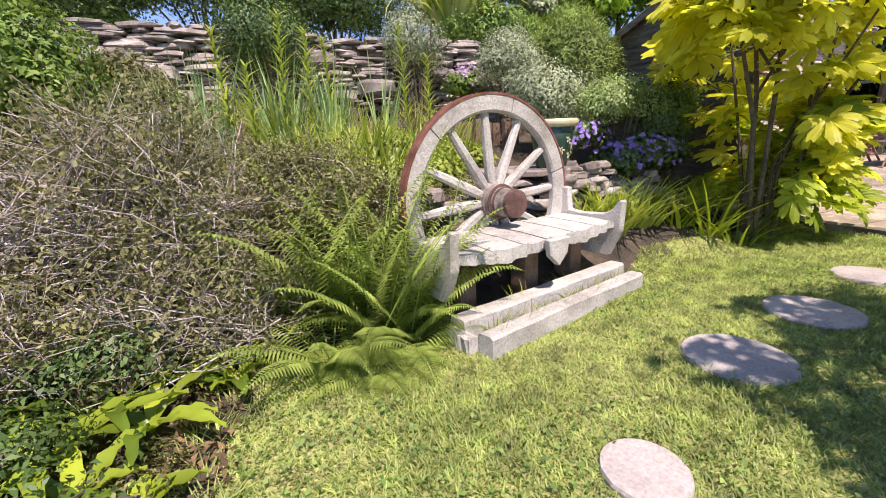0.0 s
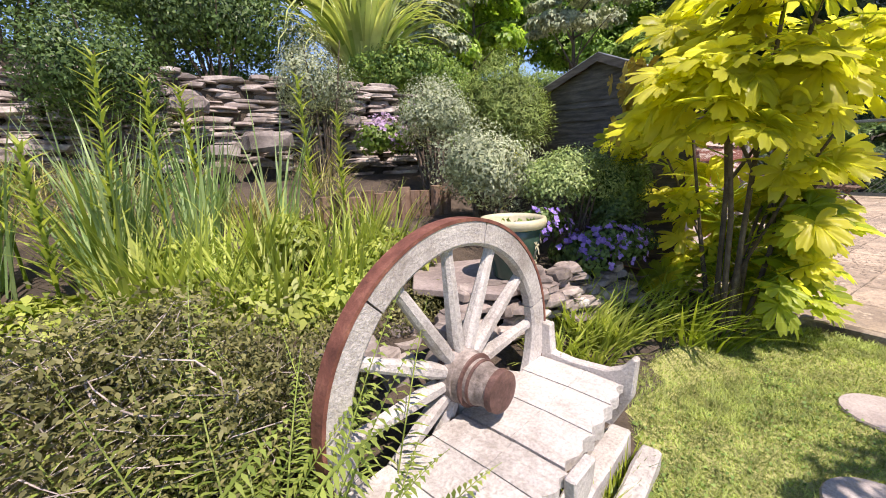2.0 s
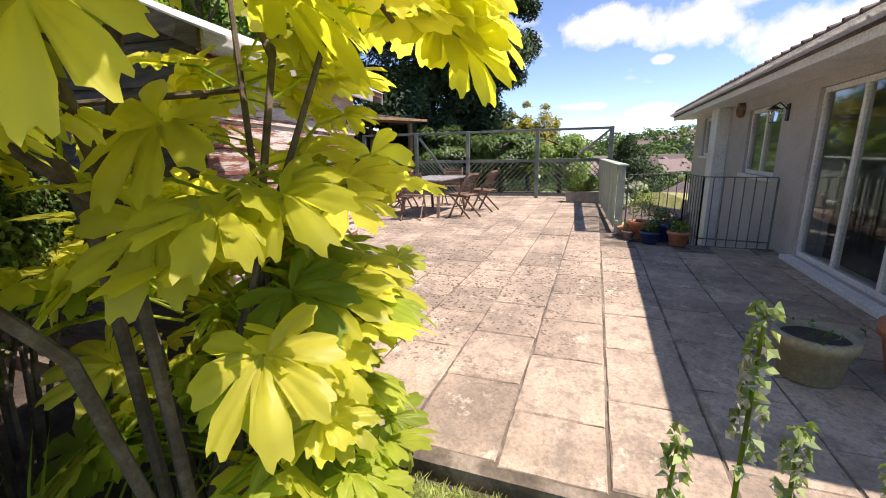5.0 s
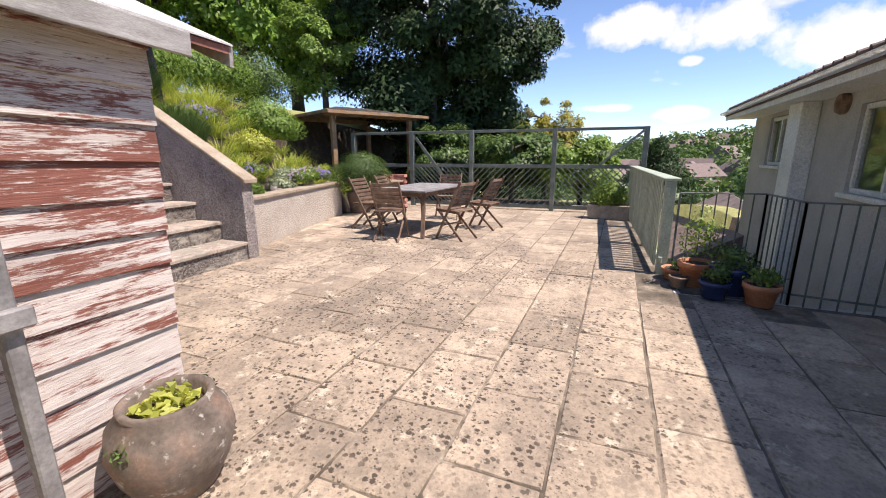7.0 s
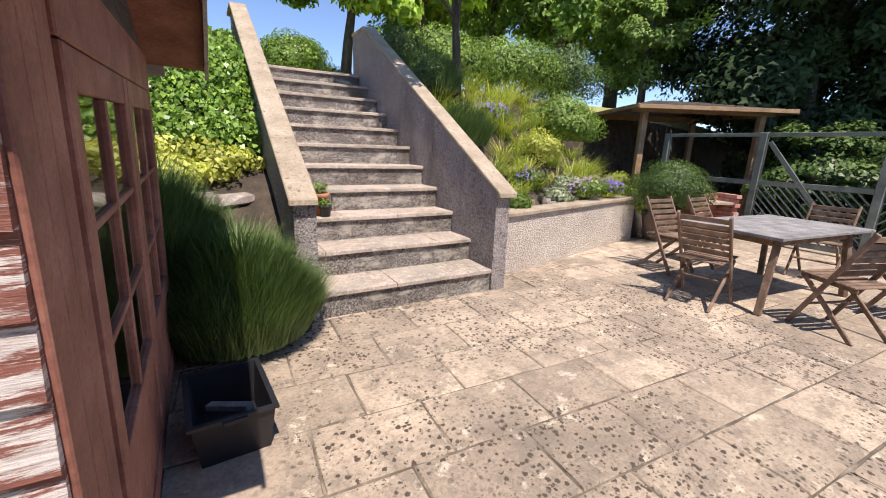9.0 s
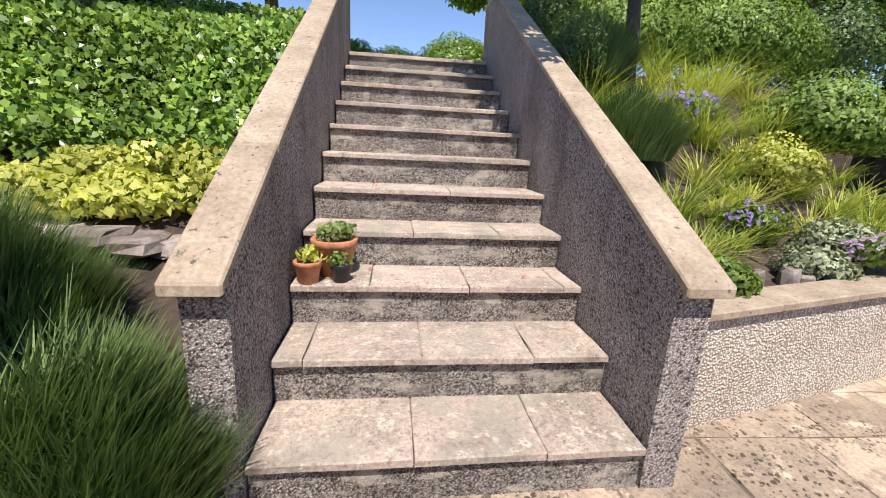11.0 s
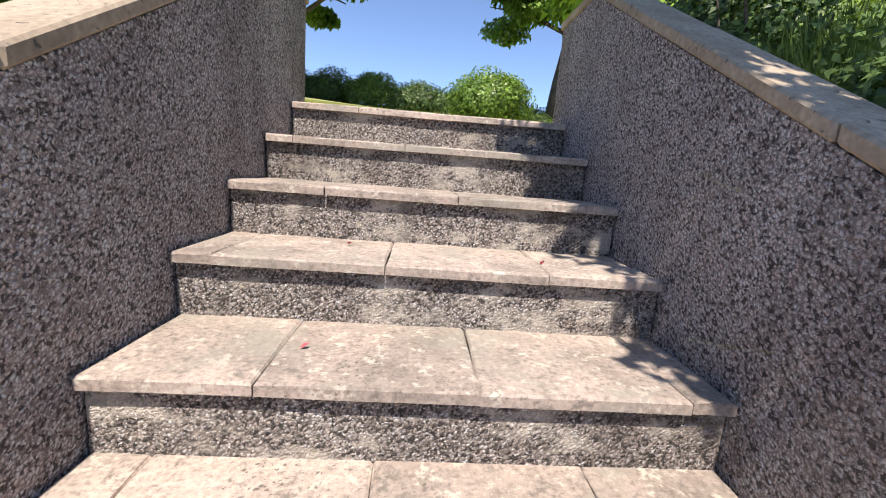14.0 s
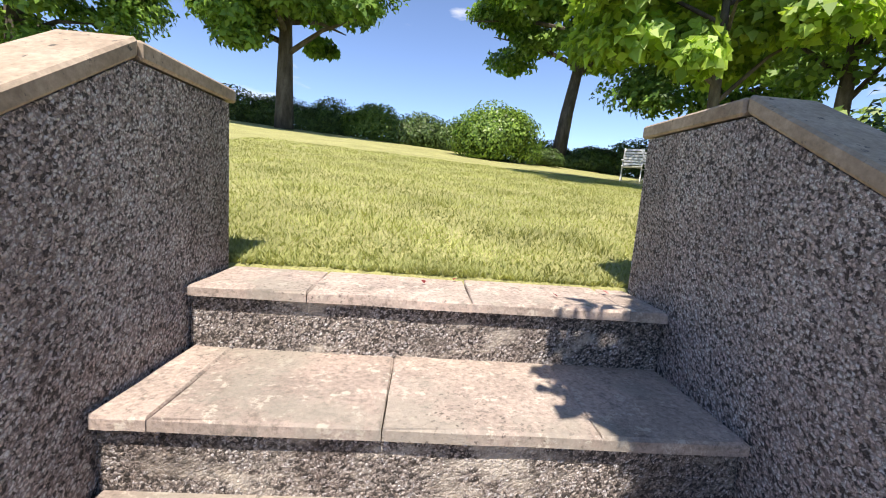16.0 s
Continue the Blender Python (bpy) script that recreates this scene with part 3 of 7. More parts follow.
def ground_np(x, y):
    x, y = np.asarray(x, float), np.asarray(y, float)
    west = -0.13 + 0.50 * sstep(2.0, 2.9, y) + 0.36 * sstep(3.0, 4.1, y) + 0.35 * sstep(4.2, 5.3, y) + 0.85 * sstep(5.45, 5.75, y) + 0.60 * sstep(5.9, 8.6, y)
    west = np.where(x > 3.3, np.minimum(west, -0.13 + 0.13 * sstep(3.9, 4.2, x) + np.where(y > 5.0, 9, 0)), west)
    west = west + 0.075 * sstep(3.3, 4.0, x) * (y < 2.4)
    west = np.where((x > 4.14) & (y < 4.9), -0.12, west)
    bank = -0.09 + 0.62 * sstep(4.9, 5.25, y) + 0.55 * sstep(5.3, 6.6, y) + 1.42 * sstep(6.3, 9.0, y)
    west = np.where((x > 3.9) & (y > 4.9), np.minimum(west, bank), west)
    bedy = BED_A[1] + (BED_B[1] - BED_A[1]) / (BED_B[0] - BED_A[0]) * (x - BED_A[0])
    east = -0.09 + (0.72 * sstep(0.13, 0.24, y - bedy) + 1.85 * sstep(0.3, 3.4, y - bedy)) * (1 - 0.75 * sstep(12.2, 13.8, x) * (1 - sstep(8, 12, y)))
    mid = np.clip((y - NOSE0) / GOING * RISE - 0.35, -0.15, 2.30)
    z = np.where(x < 6.68, west, np.where(x > 8.6, east, mid))
    top = 2.475 + 0.135 * np.maximum(y - 9.3, 0) - 0.055 * np.clip(x - 7.5, -25, 25) * sstep(9.4, 22, y)
    top = np.where(y > 26, top - 0.135 * (y - 26), top)
    z = z + (top - z) * sstep(8.95, 9.42, y)
    low = (x > 8.86) & (y < 0.42) & (y > -1.6)
    z = np.where(low, -1.1, z)
    far = np.hypot(x - 6, y - 4)
    drop = sstep(15.2, 60, x) * 9.0
    z = z - drop * (1 - sstep(12, 25, y))
    hill = 17 * sstep(120, 420, far) * (0.35 + 0.65 * np.clip(np.sin(np.arctan2(y - 4, x - 6) * 5 + 3.2), 0, 1)) * sstep(60, 150, x)
    z = z + hill
    return z


def ground_z(x, y):
    return float(ground_np(x, y))


def axis_steps(lo, hi, fine, far):
    a = list(np.arange(lo, hi + 1e-6, fine))
    s, u = fine, a[0]
    left = []
    while u > -far:
        s *= 1.35
        u -= s
        left.append(u)
    s, u = fine, a[-1]
    right = []
    while u < far:
        s *= 1.35
        u += s
        right.append(u)
    return np.array(left[::-1] + a + right)


gx, gy = axis_steps(-5, 17, 0.11, 1500), axis_steps(-3, 27, 0.11, 1500)
GX, GY = np.meshgrid(gx, gy)
GZ = ground_np(GX, GY)
nx, ny = len(gx), len(gy)
idx = np.arange(nx * ny).reshape(ny, nx)
quads = np.stack([idx[:-1, :-1], idx[:-1, 1:], idx[1:, 1:], idx[1:, :-1]], -1).reshape(-1, 4)
ground_me = array_mesh("ground", np.stack([GX, GY, GZ], -1).reshape(-1, 3), quads, M_TURF, True)
ground_me.materials.append(M_SOIL)
ground_me.materials.append(M_FIELD)
cx, cy = GX[:-1, :-1].ravel() + 0.06, GY[:-1, :-1].ravel() + 0.06
slot = np.zeros(len(quads), dtype=np.int32)
edge_y = 1.92 + 0.06 * np.sin(cx * 2.1) - 1.5 * sstep(0.02, -0.42, cx) + 0.34 * sstep(1.9, 2.5, cx)
slot[(cy > edge_y) & (cy < 9.3) & (cy > -3) & (cx > -4.5)] = 1
slot[(cx > 4.15) & (cx < 15) & (cy < 5.3)] = 1
slot[(np.hypot(cx - 6, cy - 4) > 60)] = 2
ground_me.polygons.foreach_set("material_index", slot)
tagged(new("ground", ground_me), "garden ground of mown turf and bare bed soil", "ground", kind="structure")

# ---------------------------------------------------------------- patio
PA = radians(-3.0)
PX, PY = 4.20, 0.55
COL_W, SLAB_L = 0.43, 0.60
patio = empty("patio", PX, PY, 0, -3.0)
tagged(patio, "patio of weathered buff sandstone slabs with dark lichen", "patio", kind="structure")
part("bedding", box_bm(-0.06, 10.9, 0.12, 6.2, -0.14, -0.008, 0), M_MORTAR, patio, "grey mortar joints")
part("bedding", box_bm(-0.06, 4.62, -1.75, 0.119, -0.14, -0.008, 0), M_MORTAR, patio, "grey mortar joints")


def slab_mesh(name, w, d, h, mat, seed, lift=0.0):
    """A riven slab with worn, slightly uneven edges, from z=-h to 0."""
    rr = random.Random(seed)
    bm = bmesh.new()
    n = 3
    top, low = [], []
    for k in range(4):
        for i in range(n):
            u = i / n
            x, y = ((u, 0), (1, u), (1 - u, 1), (0, 1 - u))[k]
            j = 0.0055
            top.append(bm.verts.new((x * w + (0.006 if x < 0.5 else -0.006) + rr.uniform(-j, j), y * d + (0.006 if y < 0.5 else -0.006) + rr.uniform(-j, j), rr.uniform(-0.002, 0.001) + lift)))
            low.append(bm.verts.new((x * w + rr.uniform(-j, j) * 0.5, y * d + rr.uniform(-j, j) * 0.5, -0.008 + lift)))
    base = [bm.verts.new((v.co.x, v.co.y, -h)) for v in low]
    c = bm.verts.new((w * 0.5, d * 0.5, 0.001 + lift))
    N = len(top)
    for i in range(N):
        bm.faces.new((top[i], top[(i + 1) % N], c))
        bm.faces.new((low[i], low[(i + 1) % N], top[(i + 1) % N], top[i]))
        bm.faces.new((base[i], base[(i + 1) % N], low[(i + 1) % N], low[i]))
    bm.faces.new(base[::-1])
    me = bpy.data.meshes.new(name)
    bm.to_mesh(me)
    bm.free()
    me.materials.append(mat)
    return me


# ---------------------------------------------------------------- steps
def nose(i):
    k = i - 3
    return 5.912 + 0.3721 * k + 0.0029 * k * k if k > 0 else NOSE0 + GOING * i


def step_z(i):
    return RISE * i + 0.015 * math.sin(math.pi * (i - 1) / 10)


steps = empty("steps", 0, 0, 0)
tagged(steps, "flight of eleven stone-slab steps with pebbledash risers", "stairs", kind="structure")
for i in range(1, STEPS + 1):
    y0 = nose(i) + 0.030
    y1 = nose(i + 1) + 0.10 if i < STEPS else nose(i) + 0.42
    part("riser", box_bm(STEP_X0, STEP_X1, y0, y1, step_z(i - 1) - 0.10, step_z(i) - 0.038, 0), M_RISER, steps, "grey and cream pebbledash riser")
STEP_SLAB = 0.562
tread_meshes = {}


def tread_mesh(w, d, k):
    key = (round(w, 2), round(d, 2), k)
    if key not in tread_meshes:
        tread_meshes[key] = slab_mesh("tread", w, d, 0.037, M_STEPSLAB, hash(key) % 1000)
    return tread_meshes[key]


M_STEPSLAB = step_mat()


def side_wall(name, x0, x1, outer, label):
    """A raking wall with a stone coping, level at its head."""
    yf, ye, yh = 5.15, 9.40, 8.87
    zz = lambda y: 0.962 + 0.583 * (y - yf)
    prof = [(yf, -0.12), (yf, zz(yf) - 0.002), (yh, zz(yh) - 0.002), (ye, zz(yh) - 0.002), (ye, 2.2)]
    w = tagged(empty(name), label, "garden wall", kind="structure")
    part("wall_body", prism_bm(prof, (x0, x1), "x"), M_PEB, w)
    a, b = (x0 - 0.04, x1 + 0.006) if outer < 0 else (x0 - 0.006, x1 + 0.04)
    lift = 0.052
    cuts = [yf - 0.06 + (yh + 0.02 - yf + 0.06) * k / 5 for k in range(6)]
    for p, q in zip(cuts, cuts[1:]):
        part("coping_stone", prism_bm([(p + 0.003, zz(p)), (q - 0.003, zz(q)), (q - 0.003, zz(q) + lift), (p + 0.003, zz(p) + lift)], (a, b), "x", bevel=0.008), M_COPING, w)
    top = zz(yh) + 0.006
    part("coping_stone", prism_bm([(yh + 0.025, top), (ye + 0.05, top), (ye + 0.05, top + lift), (yh + 0.025, top + lift)], (a, b), "x", bevel=0.008), M_COPING, w)


side_wall("wall_stair_west", STEP_X0 - 0.175, STEP_X0 - 0.012, -1, "raking pebbledash wall with stone coping beside the steps")
side_wall("wall_stair_east", STEP_X1 + 0.012, STEP_X1 + 0.175, 1, "raking pebbledash wall with stone coping beside the steps")

# low bed wall
bw = tagged(empty("wall_bed", BED_A[0], BED_A[1], 0, math.degrees(math.atan2(BED_B[1] - BED_A[1], BED_B[0] - BED_A[0]))), "low cream pebbledash retaining wall with stone coping", "garden wall", kind="structure")
part("wall_body", box_bm(0, 3.56, 0, 0.18, -0.12, 0.66, 0), M_PALEPEB, bw)
for k in range(5):
    part("coping_stone", box_bm(0.712 * k + 0.003, 0.712 * (k + 1) - 0.003, -0.04, 0.21, 0.66, 0.71, 0.008), M_COPING, bw)

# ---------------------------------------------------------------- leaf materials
# Fatsia: yellow young top leaves in a sunlit tone, lower copy coloured for shade.
L_FATSIA = leaf_mat("fatsia_sunlit_leaf", (0.44, 0.45, 0.05), (0.84, 0.78, 0.14), 0.66, 0.4, 3.0, 0.3)
L_FATSIASHADE = leaf_mat("fatsia_shaded_leaf", (0.24, 0.33, 0.04), (0.58, 0.64, 0.10), 0.62, 0.4, 3.0, 0.3)
L_DRY = leaf_mat("dry_leaf", (0.30, 0.20, 0.06), (0.55, 0.42, 0.12), 0.3, 0.7)
L_CLOVER = leaf_mat("clover_leaf", (0.11, 0.20, 0.05), (0.30, 0.42, 0.12), 0.35, 0.6, 3.0, 0.3)
L_LITTER = leaf_mat("dead_leaf", (0.07, 0.045, 0.03), (0.24, 0.15, 0.08), 0.15, 0.8)
L_FERN = leaf_mat("fern_leaf", (0.16, 0.23, 0.05), (0.36, 0.43, 0.11), 0.4, 0.5, 4, 0.35)
L_STRAP = leaf_mat("strap_leaf", (0.09, 0.16, 0.02), (0.40, 0.48, 0.05), 0.35, 0.3)
L_IRIS = leaf_mat("iris_leaf", (0.205, 0.275, 0.055), (0.49, 0.54, 0.13), 0.42, 0.45, 2, 0.3)
L_REED = leaf_mat("reed_leaf", (0.162, 0.270, 0.108), (0.378, 0.486, 0.216), 0.35, 0.5)
L_MEADOW = leaf_mat("wild_grass", (0.264, 0.240, 0.096), (0.504, 0.456, 0.192), 0.3, 0.7)
L_DARK = leaf_mat("dark_shrub_leaf", (0.040, 0.080, 0.024), (0.144, 0.224, 0.064), 0.22, 0.45, 3, 0.4)
L_MID = leaf_mat("green_shrub_leaf", (0.095, 0.176, 0.034), (0.270, 0.378, 0.081), 0.3, 0.5, 3, 0.4)
L_GREY = leaf_mat("grey_shrub_leaf", (0.169, 0.208, 0.130), (0.442, 0.481, 0.325), 0.22, 0.6, 5, 0.35)
L_HEBE = leaf_mat("hebe_leaf", (0.144, 0.216, 0.072), (0.408, 0.504, 0.192), 0.25, 0.5, 5, 0.3)
L_BROOM = leaf_mat("broom_needle", (0.112, 0.182, 0.042), (0.308, 0.378, 0.112), 0.25, 0.6, 4, 0.4)
L_PHORM = leaf_mat("phormium_leaf", (0.208, 0.286, 0.065), (0.650, 0.676, 0.286), 0.3, 0.4)
L_HEATH = leaf_mat("heath_leaf", (0.104, 0.111, 0.039), (0.260, 0.247, 0.104), 0.25, 0.6, 5, 0.5)
L_LIME = leaf_mat("lime_leaf", (0.34, 0.38, 0.06), (0.66, 0.66, 0.20), 0.35, 0.5)
L_TREE = leaf_mat("tree_leaf", (0.075, 0.165, 0.030), (0.255, 0.405, 0.075), 0.35, 0.5, 0.8, 0.4)
L_TREEDARK = leaf_mat("cedar_needle", (0.014, 0.032, 0.011), (0.055, 0.10, 0.03), 0.15, 0.6, 0.6, 0.4)
L_SYC = leaf_mat("sycamore_leaf", (0.143, 0.260, 0.039), (0.442, 0.598, 0.104), 0.45, 0.45, 1.2, 0.35)
L_GOLD = leaf_mat("golden_leaf", (0.20, 0.20, 0.03), (0.42, 0.36, 0.07), 0.35, 0.5)
L_LAWN = leaf_mat("lawn_blade", (0.255, 0.285, 0.10), (0.45, 0.455, 0.20), 0.38, 0.6, 1.6, 0.3)
L_LAWNNEAR = leaf_mat("short_lawn_blade", (0.19, 0.25, 0.07), (0.44, 0.49, 0.17), 0.38, 0.6, 9.0, 0.55)
L_PURPLE = leaf_mat("violet_petal", (0.20, 0.12, 0.50), (0.42, 0.30, 0.80), 0.35, 0.6)
L_LILAC = leaf_mat("lilac_petal", (0.40, 0.26, 0.46), (0.66, 0.50, 0.70), 0.3, 0.6)
L_WHITE = leaf_mat("pale_petal", (0.60, 0.55, 0.60), (0.85, 0.80, 0.84), 0.3, 0.6)
L_IVY = leaf_mat("ivy_leaf", (0.065, 0.143, 0.026), (0.286, 0.429, 0.078), 0.25, 0.35, 2, 0.4)
M_DEADTWIG = rough_mat("bleached_twig", (0.26, 0.205, 0.185), (0.46, 0.39, 0.365), (0.64, 0.575, 0.55), 14, 90, 0.9)
M_HUB = rough_mat("old_hub_timber", (0.09, 0.07, 0.06), (0.22, 0.18, 0.16), (0.42, 0.37, 0.34), 14, 80, 0.85, 0.9, 0.008, (1, 1, 1), 0.0)
M_HUBIRON = rough_mat("dark_rusted_iron", (0.05, 0.026, 0.022), (0.115, 0.06, 0.05), (0.20, 0.11, 0.09), 14, 90, 0.75, 0.6, 0.005, metal=0.2)
M_GLAZE = plain_mat("dark_green_glaze", (0.035, 0.075, 0.06), 0.18)
M_CREAM = plain_mat("cream_glaze", (0.55, 0.50, 0.34), 0.35)
M_CREAMPOT = rough_mat("olive_stoneware", (0.20, 0.18, 0.11), (0.30, 0.27, 0.17), (0.38, 0.35, 0.24), 5, 50, 0.6, 0.2, 0.004)
M_SLATE = rough_mat("brown_slate", (0.16, 0.125, 0.115), (0.26, 0.21, 0.195), (0.36, 0.30, 0.28), 4, 50, 0.8, 0.4, 0.006)
M_BLACK = plain_mat("black_plastic", (0.018, 0.018, 0.022), 0.45)
M_BLUE = plain_mat("blue_glaze", (0.03, 0.05, 0.16), 0.25)
M_URN = rough_mat("weathered_urn", (0.10, 0.075, 0.06), (0.19, 0.15, 0.125), (0.31, 0.20, 0.145), 6, 50, 0.8, 0.3, 0.005, spots=(0.42, 0.40, 0.36), spot_scale=16, spot_cut=0.6)
M_BRICK = rough_mat("pink_brick", (0.36, 0.15, 0.11), (0.50, 0.24, 0.19), (0.60, 0.36, 0.30), 7, 60, 0.9, 0.4, 0.005, vary=0.15)
M_TROUGH = rough_mat("stone_trough", (0.20, 0.18, 0.15), (0.32, 0.29, 0.25), (0.42, 0.39, 0.35), 5, 50, 0.9, 0.5)
# Near-black colour stands in for the dimness inside rooms: house floor, far windows.
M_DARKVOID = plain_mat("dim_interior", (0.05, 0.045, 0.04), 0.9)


def setp(ob, x, y, z, rz=0, rx=0, ry=0):
    ob.matrix_basis = pose(x, y, z, rx, ry, rz)
    return ob


# ---------------------------------------------------------------- wagon-wheel seat
def wagon_wheel(x, y, z, rz):
    w = empty("wagon_wheel", x, y, z, rz)
    bm = bmesh.new()
    r0, r1, n = 0.592, 0.605, 72
    ring = [[bm.verts.new((r * math.cos(6.28319 * k / n), t, r * math.sin(6.28319 * k / n))) for k in range(n)] for r, t in ((r0, -0.043), (r1, -0.043), (r1, 0.018), (r0, 0.018))]
    for a in range(4):
        for k in range(n):
            p, q = ring[a], ring[(a + 1) % 4]
            bm.faces.new((p[k], q[k], q[(k + 1) % n], p[(k + 1) % n]))
    bmesh.ops.recalc_face_normals(bm, faces=bm.faces[:])
    part("iron_tyre", bm, M_RUST, w, "rusty red-brown iron tyre")
    for f in range(6):
        a0 = math.radians(15 + 60 * f + 0.35)
        a1 = math.radians(15 + 60 * (f + 1) - 0.35)
        bm = bmesh.new()
        prev = None
        for k in range(13):
            a = a0 + (a1 - a0) * k / 12
            cs, sn = math.cos(a), math.sin(a)
            cur = [bm.verts.new((r * cs, t, r * sn)) for r, t in ((0.500, -0.030), (0.512, -0.040), (0.591, -0.040), (0.591, 0.015), (0.512, 0.015), (0.500, 0.006))]
            if prev:
                for i in range(6):
                    bm.faces.new((prev[i], prev[(i + 1) % 6], cur[(i + 1) % 6], cur[i]))
            else:
                bm.faces.new(cur)
            prev = cur
        bm.faces.new(prev[::-1])
        bmesh.ops.recalc_face_normals(bm, faces=bm.faces[:])
        part("felloe", bm, M_GREYWOOD, w)
    for k in range(12):
        a = math.radians(30 * k + 4)
        d = Vector((math.cos(a), 0, math.sin(a)))
        s = Vector((-d.z, 0, d.x))
        bm = bmesh.new()
        prev = None
        for r, ww, tt, sh in ((0.07, 0.022, 0.034, -0.012), (0.16, 0.029, 0.030, -0.010), (0.36, 0.024, 0.024, -0.004), (0.47, 0.021, 0.021, 0), (0.505, 0.021, 0.021, 0)):
            cur = [bm.verts.new(d * r + s * ww * u + Vector((0, tt * v + sh, 0))) for u, v in ((-1, -0.5), (-0.5, -1), (0.5, -1), (1, -0.5), (1, 0.5), (0.5, 1), (-0.5, 1), (-1, 0.5))]
            if prev:
                for i in range(8):
                    bm.faces.new((prev[i], prev[(i + 1) % 8], cur[(i + 1) % 8], cur[i]))
            else:
                bm.faces.new(cur)
            prev = cur
        bm.faces.new(prev[::-1])
        bmesh.ops.recalc_face_normals(bm, faces=bm.faces[:])
        part("spoke", bm, M_GREYWOOD, w)
    hub = part("hub", lathe_bm([(0.085, -0.10), (0.108, -0.06), (0.114, 0.0), (0.112, 0.028), (0.106, 0.034), (0.104, 0.058), (0.098, 0.062), (0.096, 0.09), (0.088, 0.10), (0.084, 0.13), (0.075, 0.15), (0.072, 0.20), (0.070, 0.222), (0.058, 0.226), (0.048, 0.212), (0.03, 0.21), (0.028, 0.222), (0.0, 0.224)], 36, wobble=0.0), M_HUB, w, "cracked dark turned oak hub")
    hub.matrix_basis = pose(0, 0, 0, 90, 0, 0)
    for r, z0, z1 in ((0.121, -0.006, 0.022), (0.104, 0.094, 0.106), (0.0805, 0.196, 0.228), (0.090, 0.118, 0.134)):
        part("hub_band", lathe_bm([(r - 0.02, z0), (r, z0 + 0.003), (r - 0.003, z1 - 0.003), (r - 0.022, z1)], 36), M_HUBIRON, hub, "rusted iron band")
    return tagged(w, "weathered grey wooden wagon wheel with rusty iron tyre", "wagon wheel")


wagon_wheel(1.28, 2.338, 0.428, 9.5)


def rustic_bench(x, y, z, rz):
    """Silvered oak seat built out in front of the wheel."""
    b = empty("rustic_bench", x, y, z, rz)
    S = 0.285
    boards = []
    for h0, h1, vm, vf in ((-0.585, -0.035, -0.2915, -0.50), (-0.028, 0.575, -0.2715, -0.48)):
        for q0, q1 in ((0, 0.36), (0.36, 0.71), (0.71, 1.0)):
            p0, p1 = h0 + (h1 - h0) * q0 + 0.0016, h0 + (h1 - h0) * q1 - 0.0016
            boards += [(p0, p1, vm, -0.045 - R.uniform(0, 0.012), 0, h0, h1), (p0, p1, vf + R.uniform(0, 0.006), vm - 0.0015, 1, h0, h1)]
    for u0, u1, v0, v1, sk, h0, h1 in boards:
        bm = bmesh.new()
        n = 8
        lo, hi = [], []
        for k in range(n + 1):
            u = u0 + (u1 - u0) * k / n
            e = v0 + (0.0 if not sk else 0.012 * math.sin(k * 1.3) + (0.05 * (abs(u) / 0.58) ** 2))
            w = 0.004 * math.sin(k * 2.1)
            lo.append([bm.verts.new((u, e, S - 0.045 - (0.035 * (1 - abs((u - (h0 + h1) / 2) / (h1 - h0) * 2)) if sk else 0))), bm.verts.new((u, v1, S - 0.045))])
            hi.append([bm.verts.new((u, e, S + w - (0.008 if sk else 0))), bm.verts.new((u, v1, S + w * 0.5))])
        for k in range(n):
            bm.faces.new((hi[k][0], hi[k + 1][0], hi[k + 1][1], hi[k][1]))
            bm.faces.new((lo[k][0], lo[k][1], lo[k + 1][1], lo[k + 1][0]))
            bm.faces.new((lo[k][0], lo[k + 1][0], hi[k + 1][0], hi[k][0]))
            bm.faces.new((lo[k][1], hi[k][1], hi[k + 1][1], lo[k + 1][1]))
        for k in (0, n):
            bm.faces.new((lo[k][0], hi[k][0], hi[k][1], lo[k][1]))
        bmesh.ops.recalc_face_normals(bm, faces=bm.faces[:])
        part("seat_plank", bm, M_GREYWOOD, b)
    # end boards with raised horns, and the pointed tongue in the middle
    for u, s in ((-0.60, -1), (0.60, 1)):
        prof = [(-0.40, 0.06), (-0.475, 0.22), (-0.485, 0.40), (-0.465, 0.405), (-0.42, 0.345), (-0.36, 0.315), (-0.20, 0.305), (-0.10, 0.315), (-0.085, 0.455), (-0.025, 0.46), (-0.01, 0.06)]
        if s < 0:
            prof = [p for p in prof if p[1] < 0.45]
        part("end_board", prism_bm(prof, (u - 0.024, u + 0.024), "x", bevel=0.006), M_GREYWOOD, b)
    part("tongue", prism_bm([(-0.075, 0.285), (0.075, 0.285), (0.06, 0.20), (0.0, 0.14), (-0.065, 0.20)], (-0.535, -0.495), "y", bevel=0.006), M_GREYWOOD, b)
    part("under_rail", beam_bm((-0.575, -0.25, 0.20), (0.575, -0.25, 0.20), 0.06, 0.08), M_GREYWOOD, b)
    for u in (-0.40, 0.05, 0.42):
        part("leg", box_bm(u - 0.05, u + 0.05, -0.30, -0.16, -0.22, 0.165, 0.01), M_TEAK, b)
    return tagged(b, "silvered oak garden bench with a wagon wheel as its back", "bench")


rustic_bench(1.28, 2.338, 0, 10)


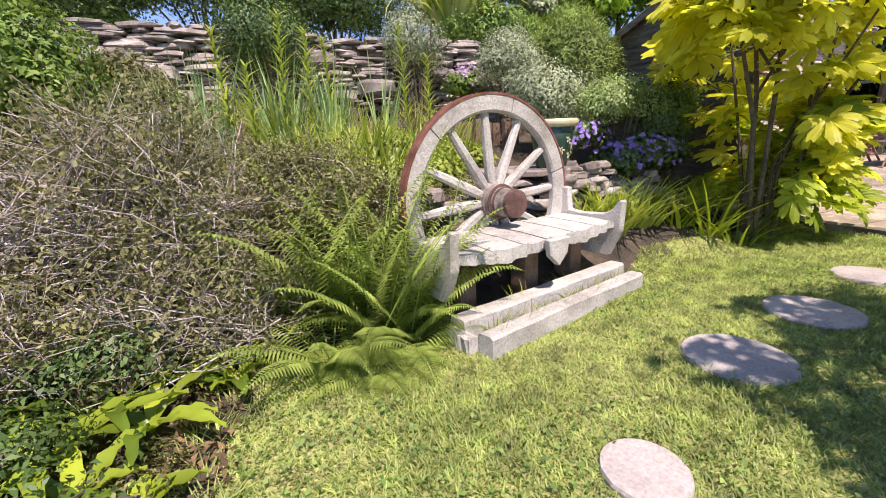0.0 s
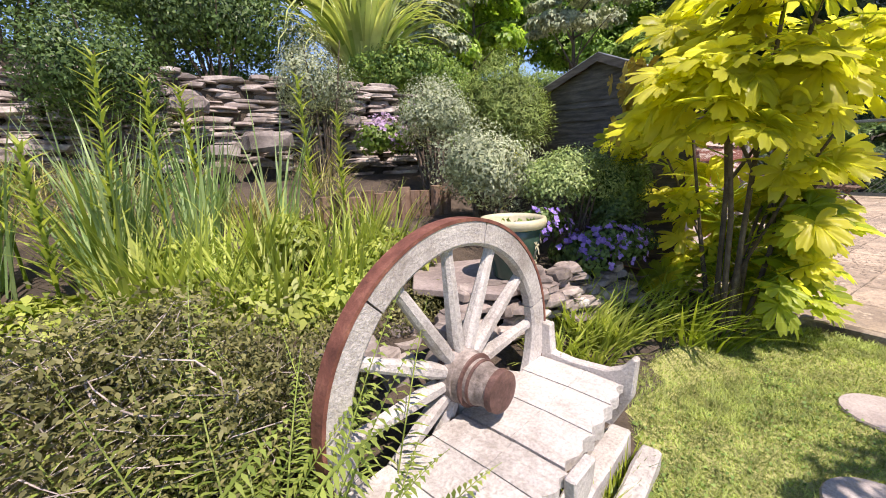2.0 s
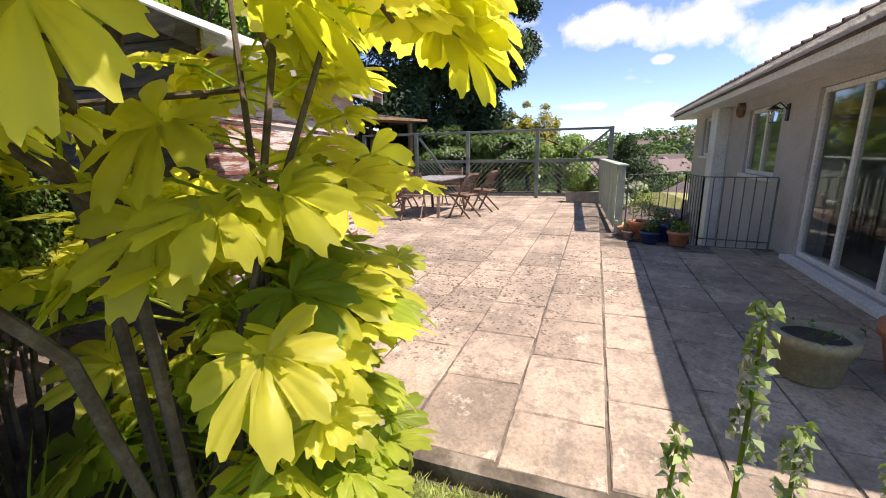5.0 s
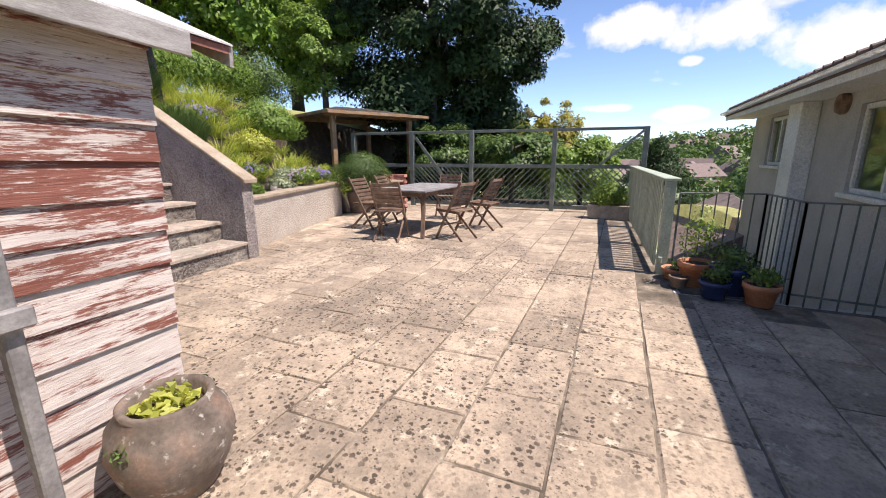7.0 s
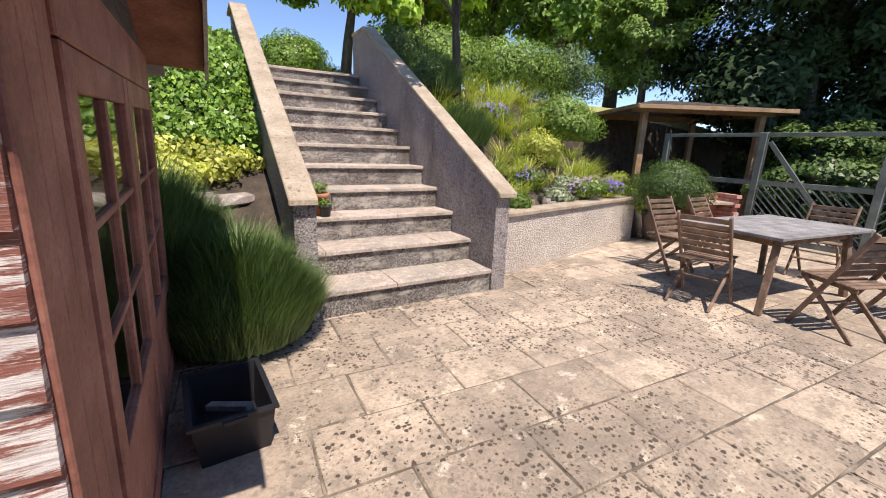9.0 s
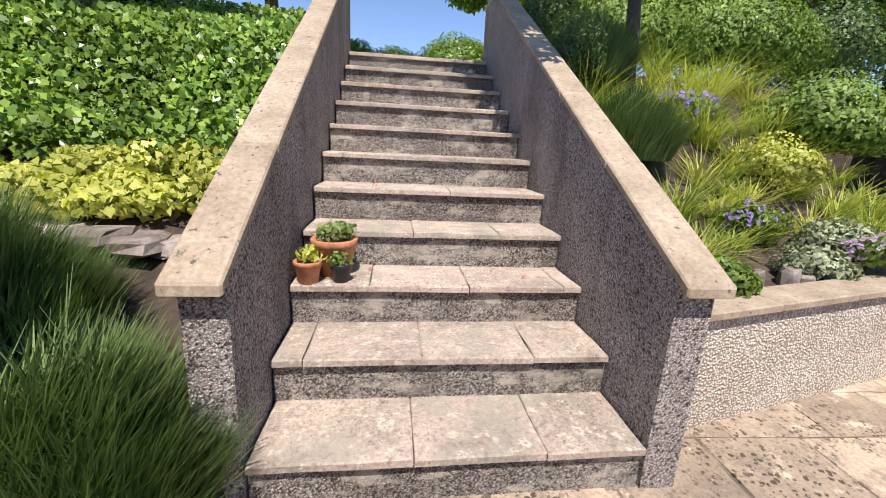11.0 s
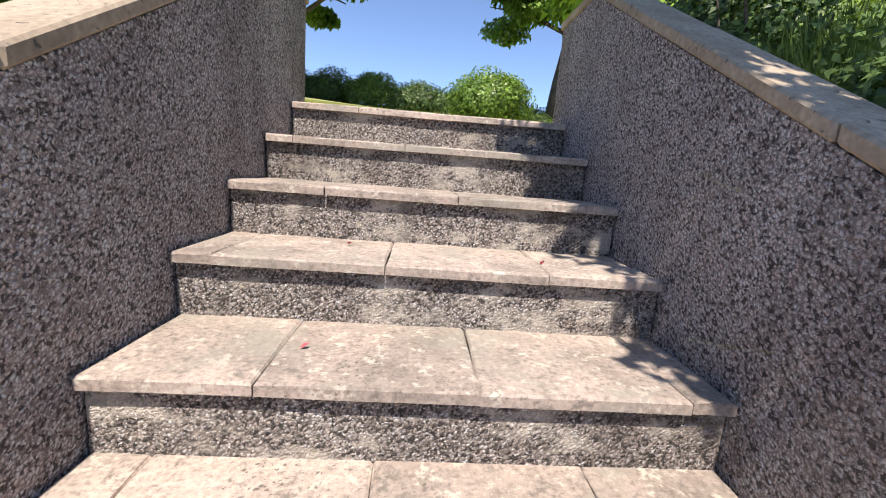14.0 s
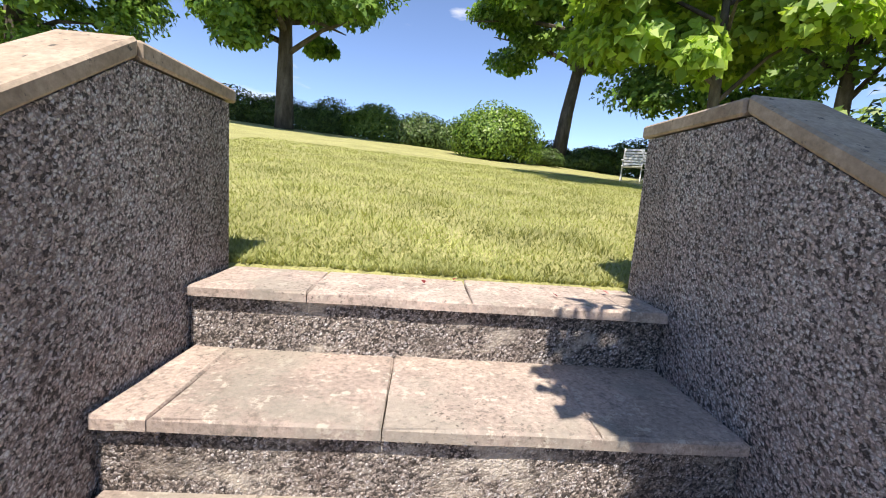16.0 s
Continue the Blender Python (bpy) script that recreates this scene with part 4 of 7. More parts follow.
def sleeper(a, bpt, w, h, lab):
    s = empty("timber_beam", a[0], a[1], a[2], math.degrees(math.atan2(bpt[1] - a[1], bpt[0] - a[0])))
    L = math.hypot(bpt[0] - a[0], bpt[1] - a[1])
    bm = bmesh.new()
    n = 9
    rr = random.Random(int(L * 100))
    prev = None
    for k in range(n + 1):
        u = L * k / n
        j = lambda: rr.uniform(-0.006, 0.006)
        cur = [bm.verts.new((u, -w / 2 + j(), -h)), bm.verts.new((u, w / 2 + j(), -h)), bm.verts.new((u, w / 2 + j(), -0.008)), bm.verts.new((u, w / 2 - 0.012, j() * 0.6)), bm.verts.new((u, -w / 2 + 0.012, j() * 0.6)), bm.verts.new((u, -w / 2 + j(), -0.01))]
        if prev:
            for i in range(6):
                bm.faces.new((prev[i], prev[(i + 1) % 6], cur[(i + 1) % 6], cur[i]))
        else:
            bm.faces.new(cur)
        prev = cur
    bm.faces.new(prev[::-1])
    bmesh.ops.recalc_face_normals(bm, faces=bm.faces[:])
    part("beam", bm, M_GREYWOOD, s)
    return tagged(s, lab, "timber")


sleeper((0.83, 1.62, -0.03), (2.03, 1.92, -0.03), 0.085, 0.10, "bleached timber beam lying on the lawn before the bench")
sleeper((0.78, 1.78, 0.0), (2.02, 2.06, 0.0), 0.10, 0.13, "bleached timber footing under the oak bench")
sleeper((0.80, 1.66, -0.05), (0.76, 1.80, -0.05), 0.06, 0.08, "short bleached timber end piece under the bench")


# ---------------------------------------------------------------- stones
def stone_mesh(seed, mat, flat=0.5):
    rr = random.Random(seed)
    bm = bmesh.new()
    n = 7
    rings = []
    for z, s in ((-0.5, 0.86), (-0.3, 1.0), (0.28, 0.97), (0.5, 0.82)):
        ring = []
        for k in range(n):
            a = 6.28319 * (k + rr.uniform(-0.2, 0.2)) / n
            c, sn = math.cos(a), math.sin(a)
            m = max(abs(c), abs(sn))
            q = 0.5 * s * (0.35 + 0.65 / m * 0.85) * rr.uniform(0.9, 1.06)
            ring.append(bm.verts.new((c * q, sn * q, z + rr.uniform(-0.07, 0.07))))
        rings.append(ring)
    for a, b in zip(rings, rings[1:]):
        for k in range(n):
            bm.faces.new((a[k], a[(k + 1) % n], b[(k + 1) % n], b[k]))
    bm.faces.new(rings[0][::-1])
    bm.faces.new(rings[-1])
    me = bpy.data.meshes.new("stone")
    bm.to_mesh(me)
    bm.free()
    me.materials.append(mat)
    return me


STONES = [stone_mesh(40 + k, M_STONE) for k in range(9)]


def put_stone(parent, x, y, z, sx, sy, sz, rz=0.0, tilt=0.0, name="stone"):
    o = under(name, R.choice(STONES), parent)
    o.matrix_basis = pose(x, y, z, tilt, R.uniform(-3, 3), rz) @ Matrix.Diagonal((sx, sy, sz, 1))
    return o


def stepping_stone(x, y, r):
    st = empty("stepping_stone", x, y, -0.13)
    bm = lathe_bm([(r * 0.98, -0.05), (r, 0.012), (r * 0.97, 0.022), (r * 0.5, 0.024)], 26, None, 0.012)
    part("disc", bm, M_STEPROUND, st)
    return tagged(st, "round grey-pink stepping stone set in the lawn", "stepping stone", "stepping stones across the lawn")


M_STEPROUND = rough_mat("round_stone", (0.28, 0.235, 0.225), (0.39, 0.34, 0.325), (0.48, 0.43, 0.415), 4, 90, 0.9, 0.5, 0.005)
for sx, sy, sr in ((0.90, 0.865, 0.118), (1.70, 1.12, 0.20), (2.45, 1.23, 0.20), (3.30, 1.34, 0.19)):
    stepping_stone(sx, sy, sr)

# dry-stone terrace wall behind the garden beds
def dry_wall():
    w = tagged(empty("wall_terrace"), "dry-stone terrace wall of flat pale slates", "garden wall", kind="structure")
    part("core", prism_bm([(5.62, 0.9), (5.60, 2.02), (5.95, 2.05), (5.95, 0.9)], (-2.6, 2.95), "x"), M_SOIL, w, "dark earth behind the stones")
    z = 1.05
    row = 0
    while z < 2.08:
        h = R.uniform(0.022, 0.058)
        x = -2.6 + R.uniform(0, 0.2)
        while x < 2.9:
            L = R.uniform(0.16, 0.62)
            if R.random() < 0.94:
                put_stone(w, x + L / 2, 5.56 + 0.05 * math.sin(x * 1.7) + R.uniform(-0.035, 0.03) + (z - 1.0) * 0.07, z + h / 2, L * 1.06, R.uniform(0.2, 0.3), h * 1.02, R.uniform(-6, 6), R.uniform(-4, 2))
            x += L
        z += h * 0.94
        row += 1


dry_wall()

# loose and stacked stones that hold the bed by the bench
bedstones = tagged(empty("wall_bed_edge"), "low stack of flat stones holding the flower bed", "stone edging", kind="structure")
for k in range(80):
    u = R.uniform(0, 1)
    px, py = 1.75 + 1.35 * u, 2.74 - 0.10 * u + R.uniform(-0.10, 0.12)
    hz = ground_z(px, py) + R.uniform(0.0, 0.26) * (1 if px < 2.6 else 0.5)
    put_stone(bedstones, px, py, hz, R.uniform(0.10, 0.24), R.uniform(0.09, 0.18), R.uniform(0.03, 0.065), R.uniform(-40, 40), R.uniform(-12, 12))
for k in range(16):
    put_stone(bedstones, 0.7 + 1.4 * k / 15 + R.uniform(-0.05, 0.05), 2.72 + R.uniform(-0.06, 0.25), ground_z(1.4, 2.7) + R.uniform(-0.05, 0.15), R.uniform(0.16, 0.3), R.uniform(0.12, 0.22), R.uniform(0.05, 0.12), R.uniform(-30, 30))
for sx, sy, sz, ss in ((1.42, 5.25, 1.44, 0.5), (1.05, 5.3, 1.36, 0.3), (-0.75, 5.2, 1.55, 0.42), (-1.15, 5.25, 1.7, 0.45), (2.3, 5.35, 1.65, 0.3), (0.85, 5.35, 1.75, 0.36), (-0.4, 5.3, 1.35, 0.33)):
    put_stone(bedstones, sx, sy, sz, ss, ss * 0.7, ss * 0.35, R.uniform(-20, 20))

# slate shelf with the glazed pot
shelf = tagged(empty("slate_shelf", 2.0, 2.92, -0.045), "brown slate slab laid on stacked stones", "stone slab")
part("slab", prism_bm([(0.35, -0.19), (-0.18, -0.31), (-0.48, 0.10), (-0.20, 0.52), (0.38, 0.26)], (0.555, 0.597), "z", bevel=0.006), M_SLATE, shelf)
for k in range(32):
    sx, sy, sz = -0.30 + 0.19 * (k % 4) + R.uniform(-0.05, 0.05), -0.12 + 0.03 * (k % 4) + R.uniform(-0.04, 0.06), 0.22 + 0.042 * (k // 4)
    o = under("support_stone", R.choice(STONES), shelf)
    o.matrix_basis = pose(sx, sy, sz, R.uniform(-5, 5), R.uniform(-5, 5), R.uniform(-25, 25)) @ Matrix.Diagonal((R.uniform(0.16, 0.28), 0.20, R.uniform(0.035, 0.055), 1))
post2 = tagged(empty("timber_stub", 2.07, 2.645, -0.035, 8), "two short weathered oak stubs beside the wheel", "timber stub")
part("stub", box_bm(-0.075, -0.005, -0.03, 0.05, -0.05, 0.49, 0.008), M_GREYWOOD, post2)
part("stub", box_bm(0.005, 0.085, -0.035, 0.045, -0.05, 0.51, 0.008), M_GREYWOOD, post2)


def glazed_pot(x, y, z):
    p = empty("glazed_pot", x, y, z, 20)
    part("body", lathe_bm([(0.115, 0), (0.125, 0.01), (0.165, 0.17), (0.185, 0.245), (0.175, 0.25), (0.16, 0.20), (0.12, 0.03)], 36), M_GLAZE, p, "dark green glazed body", True)
    part("rim", lathe_bm([(0.180, 0.243), (0.205, 0.250), (0.212, 0.275), (0.205, 0.292), (0.185, 0.292), (0.172, 0.275), (0.172, 0.243)], 36), M_CREAM, p, "cream glazed rim", True)
    part("compost", lathe_bm([(0.172, 0.235), (0.168, 0.25), (0.05, 0.258)], 20), M_SOIL, p, "dark compost")
    for a, h in ((-98, 0.17), (-75, 0.135), (-60, 0.185), (-84, 0.075), (-50, 0.10), (-118, 0.11)):
        r = 0.127 + 0.04 * (h / 0.17) + 0.0035
        bm = bmesh.new()
        for k in range(5):
            t = 6.283 * k / 5 + 0.3
            box_bm(0.006, 0.027, -0.004, 0.004, -0.001, 0.0015, 0, bm, pose(0, 0, 0, 0, 0, math.degrees(t)))
        o = part("painted_flower", bm, M_CREAM, p, "small white painted flower")
        o.matrix_basis = pose(r * math.cos(radians(a)), r * math.sin(radians(a)), h, 0, 0, a) @ pose(0, 0, 0, 0, 78, 0)
    n = 70
    pp = np.stack([NP.uniform(-0.12, 0.12, n), NP.uniform(-0.12, 0.12, n), np.full(n, 0.255)], 1)
    v, f = leaves(pp, unit(NP.normal(size=(n, 3)) + np.array([0, 0, 1.5])), 0.035, 0.6)
    under("seedling_leaves", array_mesh("seedling_leaves", v, f, L_MID), p)
    return tagged(p, "dark green glazed pot with cream rim on a slate slab", "plant pot")


pot_ = glazed_pot(2.085, 2.81, 0.552)
pot_.scale = (0.90, 0.90, 1.20)

# short logs that edge the upper bed
logs = tagged(empty("log_edging", 0, 0, 0), "edging of upright weathered log sections", "log edging", kind="structure")
for k in range(11):
    lx = 1.55 + 0.115 * k
    part("log", tube_bm([(lx, 4.25 + 0.02 * (k % 3), 0.45), (lx, 4.25 + 0.02 * (k % 3), 0.98 + R.uniform(-0.03, 0.03))], [0.056, 0.054], 9), M_TEAK, logs)


# ---------------------------------------------------------------- garden plants
def frond(L, arch, rise, mat_v):
    """One fern frond from the origin along +x: a curved midrib with paired, tapering leaflets."""
    pts, fc = [], []
    n = 34
    o = 0

    def at(u):
        return np.array([L * u * (1 - 0.12 * arch * u), 0, L * (rise * u - arch * u * u)])
    for k in range(n):
        u0, u1 = k / n, (k + 1) / n
        a, b = at(u0), at(u1)
        w = 0.0035 * (1 - u0) + 0.001
        pts += [a + [0, -w, 0], a + [0, w, 0], b + [0, w, 0], b + [0, -w, 0]]
        fc.append([o, o + 1, o + 2, o + 3])
        o += 4
        if k > 1:
            reach = L * 0.225 * math.sin(math.pi * min(1, (u0 * 0.92 + 0.12)) ** 0.8) * (1.05 - u0 * 0.55)
            for s in (-1, 1):
                tip = a + np.array([reach * 0.45, s * reach, -reach * 0.18])
                m = a + np.array([reach * 0.16, s * reach * 0.45, 0.006])
                pts += [a, m + [L * 0.012, 0, 0], tip, m - [L * 0.011, 0, 0]]
                fc.append([o, o + 1, o + 2, o + 3])
                o += 4
    return np.array(pts), np.array(fc)


def fern(x, y, z, count, L, label, rise=0.9, arch=0.75):
    top = empty("fern", x, y, z)
    for k in range(count):
        a = 6.283 * k / count + R.uniform(-0.3, 0.3)
        v, f = frond(L * R.uniform(0.75, 1.15), arch * R.uniform(0.7, 1.2), rise * R.uniform(0.7, 1.25), None)
        c, s = math.cos(a), math.sin(a)
        v = np.stack([v[:, 0] * c - v[:, 1] * s, v[:, 0] * s + v[:, 1] * c, v[:, 2]], 1)
        under("frond", array_mesh("frond", v, f, L_FERN), top)
    return tagged(top, label, "fern", "ferns by the bench")


for fx, fy, fn, fl, rs_ in ((0.50, 2.02, 16, 0.66, 1.5), (0.22, 1.88, 13, 0.50, 1.1), (0.66, 2.12, 13, 0.62, 1.6), (0.10, 2.22, 12, 0.60, 1.7), (0.55, 1.84, 11, 0.46, 0.9), (0.34, 2.20, 12, 0.66, 1.8), (0.36, 1.74, 9, 0.40, 0.7), (0.46, 2.06, 14, 0.56, 2.4), (0.74, 2.06, 10, 0.46, 2.2), (0.60, 1.95, 12, 0.50, 1.6)):
    fern(fx, fy, ground_z(fx, fy) - 0.02, fn, fl, "fresh green fern with arching fronds beside the bench", rs_, 0.8)


def strap_fern(x, y, z, n, L):
    top = empty("hart_tongue_fern", x, y, z)
    vs, fs, o = [], [], 0
    for k in range(n):
        a = 6.283 * k / n + R.uniform(-0.35, 0.35)
        c, s = math.cos(a), math.sin(a)
        l = L * R.uniform(0.7, 1.15)
        lean = R.uniform(0.5, 1.0)
        m = 9
        for i in range(m + 1):
            u = i / m
            w = 0.027 * math.sin(math.pi * (0.12 + 0.86 * u)) ** 0.7 * (1 + 0.16 * math.sin(i * 2.7 + k))
            px, pz = l * u * lean, l * (0.75 * u - 0.55 * u * u)
            wv = 0.010 * math.sin(i * 2.2 + k)
            for q in (-1, 0, 1):
                vs.append((px * c - q * w * s, px * s + q * w * c, pz + (0 if q == 0 else 0.010) + wv * q))
        for i in range(m):
            for q in (0, 1):
                b = o + i * 3 + q
                fs.append((b, b + 3, b + 4, b + 1))
        o += (m + 1) * 3
    under("leaves", array_mesh("leaves", np.array(vs), np.array(fs), L_STRAP, True), top)
    return tagged(top, "glossy hart's-tongue fern with wavy strap leaves", "fern", "strap ferns at the bed edge")


for hx, hy, hl in ((-0.40, 1.68, 0.36), (-0.14, 1.86, 0.28), (-0.66, 1.62, 0.38), (-0.98, 1.80, 0.36), (-0.55, 1.85, 0.40), (-0.85, 1.66, 0.34), (-0.28, 1.98, 0.34), (-0.72, 2.0, 0.40), (-0.50, 1.42, 0.34), (-0.75, 1.35, 0.36), (-0.36, 1.30, 0.22), (-1.0, 1.5, 0.36)):
    strap_fern(hx, hy, ground_z(hx, hy) + 0.02, R.randint(6, 8), hl)


def heath(x, y, z, rx, ry, rz, n_twig, n_leaf, label):
    """A sprawling twiggy bush, half bare."""
    gz = ground_z(x, y)
    top = empty("heath_bush", x, y, gz)
    rr = R
    vs, fs, o = [], [], 0
    tips = []
    nt = n_twig
    # twigs as thin three-sided curved stems, straight into arrays
    for k in range(nt):
        a, e = rr.uniform(0, 6.283), rr.uniform(0.05, 1.35)
        d = np.array([math.cos(a) * math.cos(e), math.sin(a) * math.cos(e), math.sin(e)])
        start = np.array([rr.uniform(-0.55, 0.55) * rx, rr.uniform(-0.55, 0.55) * ry, rr.uniform(0.0, 0.35) * rz])
        end = d * np.array([rx, ry, rz]) * rr.uniform(0.75, 1.05)
        end[2] = max(end[2], 0.05)
        bend = np.array([rr.uniform(-0.12, 0.12) for _ in range(3)])
        r0 = rr.uniform(0.0025, 0.0065)
        s = unit(np.cross(end - start, [0.2, 0.4, 0.9])[None])[0]
        u2 = unit(np.cross(end - start, s)[None])[0]
        m = 5
        for i in range(m + 1):
            t = i / m
            c = start * (1 - t) + end * t + bend * math.sin(math.pi * t) + np.array([rr.uniform(-0.02, 0.02) for _ in range(3)])
            r = r0 * (1 - 0.75 * t)
            for q in range(3):
                ang = 2.094 * q
                vs.append(c + r * (math.cos(ang) * s + math.sin(ang) * u2))
            if t > 0.35:
                tips.append(c)
        for i in range(m):
            for q in range(3):
                b = o + i * 3
                fs.append((b + q, b + (q + 1) % 3, b + 3 + (q + 1) % 3, b + 3 + q))
        o += (m + 1) * 3
    under("twigs", array_mesh("twigs", np.array(vs), np.array(fs), M_DEADTWIG), top, "bare grey-brown twigs")
    tips = np.array(tips)
    k = NP.randint(0, len(tips), n_leaf)
    p = tips[k] + NP.normal(0, 0.04, (n_leaf, 3))
    keep = (np.sin(p[:, 0] * 4.1 + 1) + np.cos(p[:, 1] * 3.7) + NP.normal(0, 0.7, n_leaf)) > -0.2
    p = p[keep]
    v, f = leaves(p, unit(NP.normal(size=p.shape) + np.array([0, 0, 0.8])), 0.026 * NP.uniform(0.6, 1.4, len(p)), 0.42)
    under("foliage", array_mesh("foliage", v, f, L_HEATH), top)
    return tagged(top, label, "shrub")


heath(-0.55, 2.62, 0.4, 0.85, 0.72, 0.86, 900, 24000, "sprawling half-bare heath bush with grey twigs")
heath(-0.30, 2.22, 0.2, 0.62, 0.48, 0.50, 560, 10000, "low half-bare heath bush with tangled grey twigs")
heath(-1.05, 2.15, 0.2, 0.65, 0.50, 0.55, 560, 10000, "low half-bare heath bush with tangled grey twigs")
heath(-1.65, 2.75, 0.4, 0.9, 0.8, 0.95, 420, 22000, "sprawling olive heath bush with bare twigs")
heath(0.30, 2.75, 0.4, 0.55, 0.42, 0.50, 260, 15000, "low olive heath bush behind the ferns")
heath(0.62, 2.62, 0.4, 0.40, 0.30, 0.34, 160, 9000, "low olive heath bush behind the wheel")
shrub("box_shrub", (-1.3, 1.95, 0.05), (0.50, 0.34, 0.26), 6000, 0.028, L_HEATH, "low olive-green shrub at the bed edge", 0.5)
shrub("box_shrub", (-0.42, 1.30, -0.09), (0.16, 0.34, 0.09), 1500, 0.022, L_HEATH, "low straggling growth at the lawn edge", 0.4, 10)
shrub("box_shrub", (-0.78, 1.50, -0.04), (0.42, 0.30, 0.16), 2600, 0.024, L_DARK, "low dark bracken at the bed edge", 0.5)
shrub("box_shrub", (-0.55, 1.92, 0.0), (0.40, 0.22, 0.20), 2600, 0.024, L_DARK, "low dark bracken at the bed edge", 0.5)
for mx, my in ((0.35, 3.2), (0.85, 3.25), (1.3, 3.3), (1.65, 3.5), (0.0, 3.4), (0.6, 3.6), (1.1, 3.7), (-0.5, 3.6)):
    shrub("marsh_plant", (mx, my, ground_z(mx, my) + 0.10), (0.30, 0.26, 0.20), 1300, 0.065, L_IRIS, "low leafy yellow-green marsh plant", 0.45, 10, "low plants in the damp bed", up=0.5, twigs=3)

for mx, my in ((1.45, 2.98), (1.05, 2.95), (0.75, 2.95), (1.75, 3.15), (0.4, 3.0)):
    shrub("heather", (mx, my, ground_z(mx, my) + 0.06), (0.26, 0.20, 0.13), 1500, 0.024, L_HEATH, "low olive heather behind the wheel", 0.4, 10, "low heathers behind the wheel", twigs=4)

# irises, reeds and tall leafy stems round the damp bed
for k in range(26):
    ix, iy = R.uniform(0.15, 1.75), R.uniform(3.15, 4.0)
    grass_clump("iris", ix, iy, ground_z(ix, iy), 26, R.uniform(0.45, 0.68), 0.024, L_IRIS, "yellow-green iris clump with sword leaves", 0.10, 0.22, 0.30, "iris", "irises in the damp bed")
for k in range(18):
    ix, iy = R.uniform(-0.9, 1.2), R.uniform(3.7, 4.6)
    grass_clump("reed", ix, iy, ground_z(ix, iy), 22, R.uniform(0.7, 1.0), 0.018, L_REED, "tall blue-green reed clump", 0.10, 0.14, 0.22, "reed", "reeds in the damp bed")
for k in range(26):
    ix, iy = R.uniform(-1.6, 2.0), R.uniform(4.2, 5.2)
    grass_clump("meadow_grass", ix, iy, ground_z(ix, iy), 46, R.uniform(0.25, 0.45), 0.008, L_MEADOW, "tuft of straw-coloured wild grass", 0.16, 0.4, 0.5, "grass", "wild grass tufts")


def leafy_stem(x, y, z, h, label, n=70, leaf=0.12, mat=None):
    top = empty("lily_stem", x, y, z)
    lx, ly = R.uniform(-0.06, 0.06), R.uniform(-0.06, 0.06)
    part("stem", tube_bm([(0, 0, -0.03), (lx * 0.4, ly * 0.4, h * 0.5), (lx, ly, h)], [0.009, 0.007, 0.004], 6), L_STRAP, top)
    t = np.linspace(0.25, 1.0, n)
    a = np.arange(n) * 2.4
    p = np.stack([lx * t, ly * t, h * t], 1)
    out = np.stack([np.cos(a), np.sin(a), np.full(n, 0.45)], 1)
    v, f = blades(p, leaf * (1.25 - 0.75 * t), 0.018, 1.0, 0.45, 3, unit(out * np.array([1, 1, 0])))
    under("leaves", array_mesh("leaves", v, f, mat or L_IRIS), top)
    return tagged(top, label, "plant", "tall leafy stems")


for sx, sy, sh in ((0.26, 3.75, 1.12), (0.48, 3.85, 1.0), (1.35, 3.95, 1.08), (1.60, 4.05, 0.85), (0.72, 4.1, 0.95), (-0.1, 3.9, 0.95), (0.05, 3.55, 0.8)):
    leafy_stem(sx, sy, ground_z(sx, sy), sh, "tall green leafy stem not yet in flower")

shrub("yew_shrub", (0.30, 5.35, 1.95), (0.50, 0.45, 0.75), 9000, 0.035, L_DARK, "dark green upright shrub before the terrace wall", 0.45, 16)
shrub("yew_shrub", (-0.35, 6.3, 2.85), (1.3, 0.7, 1.1), 18000, 0.05, L_DARK, "dark evergreen shrub on top of the terrace", 0.45, 18)
shrub("yew_shrub", (1.3, 6.6, 2.7), (1.1, 0.7, 1.0), 15000, 0.05, L_DARK, "dark evergreen shrub on top of the terrace", 0.45, 18)
shrub("yew_shrub", (-2.3, 6.2, 2.5), (1.2, 0.8, 1.0), 14000, 0.05, L_DARK, "dark evergreen shrub on top of the terrace", 0.45, 18)
shrub("cotoneaster", (1.98, 5.3, 1.95), (0.45, 0.38, 0.65), 8000, 0.03, L_GREY, "grey-green small-leaved shrub against the wall", 0.5, 16)
shrub("olearia", (2.68, 3.68, 1.12), (0.52, 0.45, 0.48), 12000, 0.032, L_GREY, "silvery grey-leaved shrub beside the pot", 0.45, 18)
shrub("olearia", (2.75, 4.5, 1.6), (0.5, 0.4, 0.45), 8000, 0.03, L_GREY, "silvery grey-leaved shrub further up the bank", 0.45, 16)
shrub("hebe", (3.12, 3.18, 1.05), (0.46, 0.36, 0.28), 13000, 0.026, L_HEBE, "domed hebe with tight pale green leaves", 0.5, 20, up=0.6, base_z=0.0)
shrub("dark_shrub", (3.62, 3.12, 0.80), (0.56, 0.36, 0.52), 14000, 0.03, L_DARK, "dark shaded shrub beside the shed", 0.5, 16)
shrub("broom", (3.75, 4.65, 1.75), (0.55, 0.5, 0.62), 16000, 0.09, L_BROOM, "feathery green broom bush", 0.10, 16, up=0.9, base_z=0.3)
shrub("wild_hedge", (-1.75, 4.6, 1.35), (0.85, 0.5, 0.75), 12000, 0.06, L_MID, "loose green shrub below the terrace wall", 0.4, 18)
shrub("wild_hedge", (-0.95, 4.9, 1.25), (0.45, 0.35, 0.5), 6000, 0.05, L_HEATH, "straggling olive shrub below the terrace wall", 0.4, 16)
